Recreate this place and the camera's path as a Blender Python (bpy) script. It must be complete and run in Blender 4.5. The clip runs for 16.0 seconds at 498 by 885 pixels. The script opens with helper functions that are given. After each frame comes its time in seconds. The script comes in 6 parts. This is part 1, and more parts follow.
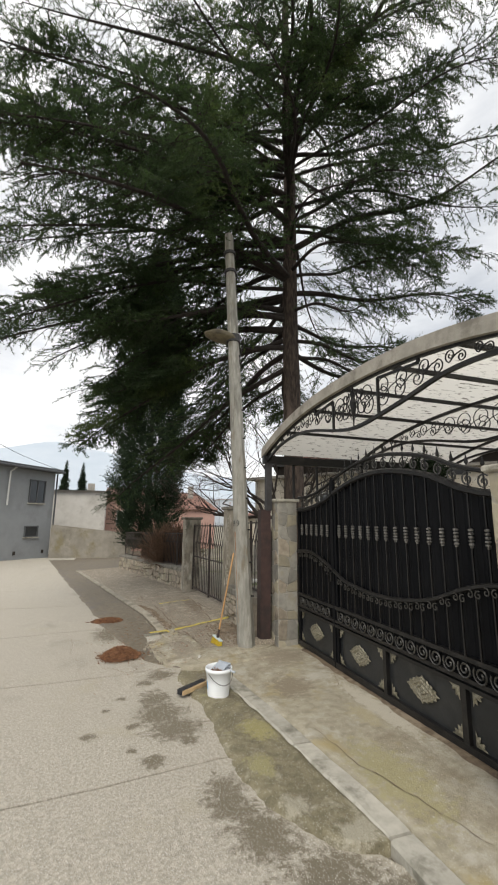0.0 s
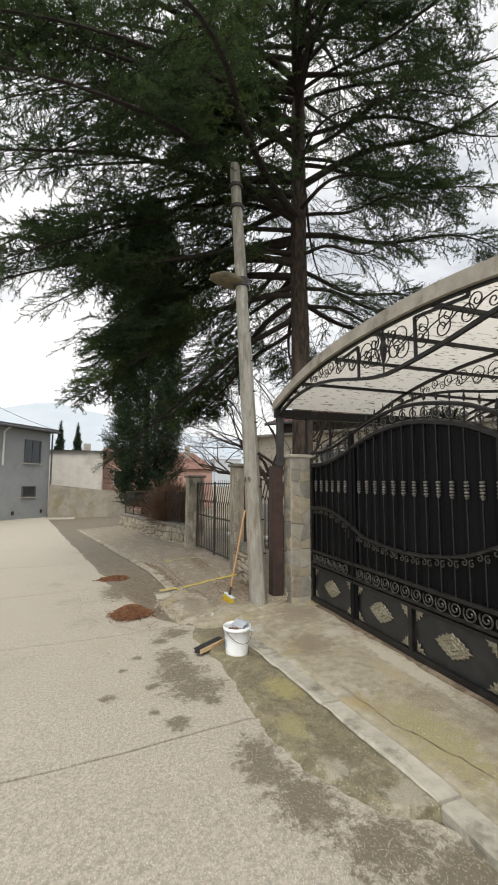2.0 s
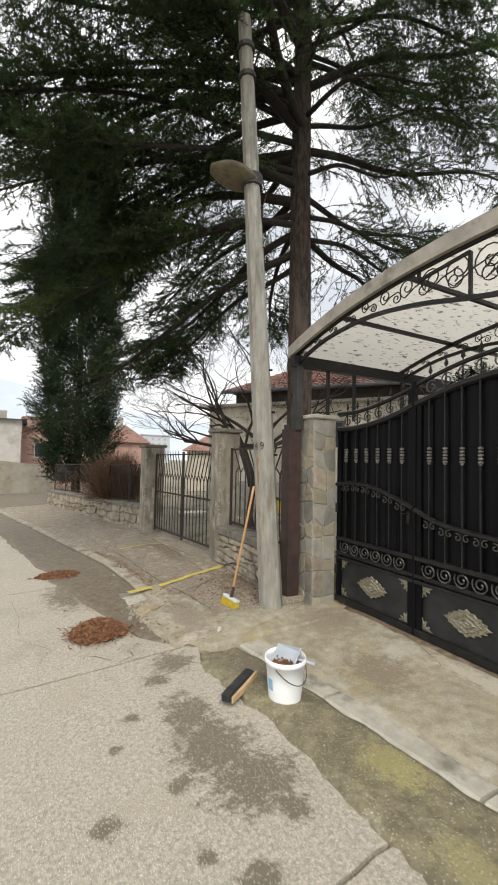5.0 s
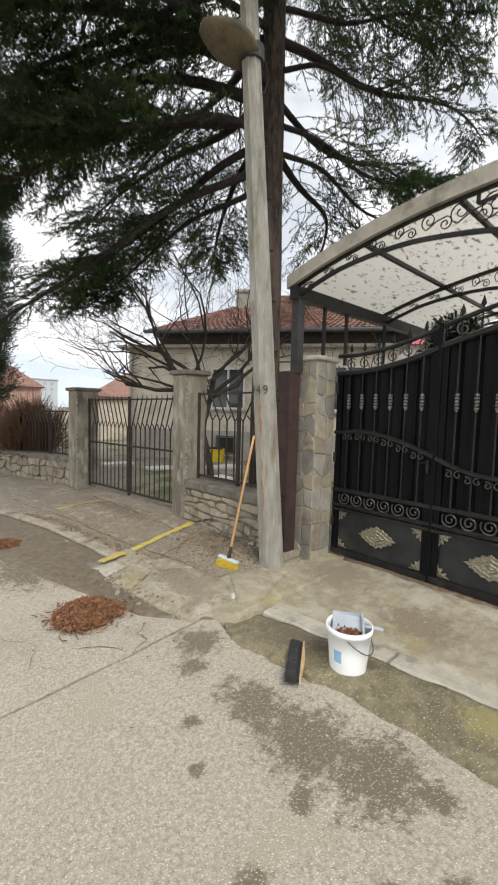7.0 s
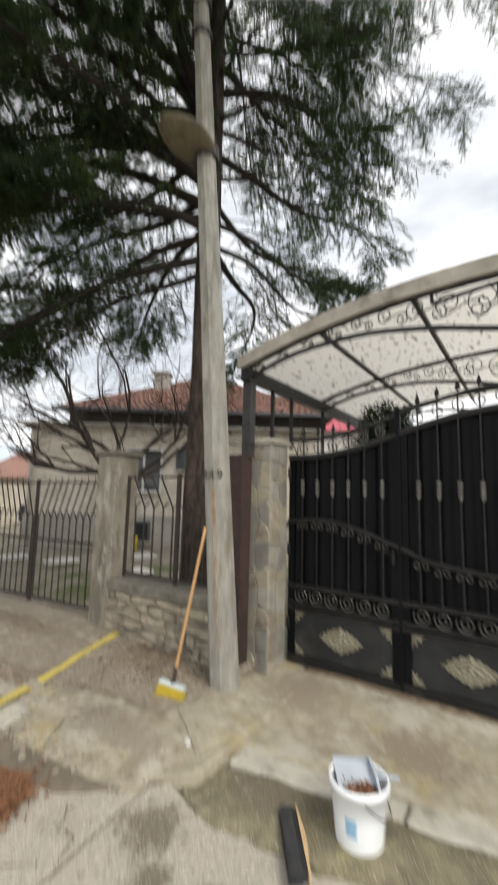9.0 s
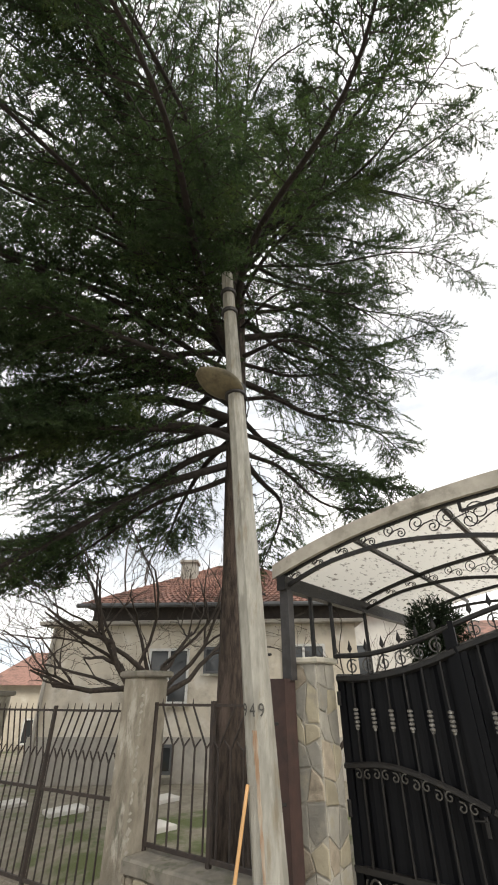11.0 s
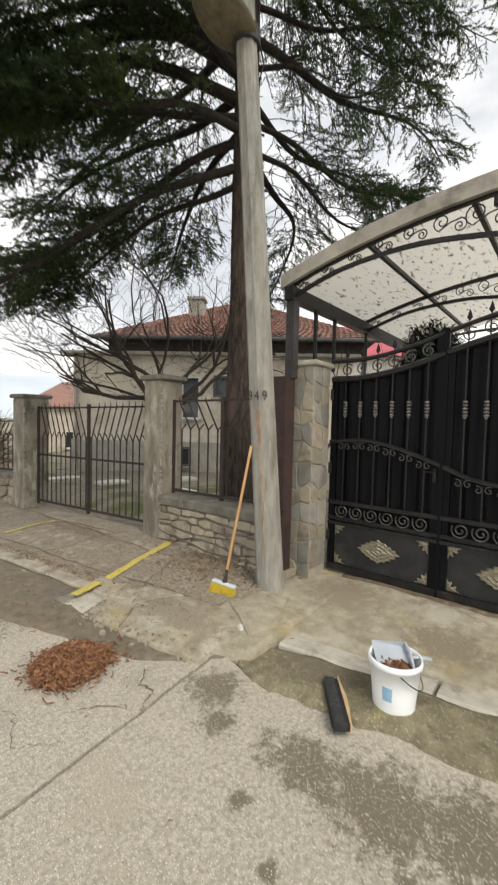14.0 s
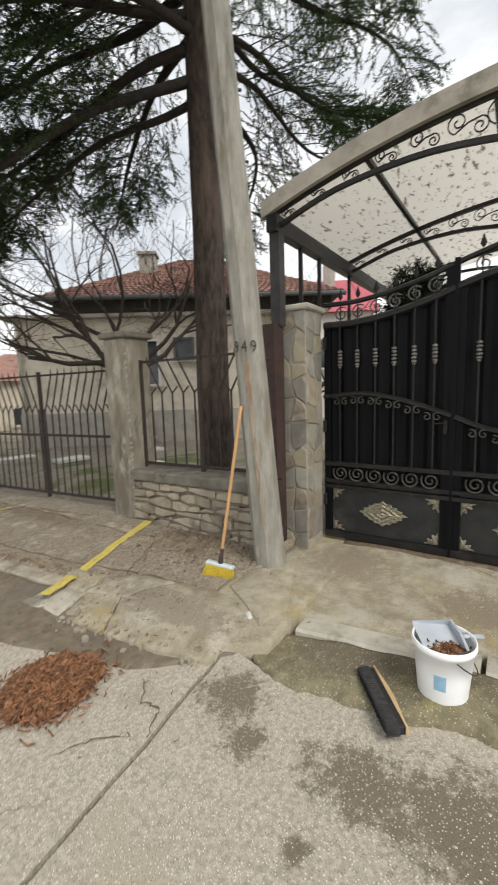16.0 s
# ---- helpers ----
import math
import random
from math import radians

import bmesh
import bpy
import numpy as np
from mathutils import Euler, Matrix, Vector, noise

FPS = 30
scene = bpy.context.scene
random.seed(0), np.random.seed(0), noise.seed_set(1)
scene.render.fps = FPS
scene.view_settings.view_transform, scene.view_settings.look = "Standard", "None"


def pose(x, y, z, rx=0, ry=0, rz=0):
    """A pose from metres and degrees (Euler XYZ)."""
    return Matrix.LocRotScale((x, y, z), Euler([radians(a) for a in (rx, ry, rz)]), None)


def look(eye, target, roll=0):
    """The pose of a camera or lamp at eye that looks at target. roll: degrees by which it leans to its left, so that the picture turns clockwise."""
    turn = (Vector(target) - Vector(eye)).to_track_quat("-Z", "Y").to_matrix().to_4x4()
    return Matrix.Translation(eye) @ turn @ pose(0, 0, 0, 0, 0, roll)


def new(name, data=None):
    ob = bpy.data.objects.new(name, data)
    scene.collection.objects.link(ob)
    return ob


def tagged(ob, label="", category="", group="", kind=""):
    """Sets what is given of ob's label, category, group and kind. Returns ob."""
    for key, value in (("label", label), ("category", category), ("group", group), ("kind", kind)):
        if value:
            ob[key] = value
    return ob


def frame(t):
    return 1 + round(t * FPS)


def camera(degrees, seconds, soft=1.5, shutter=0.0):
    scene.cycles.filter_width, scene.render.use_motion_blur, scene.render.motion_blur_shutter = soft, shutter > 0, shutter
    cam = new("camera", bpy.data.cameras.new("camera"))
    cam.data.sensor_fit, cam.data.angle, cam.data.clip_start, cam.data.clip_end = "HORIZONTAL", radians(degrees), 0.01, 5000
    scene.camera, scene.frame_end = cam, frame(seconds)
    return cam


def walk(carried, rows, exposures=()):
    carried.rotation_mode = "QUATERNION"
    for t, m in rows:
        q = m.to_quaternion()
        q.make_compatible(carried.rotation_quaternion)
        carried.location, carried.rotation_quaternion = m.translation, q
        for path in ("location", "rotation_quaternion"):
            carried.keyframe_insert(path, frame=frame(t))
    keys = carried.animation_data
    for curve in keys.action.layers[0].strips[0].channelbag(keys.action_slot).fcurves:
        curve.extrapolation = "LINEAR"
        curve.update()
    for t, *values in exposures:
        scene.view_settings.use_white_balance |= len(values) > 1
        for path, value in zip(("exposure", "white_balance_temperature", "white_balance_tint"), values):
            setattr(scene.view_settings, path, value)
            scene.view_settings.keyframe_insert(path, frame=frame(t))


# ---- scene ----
cam = camera(61.7, 16.0, soft=1.8, shutter=0.4)
PATH = [
    (0, (-2.648, -0.463, 1.748), (-2.034, 1.403, 2.126), 0.6),
    (0.5, (-2.58, -0.443, 1.731), (-1.966, 1.438, 2.02), 0.6),
    (1, (-2.58, -0.387, 1.71), (-1.962, 1.5, 1.951), 0.4),
    (1.5, (-2.691, -0.224, 1.713), (-2.064, 1.663, 1.926), 0.3),
    (2, (-2.765, -0.067, 1.709), (-2.115, 1.815, 1.898), 0.2),
    (2.5, (-2.76, 0.222, 1.685), (-2.092, 2.098, 1.862), 0.2),
    (3, (-2.81, 0.449, 1.67), (-2.084, 2.306, 1.824), 0.6),
    (3.5, (-2.934, 0.693, 1.673), (-2.098, 2.507, 1.781), 1.2),
    (4, (-2.998, 0.931, 1.642), (-2.114, 2.723, 1.722), 1.3),
    (4.2, (-3.003, 1.104, 1.612), (-2.109, 2.892, 1.693), 1.2),
    (6.3, (-3.401, 2.327, 1.576), (-2.159, 3.894, 1.573), 0.7),
    (6.5, (-3.468, 2.434, 1.586), (-2.172, 3.958, 1.542), 0.6),
    (7, (-3.563, 2.692, 1.549), (-2.201, 4.149, 1.396), 1.5),
    (7.5, (-3.515, 2.964, 1.457), (-2.127, 4.381, 1.204), -2.7),
    (8, (-3.534, 3.075, 1.494), (-2.009, 4.344, 1.239), -0.4),
    (8.5, (-3.556, 3.207, 1.483), (-1.859, 4.255, 1.329), 1.6),
    (9, (-3.536, 3.274, 1.59), (-1.896, 4.392, 1.836), 1.5),
    (9.5, (-3.568, 3.259, 1.787), (-2.195, 4.31, 2.792), -0.5),
    (9.7, (-3.629, 3.294, 1.881), (-2.28, 4.318, 2.945), 0.4),
    (11.8, (-3.706, 3.235, 1.784), (-2.342, 4.391, 2.679), -2.0),
    (12, (-3.673, 3.252, 1.748), (-2.267, 4.463, 2.493), -2.1),
    (12.5, (-3.662, 3.272, 1.669), (-2.207, 4.576, 2.093), -1.8),
    (13, (-3.653, 3.283, 1.616), (-2.186, 4.626, 1.824), -0.5),
    (13.5, (-3.672, 3.293, 1.545), (-2.168, 4.61, 1.602), 0.6),
    (14, (-3.658, 3.292, 1.513), (-2.098, 4.54, 1.418), 1.4),
    (14.5, (-3.507, 3.33, 1.486), (-1.904, 4.503, 1.255), 2.1),
    (15, (-3.405, 3.428, 1.474), (-1.887, 4.691, 1.157), 1.1),
    (15.5, (-3.39, 3.583, 1.458), (-1.867, 4.842, 1.154), 0.1),
    (16, (-3.416, 3.766, 1.453), (-1.756, 4.851, 1.191), -1.8),
]
walk(cam, [(t, look(eye, target, roll)) for t, eye, target, roll in PATH],
     exposures=[(0.0, 0.36, 6850, 10), (2.0, 0.46, 6950, 10), (3.5, 0.57, 6950, 10), (6.5, 0.65, 6850, 10), (8.0, 0.56, 6800, 10), (9.0, 0.66, 6850, 10), (9.5, 0.86, 6950, 10), (12.0, 0.76, 7100, 10), (12.5, 0.68, 7150, 10), (16.0, 0.58, 6950, 10)])

# ---- world and sun: a bright overcast sky ----
SUN_EL, SUN_AZ = 50, 200
world = bpy.data.worlds.new("overcast_sky")
scene.world = world
world.use_nodes = True
wt = world.node_tree
wt.nodes.clear()
w_out = wt.nodes.new("ShaderNodeOutputWorld")
w_bg = wt.nodes.new("ShaderNodeBackground")
w_sky = wt.nodes.new("ShaderNodeTexSky")
w_sky.sky_type = 'NISHITA'
w_sky.sun_disc = False
w_sky.sun_elevation, w_sky.sun_rotation = radians(SUN_EL), radians(SUN_AZ)
w_co = wt.nodes.new("ShaderNodeTexCoord")
w_map = wt.nodes.new("ShaderNodeMapping")
w_map.inputs["Scale"].default_value = (1.0, 1.0, 2.6)
w_noise = wt.nodes.new("ShaderNodeTexNoise")
w_noise.inputs["Scale"].default_value = 2.2
w_noise.inputs["Detail"].default_value = 7
w_noise.inputs["Roughness"].default_value = 0.55
w_ramp = wt.nodes.new("ShaderNodeValToRGB")
w_ramp.color_ramp.elements[0].position, w_ramp.color_ramp.elements[0].color = 0.34, (5.0, 5.4, 6.0, 1)
w_ramp.color_ramp.elements[1].position, w_ramp.color_ramp.elements[1].color = 0.62, (9.8, 10.0, 10.3, 1)
w_mix = wt.nodes.new("ShaderNodeMix")
w_mix.data_type = 'RGBA'
w_mix.inputs["Factor"].default_value = 0.88
wt.links.new(w_co.outputs["Generated"], w_map.inputs["Vector"])
wt.links.new(w_map.outputs["Vector"], w_noise.inputs["Vector"])
wt.links.new(w_noise.outputs["Fac"], w_ramp.inputs["Fac"])
wt.links.new(w_sky.outputs["Color"], w_mix.inputs["A"])
wt.links.new(w_ramp.outputs["Color"], w_mix.inputs["B"])
wt.links.new(w_mix.outputs["Result"], w_bg.inputs["Color"])
w_bg.inputs["Strength"].default_value = 0.105
wt.links.new(w_bg.outputs["Background"], w_out.inputs["Surface"])
sun_data = bpy.data.lights.new("sun", 'SUN')
sun_data.energy, sun_data.angle, sun_data.color = 1.5, radians(25), (1.0, 0.97, 0.92)
sun = new("sun", sun_data)
sun.matrix_world = look((0, 0, 0), (-math.sin(radians(SUN_AZ)) * math.cos(radians(SUN_EL)) * -1 * -1, -math.cos(radians(SUN_AZ)) * math.cos(radians(SUN_EL)), -math.sin(radians(SUN_EL))))

# ---- materials ----
def mat(name, col, col2=None, scale=8.0, rough=0.8, metal=0.0, bump=0.0, bscale=None, detail=6, stain=None, sscale=1.2, smin=0.5, smax=0.65,
        island=0.0, spec=0.4, stretch=(1, 1, 1), rvar=0.0, speck=None, spots=()):
    """A surface with grain (col to col2), stains of a second colour at a larger scale, pale specks and relief."""
    m = bpy.data.materials.new(name)
    m.use_nodes = True
    nt = m.node_tree
    bs = nt.nodes["Principled BSDF"]
    bs.inputs["Roughness"].default_value, bs.inputs["Metallic"].default_value = rough, metal
    bs.inputs["Specular IOR Level"].default_value = spec
    co = nt.nodes.new("ShaderNodeTexCoord")
    mp = nt.nodes.new("ShaderNodeMapping")
    mp.inputs["Scale"].default_value = stretch
    geo = nt.nodes.new("ShaderNodeNewGeometry")
    nt.links.new(geo.outputs["Position"], mp.inputs["Vector"])
    def noise_tex(s, d=6, r=0.6):
        n = nt.nodes.new("ShaderNodeTexNoise")
        n.inputs["Scale"].default_value, n.inputs["Detail"].default_value, n.inputs["Roughness"].default_value = s, d, r
        nt.links.new(mp.outputs["Vector"], n.inputs["Vector"])
        return n
    def mix(fac, a, b, blend='MIX'):
        x = nt.nodes.new("ShaderNodeMix")
        x.data_type, x.blend_type = 'RGBA', blend
        for sock, v in (("Factor", fac), ("A", a), ("B", b)):
            if isinstance(v, bpy.types.NodeSocket):
                nt.links.new(v, x.inputs[sock])
            else:
                x.inputs[sock].default_value = v if sock == "Factor" else (*v[:3], 1)
        return x.outputs["Result"]
    def ramp(src, lo, hi):
        r = nt.nodes.new("ShaderNodeMapRange")
        r.inputs["From Min"].default_value, r.inputs["From Max"].default_value = lo, hi
        r.interpolation_type = 'SMOOTHSTEP'
        nt.links.new(src, r.inputs["Value"])
        return r.outputs["Result"]
    n1 = noise_tex(scale, detail)
    c2 = col2 or tuple(c * 0.7 for c in col)
    out = mix(ramp(n1.outputs["Fac"], 0.3, 0.7), col, c2)
    if island:
        info = nt.nodes.new("ShaderNodeObjectInfo")
        add = nt.nodes.new("ShaderNodeMath")
        add.operation = 'ADD'
        nt.links.new(info.outputs["Random"], add.inputs[0])
        nt.links.new(geo.outputs["Random Per Island"], add.inputs[1])
        fr = nt.nodes.new("ShaderNodeMath")
        fr.operation = 'FRACT'
        nt.links.new(add.outputs[0], fr.inputs[0])
        hsv = nt.nodes.new("ShaderNodeHueSaturation")
        mr = nt.nodes.new("ShaderNodeMapRange")
        mr.inputs["To Min"].default_value, mr.inputs["To Max"].default_value = 1 - island, 1 + island
        nt.links.new(fr.outputs[0], mr.inputs["Value"])
        nt.links.new(mr.outputs["Result"], hsv.inputs["Value"])
        nt.links.new(out, hsv.inputs["Color"])
        out = hsv.outputs["Color"]
    if stain:
        for k, st in enumerate(stain):
            n2 = noise_tex(sscale * (1 + 0.7 * k), 8, 0.65)
            n2.noise_dimensions = '4D'
            n2.inputs["W"].default_value = 3.1 * k + 1.0
            out = mix(ramp(n2.outputs["Fac"], smin, smax), out, st)
    if spots:
        ns = noise_tex(13.0, 10, 0.82)
        for sx_, sy_, rx_, ry_, colr in spots:
            sub = nt.nodes.new("ShaderNodeVectorMath")
            sub.operation = 'SUBTRACT'
            nt.links.new(geo.outputs["Position"], sub.inputs[0])
            sub.inputs[1].default_value = (sx_, sy_, 0)
            mul = nt.nodes.new("ShaderNodeVectorMath")
            mul.operation = 'MULTIPLY'
            nt.links.new(sub.outputs[0], mul.inputs[0])
            mul.inputs[1].default_value = (1 / rx_, 1 / ry_, 0)
            le = nt.nodes.new("ShaderNodeVectorMath")
            le.operation = 'LENGTH'
            nt.links.new(mul.outputs[0], le.inputs[0])
            ma = nt.nodes.new("ShaderNodeMath")
            ma.operation = 'MULTIPLY_ADD'
            nt.links.new(le.outputs["Value"], ma.inputs[0])
            ma.inputs[1].default_value = -0.22
            nt.links.new(ns.outputs["Fac"], ma.inputs[2])
            out = mix(ramp(ma.outputs[0], 0.23, 0.38), out, colr)
    if speck:
        vo = nt.nodes.new("ShaderNodeTexVoronoi")
        vo.inputs["Scale"].default_value = speck[1]
        nt.links.new(mp.outputs["Vector"], vo.inputs["Vector"])
        out = mix(ramp(vo.outputs["Distance"], speck[2], speck[2] * 0.5), out, speck[0])
        v2 = nt.nodes.new("ShaderNodeTexVoronoi")
        v2.inputs["Scale"].default_value = speck[1] * 1.45
        nt.links.new(mp.outputs["Vector"], v2.inputs["Vector"])
        dk = mix(1.0, out, (0.58, 0.56, 0.53), 'MULTIPLY')
        out = mix(ramp(v2.outputs["Distance"], speck[2] * 1.15, speck[2] * 0.6), out, dk)
    nt.links.new(out, bs.inputs["Base Color"])
    if rvar:
        rr = nt.nodes.new("ShaderNodeMapRange")
        rr.inputs["To Min"].default_value, rr.inputs["To Max"].default_value = max(0.05, rough - rvar), min(1, rough + rvar)
        nt.links.new(n1.outputs["Fac"], rr.inputs["Value"])
        nt.links.new(rr.outputs["Result"], bs.inputs["Roughness"])
    if bump:
        nb = noise_tex(bscale or scale * 4, 8, 0.7)
        bp = nt.nodes.new("ShaderNodeBump")
        bp.inputs["Strength"].default_value, bp.inputs["Distance"].default_value = 0.8, bump
        nt.links.new(nb.outputs["Fac"], bp.inputs["Height"])
        nt.links.new(bp.outputs["Normal"], bs.inputs["Normal"])
    return m


DAMP = (0.19, 0.165, 0.118)
ROAD = mat("weathered_concrete_road", (0.54, 0.495, 0.415), (0.345, 0.315, 0.26), 48, 0.85, bump=0.012, bscale=75, stain=[(0.35, 0.32, 0.265), (0.43, 0.39, 0.31)], sscale=0.8, smin=0.56, smax=0.68, speck=((0.80, 0.77, 0.70), 88, 0.27),
           spots=[(-2.08, 4.18, 0.15, 0.24, DAMP), (-2.06, 3.84, 0.24, 0.28, DAMP), (-1.98, 3.52, 0.26, 0.20, DAMP), (-1.95, 4.86, 0.17, 0.16, DAMP), (-2.14, 4.66, 0.10, 0.10, DAMP), (-2.40, 4.30, 0.06, 0.05, DAMP), (-2.68, 3.57, 0.07, 0.06, DAMP), (-2.20, 3.06, 0.10, 0.09, DAMP), (-1.90, 3.30, 0.08, 0.09, DAMP), (-2.32, 3.66, 0.07, 0.06, DAMP), (-1.80, 2.48, 0.15, 0.28, DAMP), (-1.68, 2.12, 0.20, 0.24, DAMP), (-1.46, 1.74, 0.24, 0.20, DAMP), (-1.20, 1.46, 0.32, 0.24, DAMP), (-1.30, 1.15, 0.26, 0.28, DAMP), (-2.35, 3.25, 0.04, 0.05, DAMP), (-2.55, 4.05, 0.04, 0.04, DAMP), (-2.50, 6.90, 0.25, 0.50, DAMP)])
APRON = mat("sandy_concrete", (0.42, 0.38, 0.29), (0.29, 0.26, 0.19), 11, 0.85, bump=0.01, bscale=60, stain=[(0.24, 0.20, 0.14), (0.36, 0.295, 0.155), (0.46, 0.43, 0.36)], sscale=1.5, spots=[(-0.70, 2.24, 0.22, 0.49, (0.35, 0.315, 0.18)), (-0.36, 3.09, 0.11, 0.24, (0.40, 0.35, 0.23)), (-0.18, 3.19, 0.11, 0.76, (0.52, 0.48, 0.39)), (-0.71, 3.92, 0.22, 0.27, (0.25, 0.21, 0.15)), (-0.41, 4.84, 0.32, 0.27, (0.27, 0.23, 0.17)), (-1.58, 5.64, 0.16, 0.54, (0.27, 0.235, 0.18))], smin=0.52, smax=0.68, speck=((0.62, 0.58, 0.50), 75, 0.22))
MOSSY = mat("mossy_concrete", (0.27, 0.24, 0.155), (0.165, 0.145, 0.092), 16, 0.9, bump=0.016, bscale=50, stain=[(0.33, 0.30, 0.12), (0.40, 0.37, 0.28), (0.15, 0.13, 0.09)], sscale=2.4, spots=[(-1.33, 3.22, 0.13, 0.19, (0.33, 0.295, 0.14)), (-1.48, 2.71, 0.10, 0.15, (0.32, 0.29, 0.15)), (-1.18, 1.92, 0.17, 0.11, (0.38, 0.35, 0.27)), (-1.42, 2.24, 0.11, 0.10, (0.37, 0.34, 0.26)), (-1.44, 4.48, 0.15, 0.32, (0.17, 0.145, 0.10))], smin=0.54, smax=0.68, speck=((0.58, 0.55, 0.46), 65, 0.24))
KERB = mat("grey_kerb_concrete", (0.50, 0.475, 0.41), (0.38, 0.36, 0.305), 10, 0.85, bump=0.006, bscale=60, stain=[(0.20, 0.19, 0.15)], sscale=3, island=0.08)
WALK = mat("exposed_aggregate_asphalt", (0.36, 0.31, 0.24), (0.20, 0.17, 0.13), 34, 0.9, bump=0.016, bscale=90, stain=[(0.22, 0.185, 0.14), (0.42, 0.37, 0.29)], sscale=4.0, spots=[(-0.52, 6.19, 0.28, 0.32, (0.15, 0.115, 0.08)), (-0.26, 6.89, 0.15, 0.38, (0.17, 0.135, 0.095)), (-0.94, 8.28, 0.11, 0.86, (0.20, 0.16, 0.115))], smin=0.52, smax=0.66, speck=((0.56, 0.52, 0.45), 80, 0.28))
WET = mat("damp_dark_asphalt", (0.22, 0.185, 0.135), (0.14, 0.118, 0.085), 14, 0.7, bump=0.008, bscale=80, stain=[(0.16, 0.14, 0.12)], sscale=2.0, speck=((0.4, 0.38, 0.33), 60, 0.16))
EARTH = mat("earth_and_grass", (0.27, 0.245, 0.195), (0.19, 0.17, 0.13), 5, 0.95, bump=0.03, bscale=20, stain=[(0.09, 0.11, 0.04)], sscale=0.5, smin=0.52, smax=0.62)
DIRT = mat("brown_litter_dirt", (0.20, 0.15, 0.10), (0.13, 0.095, 0.065), 25, 0.95, bump=0.012, bscale=70, stain=[(0.30, 0.24, 0.17)], sscale=5)
YELLOW = mat("worn_yellow_paint", (0.66, 0.53, 0.10), (0.54, 0.44, 0.13), 20, 0.85, bump=0.01, bscale=90, stain=[(0.33, 0.29, 0.235), (0.22, 0.19, 0.15)], sscale=22, smin=0.55, smax=0.70)
POLE_M = mat("weathered_pole_concrete", (0.36, 0.35, 0.31), (0.235, 0.228, 0.20), 16, 0.85, bump=0.012, bscale=60, stretch=(1, 1, 0.22), stain=[(0.17, 0.165, 0.14), (0.42, 0.405, 0.36), (0.23, 0.20, 0.15)], sscale=6, smin=0.53, smax=0.68)
POST_M = mat("rough_post_concrete", (0.35, 0.315, 0.255), (0.18, 0.16, 0.125), 6, 0.9, bump=0.02, bscale=40, stretch=(1, 1, 0.45), stain=[(0.12, 0.115, 0.09), (0.44, 0.41, 0.35)], sscale=3.0, smin=0.52, smax=0.64)
CAP_M = mat("mossy_cap_concrete", (0.23, 0.21, 0.175), (0.15, 0.14, 0.12), 8, 0.9, bump=0.01, stain=[(0.10, 0.10, 0.07)], sscale=5)
IRON = mat("black_painted_iron", (0.012, 0.012, 0.013), (0.024, 0.0225, 0.021), 12, 0.36, 0.15, bump=0.003, bscale=120, spec=0.3, stain=[(0.05, 0.045, 0.04)], sscale=4, smin=0.55, smax=0.75, rvar=0.12)
SHEET = mat("black_gate_sheet", (0.004, 0.0045, 0.006), (0.008, 0.0085, 0.010), 3, 0.40, 0.0, bump=0.002, bscale=14, rvar=0.1, spec=0.09, stretch=(1, 1, 0.5))
PANEL = mat("dusty_dark_panel", (0.018, 0.020, 0.022), (0.034, 0.036, 0.038), 5, 0.34, 0.1, bump=0.002, bscale=60, stain=[(0.075, 0.072, 0.066)], sscale=2.2, smin=0.54, smax=0.8, rvar=0.1)
SILVER = mat("worn_silver_gilt_paint", (0.40, 0.37, 0.28), (0.17, 0.155, 0.115), 60, 0.45, 0.55, bump=0.004, bscale=160)
SCROLL_M = mat("grey_worn_scroll_iron", (0.10, 0.098, 0.09), (0.05, 0.048, 0.045), 30, 0.34, 0.45)
KERB_W = mat("dirty_kerb_concrete", (0.43, 0.39, 0.315), (0.29, 0.26, 0.205), 10, 0.88, bump=0.01, bscale=60, stain=[(0.18, 0.16, 0.12)], sscale=3, island=0.1)
COLLAR = mat("rubbed_iron_collar", (0.33, 0.32, 0.30), (0.14, 0.135, 0.125), 40, 0.45, 0.5)
RUST = mat("brown_red_steel", (0.075, 0.045, 0.04), (0.05, 0.032, 0.03), 8, 0.6, 0.1, bump=0.003, stain=[(0.04, 0.03, 0.028)], sscale=3)
GREYSTEEL = mat("grey_painted_steel", (0.07, 0.068, 0.07), (0.045, 0.043, 0.044), 9, 0.55, 0.3, bump=0.002)
FENCE_M = mat("dark_rusty_fence_iron", (0.035, 0.03, 0.028), (0.06, 0.045, 0.038), 20, 0.7, 0.2, bump=0.002)
FASCIA = mat("weathered_canopy_edge", (0.42, 0.39, 0.34), (0.30, 0.28, 0.24), 5, 0.8, bump=0.004, stain=[(0.2, 0.185, 0.155)], sscale=3)
BARK = mat("cedar_bark", (0.095, 0.072, 0.058), (0.024, 0.018, 0.015), 22, 0.95, bump=0.06, bscale=26, stretch=(1, 1, 0.25), stain=[(0.12, 0.09, 0.075)], sscale=3)
LIMB = mat("dark_branch_bark", (0.040, 0.033, 0.029), (0.022, 0.018, 0.016), 15, 0.95, bump=0.01)
BARE = mat("bare_branch_bark", (0.075, 0.06, 0.05), (0.045, 0.036, 0.03), 20, 0.95, bump=0.006)
NEEDLE = mat("cedar_needles", (0.052, 0.080, 0.036), (0.026, 0.042, 0.022), 1.3, 0.65, spec=0.2, stain=[(0.085, 0.115, 0.042)], sscale=0.8, smin=0.52, smax=0.66)
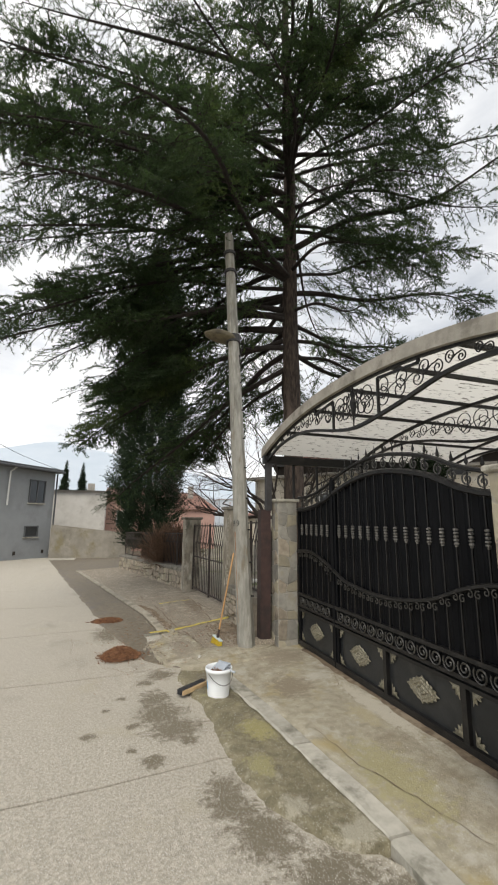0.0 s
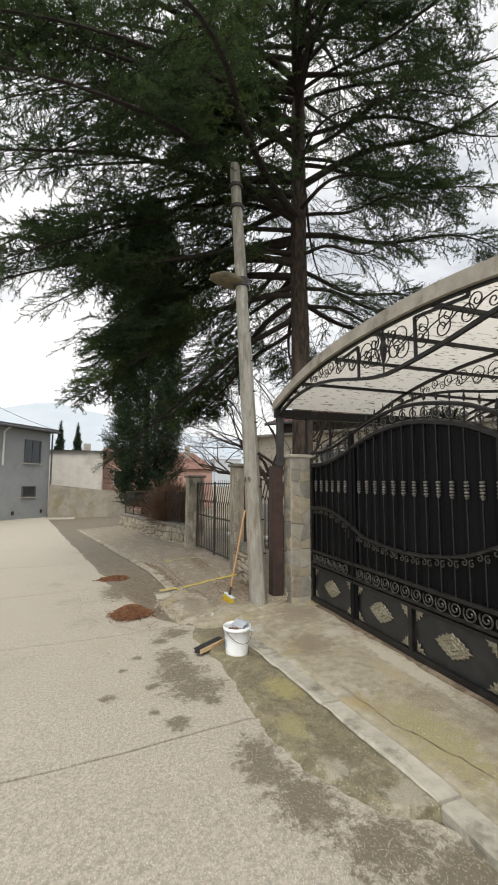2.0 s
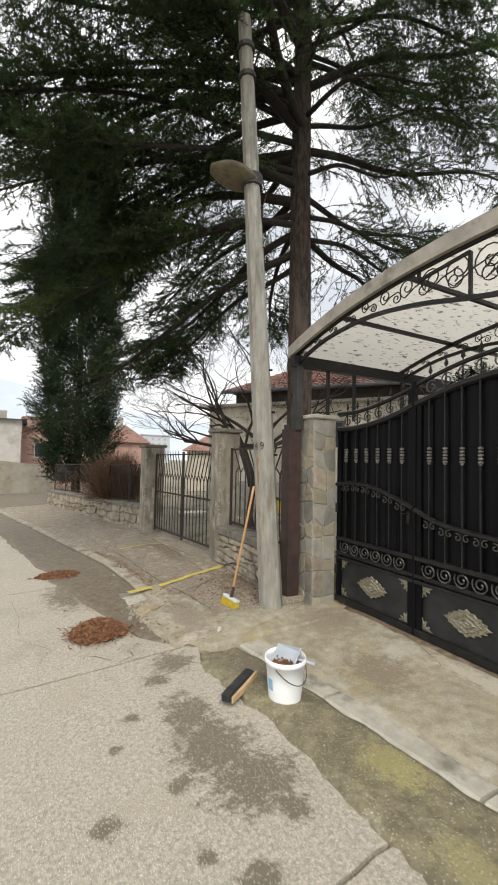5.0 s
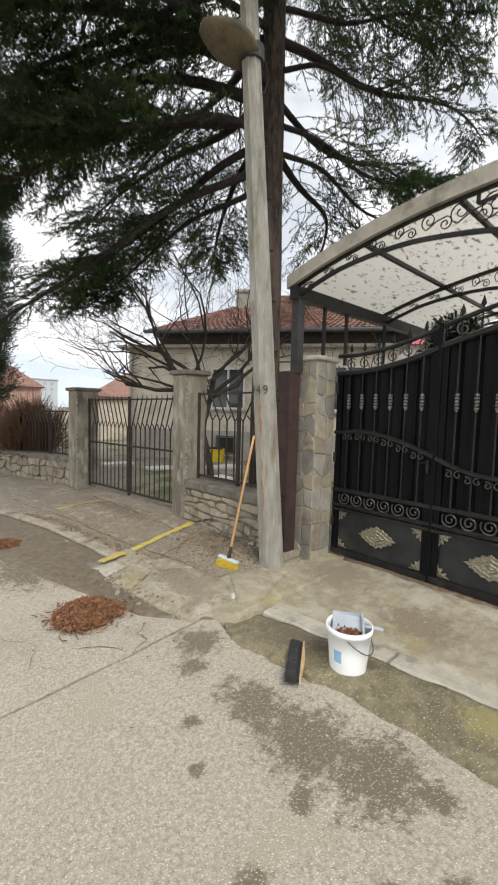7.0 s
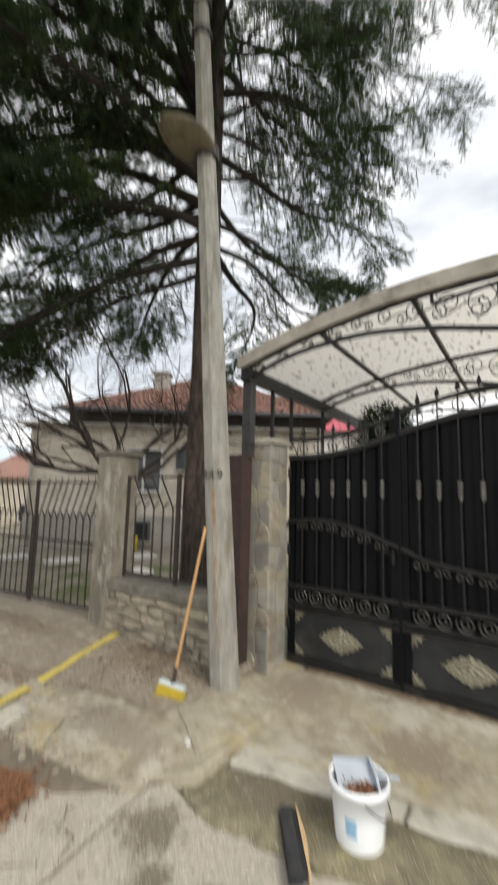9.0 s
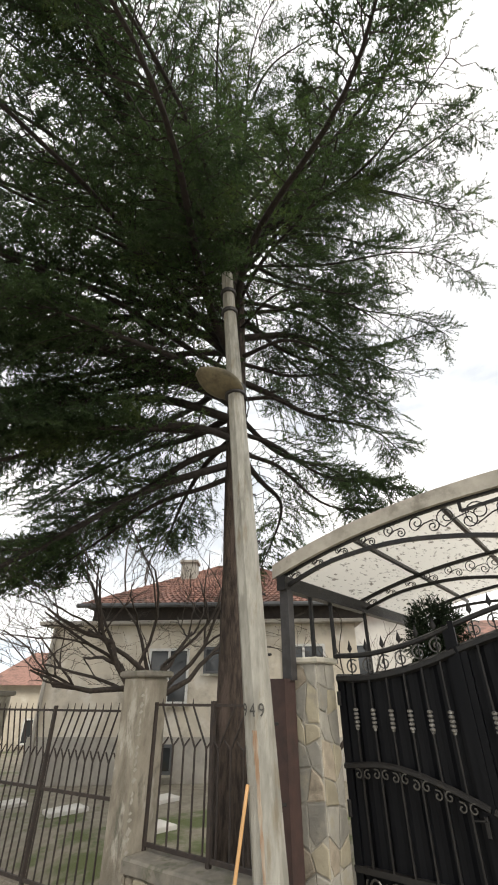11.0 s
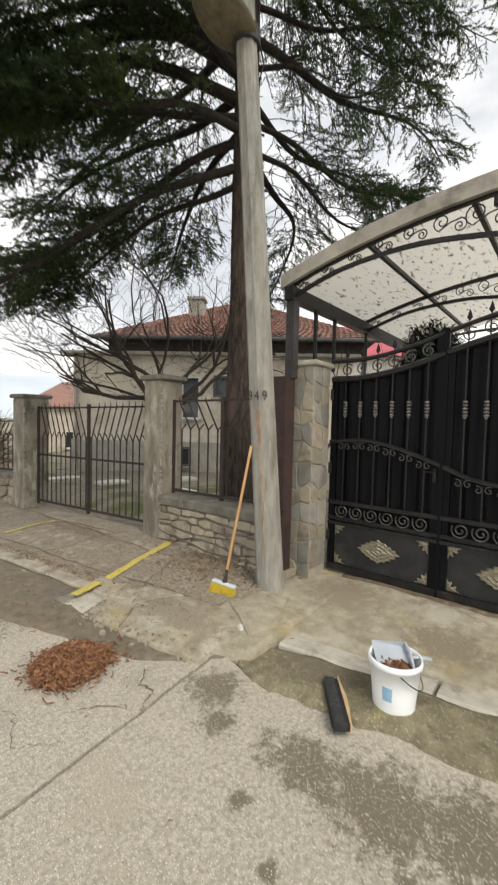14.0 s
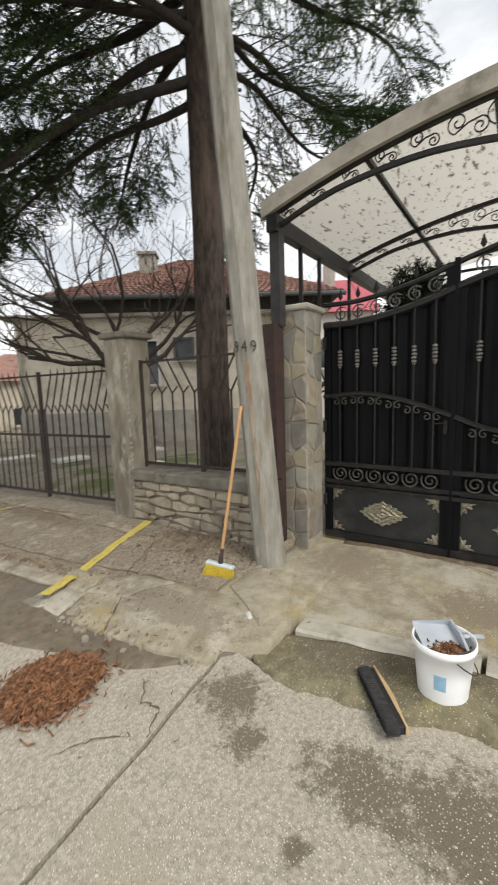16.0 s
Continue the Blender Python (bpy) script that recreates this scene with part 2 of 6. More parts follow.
CYPRESS = mat("cypress_foliage", (0.036, 0.058, 0.030), (0.018, 0.030, 0.017), 3, 0.75, island=0.35, spec=0.15)
TWIG_M = mat("dry_red_twigs", (0.17, 0.10, 0.06), (0.11, 0.065, 0.04), 10, 0.9)
RENDER_W = mat("aged_cream_render", (0.60, 0.545, 0.45), (0.50, 0.45, 0.37), 2, 0.9, bump=0.006, bscale=40, stain=[(0.34, 0.305, 0.25), (0.64, 0.60, 0.53)], sscale=1.1, smin=0.50, smax=0.66)
PLINTH = mat("grey_plinth_render", (0.40, 0.375, 0.33), (0.29, 0.27, 0.24), 3, 0.9, bump=0.008)
# base colours paled towards blue-grey to stand in for distance haze
HAZE_W = mat("haze_tinted_render", (0.50, 0.54, 0.58), (0.46, 0.50, 0.55), 1, 1.0, spec=0.0)
HAZE_R = mat("haze_tinted_roof", (0.42, 0.38, 0.38), (0.40, 0.37, 0.38), 1, 1.0, spec=0.0)
TILE = mat("red_clay_tile", (0.30, 0.165, 0.13), (0.20, 0.112, 0.09), 10, 0.85, island=0.3, bump=0.006, stain=[(0.12, 0.075, 0.06)], sscale=2.5)
DARKWOOD = mat("dark_eave_wood", (0.045, 0.036, 0.03), (0.03, 0.025, 0.021), 8, 0.8)
GREYHOUSE = mat("grey_blue_render", (0.30, 0.315, 0.325), (0.27, 0.285, 0.295), 1.5, 0.9, bump=0.004, stain=[(0.24, 0.25, 0.26)], sscale=0.6)
GREYDARK = mat("dark_grey_trim", (0.10, 0.105, 0.11), (0.08, 0.084, 0.09), 4, 0.7)
WHITEWALL = mat("off_white_block_wall", (0.62, 0.60, 0.56), (0.54, 0.52, 0.48), 2, 0.9, stain=[(0.42, 0.40, 0.36)], sscale=0.6)
PINKWALL = mat("faded_pink_render", (0.50, 0.32, 0.27), (0.44, 0.28, 0.24), 2, 0.9)
YARDWALL = mat("stained_concrete_wall", (0.36, 0.33, 0.28), (0.27, 0.25, 0.21), 2, 0.9, bump=0.01, stain=[(0.19, 0.175, 0.14), (0.24, 0.21, 0.13)], sscale=0.7)
WHITE_PL = mat("white_bucket_plastic", (0.91, 0.945, 0.97), (0.87, 0.90, 0.93), 6, 0.35, stain=[(0.80, 0.79, 0.76)], sscale=9, smin=0.62, smax=0.75, spec=0.5)
GREY_PL = mat("pale_grey_plastic", (0.45, 0.49, 0.54), (0.38, 0.42, 0.47), 8, 0.35, spec=0.5)
BLUE_INK = mat("pale_blue_label", (0.25, 0.47, 0.68), (0.35, 0.55, 0.72), 30, 0.5)
BLACKBR = mat("black_bristle", (0.018, 0.018, 0.02), (0.035, 0.035, 0.036), 40, 0.75, island=0.3)
BEECH = mat("pale_beech_wood", (0.55, 0.40, 0.23), (0.47, 0.33, 0.18), 14, 0.55, stretch=(1, 1, 0.2))
HANDLE_M = mat("orange_varnished_handle", (0.56, 0.33, 0.15), (0.45, 0.26, 0.115), 12, 0.45, stretch=(1, 1, 0.15))
YBRISTLE = mat("yellow_plastic_bristle", (0.66, 0.50, 0.06), (0.52, 0.40, 0.05), 60, 0.55, island=0.25)
BROOM_W = mat("pale_blue_broom_head", (0.60, 0.68, 0.70), (0.52, 0.60, 0.62), 10, 0.4)
LITTER = mat("brown_cedar_litter", (0.30, 0.148, 0.075), (0.14, 0.068, 0.038), 25, 0.9, island=0.45)
STONE_A = mat("slate_grey_stone", (0.32, 0.305, 0.265), (0.24, 0.23, 0.205), 9, 0.8, bump=0.008, bscale=40, island=0.22, stain=[(0.33, 0.30, 0.23)], sscale=6, smin=0.52, smax=0.7)
STONE_B = mat("ochre_stone", (0.40, 0.36, 0.265), (0.33, 0.295, 0.22), 9, 0.8, bump=0.008, bscale=40, island=0.2, stain=[(0.30, 0.28, 0.23)], sscale=6)
STONE_C = mat("rubble_limestone", (0.43, 0.37, 0.29), (0.29, 0.25, 0.195), 9, 0.9, bump=0.015, bscale=35, island=0.25, stain=[(0.19, 0.165, 0.13)], sscale=4)
PALE_MORTAR = mat("pale_pointing_mortar", (0.42, 0.395, 0.34), (0.33, 0.31, 0.265), 12, 0.95, bump=0.01)
MORTAR = mat("old_mortar", (0.28, 0.245, 0.195), (0.16, 0.14, 0.11), 12, 0.95, bump=0.012)
GLASS_D = mat("dark_window_glass", (0.03, 0.034, 0.038), (0.045, 0.05, 0.055), 1, 0.08, spec=0.6)
PVC = mat("white_window_frame", (0.62, 0.62, 0.60), (0.52, 0.52, 0.50), 6, 0.5)
# pale blue carries the haze of the far air, painted into the slopes
HILL = mat("haze_tinted_mountain", (0.44, 0.50, 0.56), (0.50, 0.55, 0.60), 0.01, 1.0, spec=0.0)
RUSTSTAIN = mat("rust_streak", (0.24, 0.14, 0.08), (0.37, 0.33, 0.27), 45, 0.9, stretch=(1, 1, 0.12))
INK = mat("black_stencil_ink", (0.04, 0.04, 0.038), (0.09, 0.088, 0.08), 60, 0.8)
PINKROOF = mat("bright_red_sheet_roof", (0.44, 0.09, 0.12), (0.36, 0.08, 0.10), 3, 0.6)


def leafy(m, share):
    """Lets light through a leaf material."""
    nt = m.node_tree
    bs = nt.nodes["Principled BSDF"]
    tr = nt.nodes.new("ShaderNodeBsdfTranslucent")
    src = bs.inputs["Base Color"].links[0].from_socket
    gain = nt.nodes.new("ShaderNodeMix")
    gain.data_type, gain.blend_type = 'RGBA', 'MULTIPLY'
    gain.inputs["Factor"].default_value = 1.0
    gain.inputs["B"].default_value = (1.5, 1.7, 1.1, 1)
    nt.links.new(src, gain.inputs["A"])
    nt.links.new(gain.outputs["Result"], tr.inputs["Color"])
    mx = nt.nodes.new("ShaderNodeMixShader")
    mx.inputs["Fac"].default_value = share
    nt.links.new(bs.outputs["BSDF"], mx.inputs[1])
    nt.links.new(tr.outputs["BSDF"], mx.inputs[2])
    nt.links.new(mx.outputs["Shader"], nt.nodes["Material Output"].inputs["Surface"])


leafy(NEEDLE, 0.40)


def glassy(name, col, alpha):
    m = bpy.data.materials.new(name)
    m.use_nodes = True
    nt = m.node_tree
    out = nt.nodes["Material Output"]
    bs = nt.nodes["Principled BSDF"]
    bs.inputs["Roughness"].default_value = 0.35
    tr = nt.nodes.new("ShaderNodeBsdfTranslucent")
    geo = nt.nodes.new("ShaderNodeNewGeometry")
    mp = nt.nodes.new("ShaderNodeMapping")
    mp.inputs["Scale"].default_value = (0.6, 1.6, 1.0)
    nt.links.new(geo.outputs["Position"], mp.inputs["Vector"])
    n = nt.nodes.new("ShaderNodeTexNoise")
    n.inputs["Scale"].default_value, n.inputs["Detail"].default_value, n.inputs["Roughness"].default_value = 15, 5, 0.60
    nt.links.new(mp.outputs["Vector"], n.inputs["Vector"])
    r = nt.nodes.new("ShaderNodeValToRGB")
    r.color_ramp.elements[0].position, r.color_ramp.elements[0].color = 0.345, (0.16, 0.145, 0.12, 1)
    r.color_ramp.elements[1].position, r.color_ramp.elements[1].color = 0.43, (*col, 1)
    nt.links.new(n.outputs["Fac"], r.inputs["Fac"])
    nt.links.new(r.outputs["Color"], bs.inputs["Base Color"])
    nt.links.new(r.outputs["Color"], tr.inputs["Color"])
    mx = nt.nodes.new("ShaderNodeMixShader")
    mx.inputs["Fac"].default_value = alpha
    nt.links.new(bs.outputs["BSDF"], mx.inputs[1])
    nt.links.new(tr.outputs["BSDF"], mx.inputs[2])
    nt.links.new(mx.outputs["Shader"], out.inputs["Surface"])
    return m


SKYLIGHT = glassy("milky_polycarbonate_with_litter", (0.70, 0.68, 0.63), 0.75)


# ---- mesh building ----
class Geo:
    """Collects vertices and faces for one mesh."""
    def __init__(self):
        self.v, self.f = [], []

    def add(self, vs, fs):
        o = len(self.v)
        self.v += [tuple(p) for p in vs]
        self.f += [tuple(i + o for i in f) for f in fs]
        return self

    def box(self, lo, hi, chamfer=0.0):
        (a, b, c), (d, e, f) = lo, hi
        k = min(chamfer, (d - a) / 3, (e - b) / 3, (f - c) / 3)
        if k <= 0:
            vs = [(a, b, c), (d, b, c), (d, e, c), (a, e, c), (a, b, f), (d, b, f), (d, e, f), (a, e, f)]
            return self.add(vs, [(3, 2, 1, 0), (4, 5, 6, 7), (0, 1, 5, 4), (1, 2, 6, 5), (2, 3, 7, 6), (3, 0, 4, 7)])
        def ring(z, i):
            return [(a + i, b + i + 0, z), (d - i, b + i, z), (d - i, e - i, z), (a + i, e - i, z)]
        vs = ring(c, k) + ring(c + k, 0) + ring(f - k, 0) + ring(f, k)
        fs = [(3, 2, 1, 0), (12, 13, 14, 15)]
        for r in range(3):
            for i in range(4):
                j = (i + 1) % 4
                fs.append((r * 4 + i, r * 4 + j, r * 4 + 4 + j, r * 4 + 4 + i))
        return self.add(vs, fs)

    def tube(self, pts, rad, n=6, caps=True, flat=None):
        """A tube along points; rad is a number or one per point."""
        pts = [Vector(p) for p in pts]
        rs = rad if isinstance(rad, (list, tuple)) else [rad] * len(pts)
        vs, fs, up = [], [], None
        for i, p in enumerate(pts):
            d = (pts[min(i + 1, len(pts) - 1)] - pts[max(i - 1, 0)]).normalized()
            if up is None:
                up = Vector((0, 0, 1)) if abs(d.z) < 0.9 else Vector((1, 0, 0))
            s = d.cross(up)
            if s.length < 1e-5:
                s = d.orthogonal()
            s.normalize()
            up = s.cross(d).normalized()
            for k in range(n):
                a = 2 * math.pi * (k + 0.5) / n
                vs.append(p + s * math.cos(a) * rs[i] + up * math.sin(a) * rs[i] * (flat or 1))
        for i in range(len(pts) - 1):
            for k in range(n):
                j = (k + 1) % n
                fs.append((i * n + k, i * n + j, i * n + n + j, i * n + n + k))
        if caps:
            fs.append(tuple(range(n - 1, -1, -1)))
            fs.append(tuple(range((len(pts) - 1) * n, len(pts) * n)))
        return self.add(vs, fs)

    def bar(self, p, q, w, h):
        """A square bar from p to q, w wide and h high."""
        return self.tube([p, q], w / math.sqrt(2), 4, True, h / w)

    def lathe(self, profile, n=24, at=(0, 0, 0)):
        vs, fs = [], []
        for r, z in profile:
            for k in range(n):
                a = 2 * math.pi * k / n
                vs.append((at[0] + r * math.cos(a), at[1] + r * math.sin(a), at[2] + z))
        for i in range(len(profile) - 1):
            for k in range(n):
                j = (k + 1) % n
                fs.append((i * n + k, i * n + j, i * n + n + j, i * n + n + k))
        return self.add(vs, fs)

    def prism(self, poly, z0, z1, inset=0.0):
        """An upright slab over a counter-clockwise outline; z0 and z1 are numbers or functions of x and y."""
        za = z0 if callable(z0) else (lambda x, y: z0)
        zb = z1 if callable(z1) else (lambda x, y: z1)
        n = len(poly)
        cx, cy = sum(p[0] for p in poly) / n, sum(p[1] for p in poly) / n
        vs = [(x, y, za(x, y)) for x, y in poly]
        fs = []
        if inset:
            vs += [(x, y, zb(x, y) - inset) for x, y in poly]
            ins = []
            for x, y in poly:
                d = math.hypot(cx - x, cy - y) or 1
                ins.append((x + (cx - x) / d * inset, y + (cy - y) / d * inset))
            vs += [(x, y, zb(x, y)) for x, y in ins]
            rings = 3
        else:
            vs += [(x, y, zb(x, y)) for x, y in poly]
            rings = 2
        for r in range(rings - 1):
            for i in range(n):
                j = (i + 1) % n
                fs.append((r * n + i, r * n + j, r * n + n + j, r * n + n + i))
        fs.append(tuple(range((rings - 1) * n, rings * n)))
        return self.add(vs, fs)

    def moved(self, m):
        self.v = [tuple(m @ Vector(p)) for p in self.v]
        return self

    def mesh(self, name, material, smooth=False):
        me = bpy.data.meshes.new(name)
        me.from_pydata(self.v, [], self.f)
        me.materials.append(material)
        if smooth:
            me.polygons.foreach_set("use_smooth", [True] * len(me.polygons))
        me.update()
        return me


def thing(name, at, label, category, group="", kind=""):
    ob = new(name)
    ob.location = at
    ob.empty_display_size = 0.1
    return tagged(ob, label, category, group, kind)


def origin_of(ob):
    p = Vector(ob.location)
    while ob.parent:
        ob = ob.parent
        p = p + Vector(ob.location)
    return p


def part(name, geo, material, parent, label="", smooth=False, kind=""):
    """A mesh built in world coordinates, hung under its thing or part."""
    ob = new(name, geo.mesh(name, material, smooth))
    ob.parent = parent
    root = parent
    while root.parent:
        root = root.parent
    if parent is root:
        ob.matrix_parent_inverse = Matrix.Translation(-Vector(root.location))
    return tagged(ob, label, "", "", kind)


def single(name, geo, material, label, category, kind="", smooth=False, group=""):
    return tagged(new(name, geo.mesh(name, material, smooth)), label, category, group, kind)


def lerp(a, b, t):
    return a + (b - a) * t


def curve_at(knots, u):
    """A smooth curve through (u, v) knots."""
    n = len(knots)
    if u <= knots[0][0]:
        return knots[0][1]
    if u >= knots[-1][0]:
        return knots[-1][1]
    def slope(i):
        a, b = knots[max(0, i - 1)], knots[min(n - 1, i + 1)]
        return (b[1] - a[1]) / (b[0] - a[0])
    for i in range(n - 1):
        (a, va), (b, vb) = knots[i], knots[i + 1]
        if u <= b:
            h, s = b - a, (u - a) / (b - a)
            return (va * (1 + 2 * s) * (1 - s) ** 2 + slope(i) * h * s * (1 - s) ** 2
                    + vb * s * s * (3 - 2 * s) - slope(i + 1) * h * s * s * (1 - s))


def ground_z(x, y):
    """Level round the gate, then falling away down the street."""
    z = 0.03 * max(0.0, min(1.0, (3.0 - y) / 3.0)) if y < 3 else 0.0
    return z - 0.02 * max(0.0, min(y, 40.0) - 8.0)


def wob(x, y, s=1.0, a=0.01):
    return a * noise.noise(Vector((x * s, y * s, 3.7)))

# ---- ground, road, pavements ----
g = Geo()
xs = [-400, -200, -100, -50, -30, -20] + [-14 + 1.0 * i for i in range(35)] + [30, 50, 100, 200, 400]
ys = [-300, -100, -40, -20, -10] + [-6 + 1.0 * i for i in range(50)] + [50, 60, 80, 120, 200, 400, 900]
nx = len(xs)
g.add([(x, y, ground_z(x, y) - 0.05 + (0.15 if x > 0.5 and 5.5 < y < 40 else 0.0)) for y in ys for x in xs],
      [(j * nx + i, j * nx + i + 1, (j + 1) * nx + i + 1, (j + 1) * nx + i) for j in range(len(ys) - 1) for i in range(nx - 1)])
ground = single("ground", g, EARTH, "earth ground with thin grass reaching the distance", "ground", "structure", True)

KERB_LINE = [(-1.00, 0.30), (-1.00, 0.95), (-0.99, 1.50), (-0.995, 1.85), (-1.01, 2.15), (-1.08, 2.85), (-1.13, 3.40), (-1.195, 3.88), (-1.25, 4.30), (-1.31, 4.82)]


def kerb_x(y):
    for (xa, ya), (xb, yb) in zip(KERB_LINE, KERB_LINE[1:]):
        if y <= yb:
            return lerp(xa, xb, (y - ya) / (yb - ya))
    return KERB_LINE[-1][0] - (y - 4.82) * 0.3


STRIP_EDGE = [(-1.07, 1.78), (-1.20, 1.80), (-1.33, 1.885), (-1.45, 2.07), (-1.56, 2.30), (-1.63, 2.50), (-1.66, 2.85), (-1.665, 3.20), (-1.66, 3.60), (-1.67, 3.95), (-1.74, 4.30), (-1.79, 4.60), (-1.75, 4.82), (-1.60, 4.98)]


def strip_x(y):
    pts = STRIP_EDGE
    if y < pts[0][1]:
        return kerb_x(y) - 0.06
    for (xa, ya), (xb, yb) in zip(pts, pts[1:]):
        if y <= yb:
            return lerp(xa, xb, (y - ya) / (yb - ya))
    if y < 5.4:
        return lerp(-1.60, -2.03, (y - 4.98) / 0.42)
    return -2.03 - (y - 5.4) * 0.27 if y < 7.2 else -2.52 - (y - 7.2) * 0.17


road = thing("road", (-4, 4, 0), "pale weathered concrete road slabs with dark cracked joints", "road", kind="structure")
JOINTS = [-14, -9, -5, -1.6, 0.72, 2.90, 5.06, 7.3, 9.8, 12.6, 16, 20, 25, 31, 38, 46]


def joint_shift(x, j):
    return 0.05 * noise.noise(Vector((x * 0.9, j * 7.1, 0))) + 0.02 * noise.noise(Vector((x * 5, j * 3.3, 1))) + 0.10 * max(-2.0, x + 2)


for j, (ya, yb) in enumerate(zip(JOINTS, JOINTS[1:])):
    rows, cols = max(4, int((yb - ya) / 0.25)), 26
    vs, fs = [], []
    for r in range(rows + 1):
        for c in range(cols + 1):
            y = lerp(ya, yb, r / rows)
            x0, u = strip_x(y) + 0.02, c / cols
            x = lerp(x0, -9.0 if y > -3 else -9.0, u ** 1.6)
            lo, hi = joint_shift(x, j) + 0.011, joint_shift(x, j + 1) - 0.011
            yy = y + lerp(lo, hi, r / rows)
            vs.append((x, yy, ground_z(x, yy) + wob(x, yy, 0.8, 0.012)))
    m = cols + 1
    for r in range(rows):
        for c in range(cols):
            fs.append((r * m + c + 1, r * m + c, (r + 1) * m + c, (r + 1) * m + c + 1))
    n0 = len(vs)
    rim = [c for c in range(m)] + [r * m + cols for r in range(1, rows + 1)] + [rows * m + c for c in range(cols - 1, -1, -1)] + [r * m for r in range(rows - 1, 0, -1)]
    vs += [(vs[i][0], vs[i][1], vs[i][2] - 0.10) for i in rim]
    for k in range(len(rim)):
        l = (k + 1) % len(rim)
        fs.append((rim[k], rim[l], n0 + l, n0 + k))
    part("slab", Geo().add(vs, fs), ROAD, road, smooth=False)
JD = Geo()
JD.add([(x, y, ground_z(x, y) - 0.03) for y in [-14 + 2 * i for i in range(31)] for x in (-9, 0.2)],
       [(2 * i, 2 * i + 1, 2 * i + 3, 2 * i + 2) for i in range(30)])
part("joint_bed", JD, WET, road, "dark dirt in the joints")


def sheet(xa, xb, ya, yb, nx_, ny_, top):
    """A slab between two edges given as functions of y, with a raised top and skirts."""
    vs, fs = [], []
    for r in range(ny_ + 1):
        y = lerp(ya, yb, r / ny_)
        for c in range(nx_ + 1):
            x = lerp(xa(y), xb(y), c / nx_)
            vs.append((x, y, top(x, y, c / nx_, r / ny_)))
    m = nx_ + 1
    fs = [(r * m + c, r * m + c + 1, (r + 1) * m + c + 1, (r + 1) * m + c) for r in range(ny_) for c in range(nx_)]
    rim = list(range(m)) + [r * m + nx_ for r in range(1, ny_ + 1)] + [ny_ * m + c for c in range(nx_ - 1, -1, -1)] + [r * m for r in range(ny_ - 1, 0, -1)]
    n0 = len(vs)
    vs += [(vs[i][0], vs[i][1], vs[i][2] - 0.12) for i in rim]
    for k in range(len(rim)):
        l = (k + 1) % len(rim)
        fs.append((rim[l], rim[k], n0 + k, n0 + l))
    return Geo().add(vs, fs)


apron_top = lambda x, y, u, v: ground_z(x, y) + 0.05 + 0.05 * max(0.0, min(1.0, (x + 1.2) / 1.2)) + wob(x, y, 2.2, 0.014) + wob(x, y, 9, 0.004)
APRON_OB = single("pavement", sheet(lambda y: kerb_x(y) + 0.078, lambda y: 0.9 if y < 5.2 else -0.3, -2.0, 5.30, 24, 70, apron_top), APRON,
                  "worn sandy concrete pavement before the driveway gate", "pavement", "structure", True)
strip_top = lambda x, y, u, v: ground_z(x, y) + 0.042 * min(1, 0.3 + u * 8) * min(1, (1 - v) * 8) + wob(x, y, 5, 0.014) + wob(x, y, 16, 0.006)
single("pavement", sheet(lambda y: strip_x(y) + 0.04 * noise.noise(Vector((y * 5, 2, 0))) + 0.025 * noise.noise(Vector((y * 17, 2, 0))), lambda y: kerb_x(y) - 0.08, 1.79, 4.95, 14, 90, strip_top), MOSSY,
       "mossy uneven strip of old concrete along the kerb", "pavement", "structure", True)
single("pavement", sheet(lambda y: -0.13 + 0.07 * noise.noise(Vector((y * 1.6, 9, 0))) + 0.03 * noise.noise(Vector((y * 7, 9, 0))), lambda y: 0.05, 1.2, 5.0, 6, 60,
                         lambda x, y, u, v: apron_top(x, y, (x - kerb_x(y)) / (0.9 - kerb_x(y)), 0) + (0.008 if u > 0.2 else -0.004) + wob(x, y, 12, 0.006)), DIRT, "brown dirt and litter gathered under the gate", "dirt", "structure", True)
kerb = thing("kerb", (-1, 3, 0), "grey concrete kerb stones with broken joints", "kerb", kind="structure")
KJ = [-1.2, 0.25, 1.80, 2.87, 3.86, 4.82]
for a, b in zip(KJ, KJ[1:]):
    k = Geo()
    vs, fs = [], []
    n = 8
    for i in range(n + 1):
        y = lerp(a + 0.012, b - 0.012, i / n)
        x = kerb_x(y)
        z = ground_z(x, y) + 0.055 + wob(x, y, 3, 0.008)
        w = 0.083 + 0.008 * noise.noise(Vector((y * 6, 0, 0)))
        vs += [(x - w, y, z - 0.14), (x - w, y, z - 0.016), (x - w + 0.014, y, z), (x + w - 0.014, y, z), (x + w, y, z - 0.016), (x + w, y, z - 0.14)]
    for i in range(n):
        for c in range(5):
            fs.append((i * 6 + c, i * 6 + c + 1, i * 6 + 7 + c, i * 6 + 6 + c)[::-1])
    fs += [(0, 1, 2, 3, 4, 5)[::-1], tuple(n * 6 + c for c in range(6))]
    part("kerb_stone", k.add(vs, fs), KERB, kerb)

# the house-side pavement beyond the pole, its kerb and the broken gutter
def walk_x(y):
    if y < 6.5:
        return lerp(-1.50, -1.76, (y - 5.3) / 1.2)
    if y < 8:
        return lerp(-1.76, -1.90, (y - 6.5) / 1.5)
    return -1.90 - (y - 8) * 0.19


def wall_x(y):
    return -0.57 if y < 7.2 else -0.57 - (y - 7.2) * 0.045 if y < 10.6 else -0.723 - (y - 10.6) * 0.2


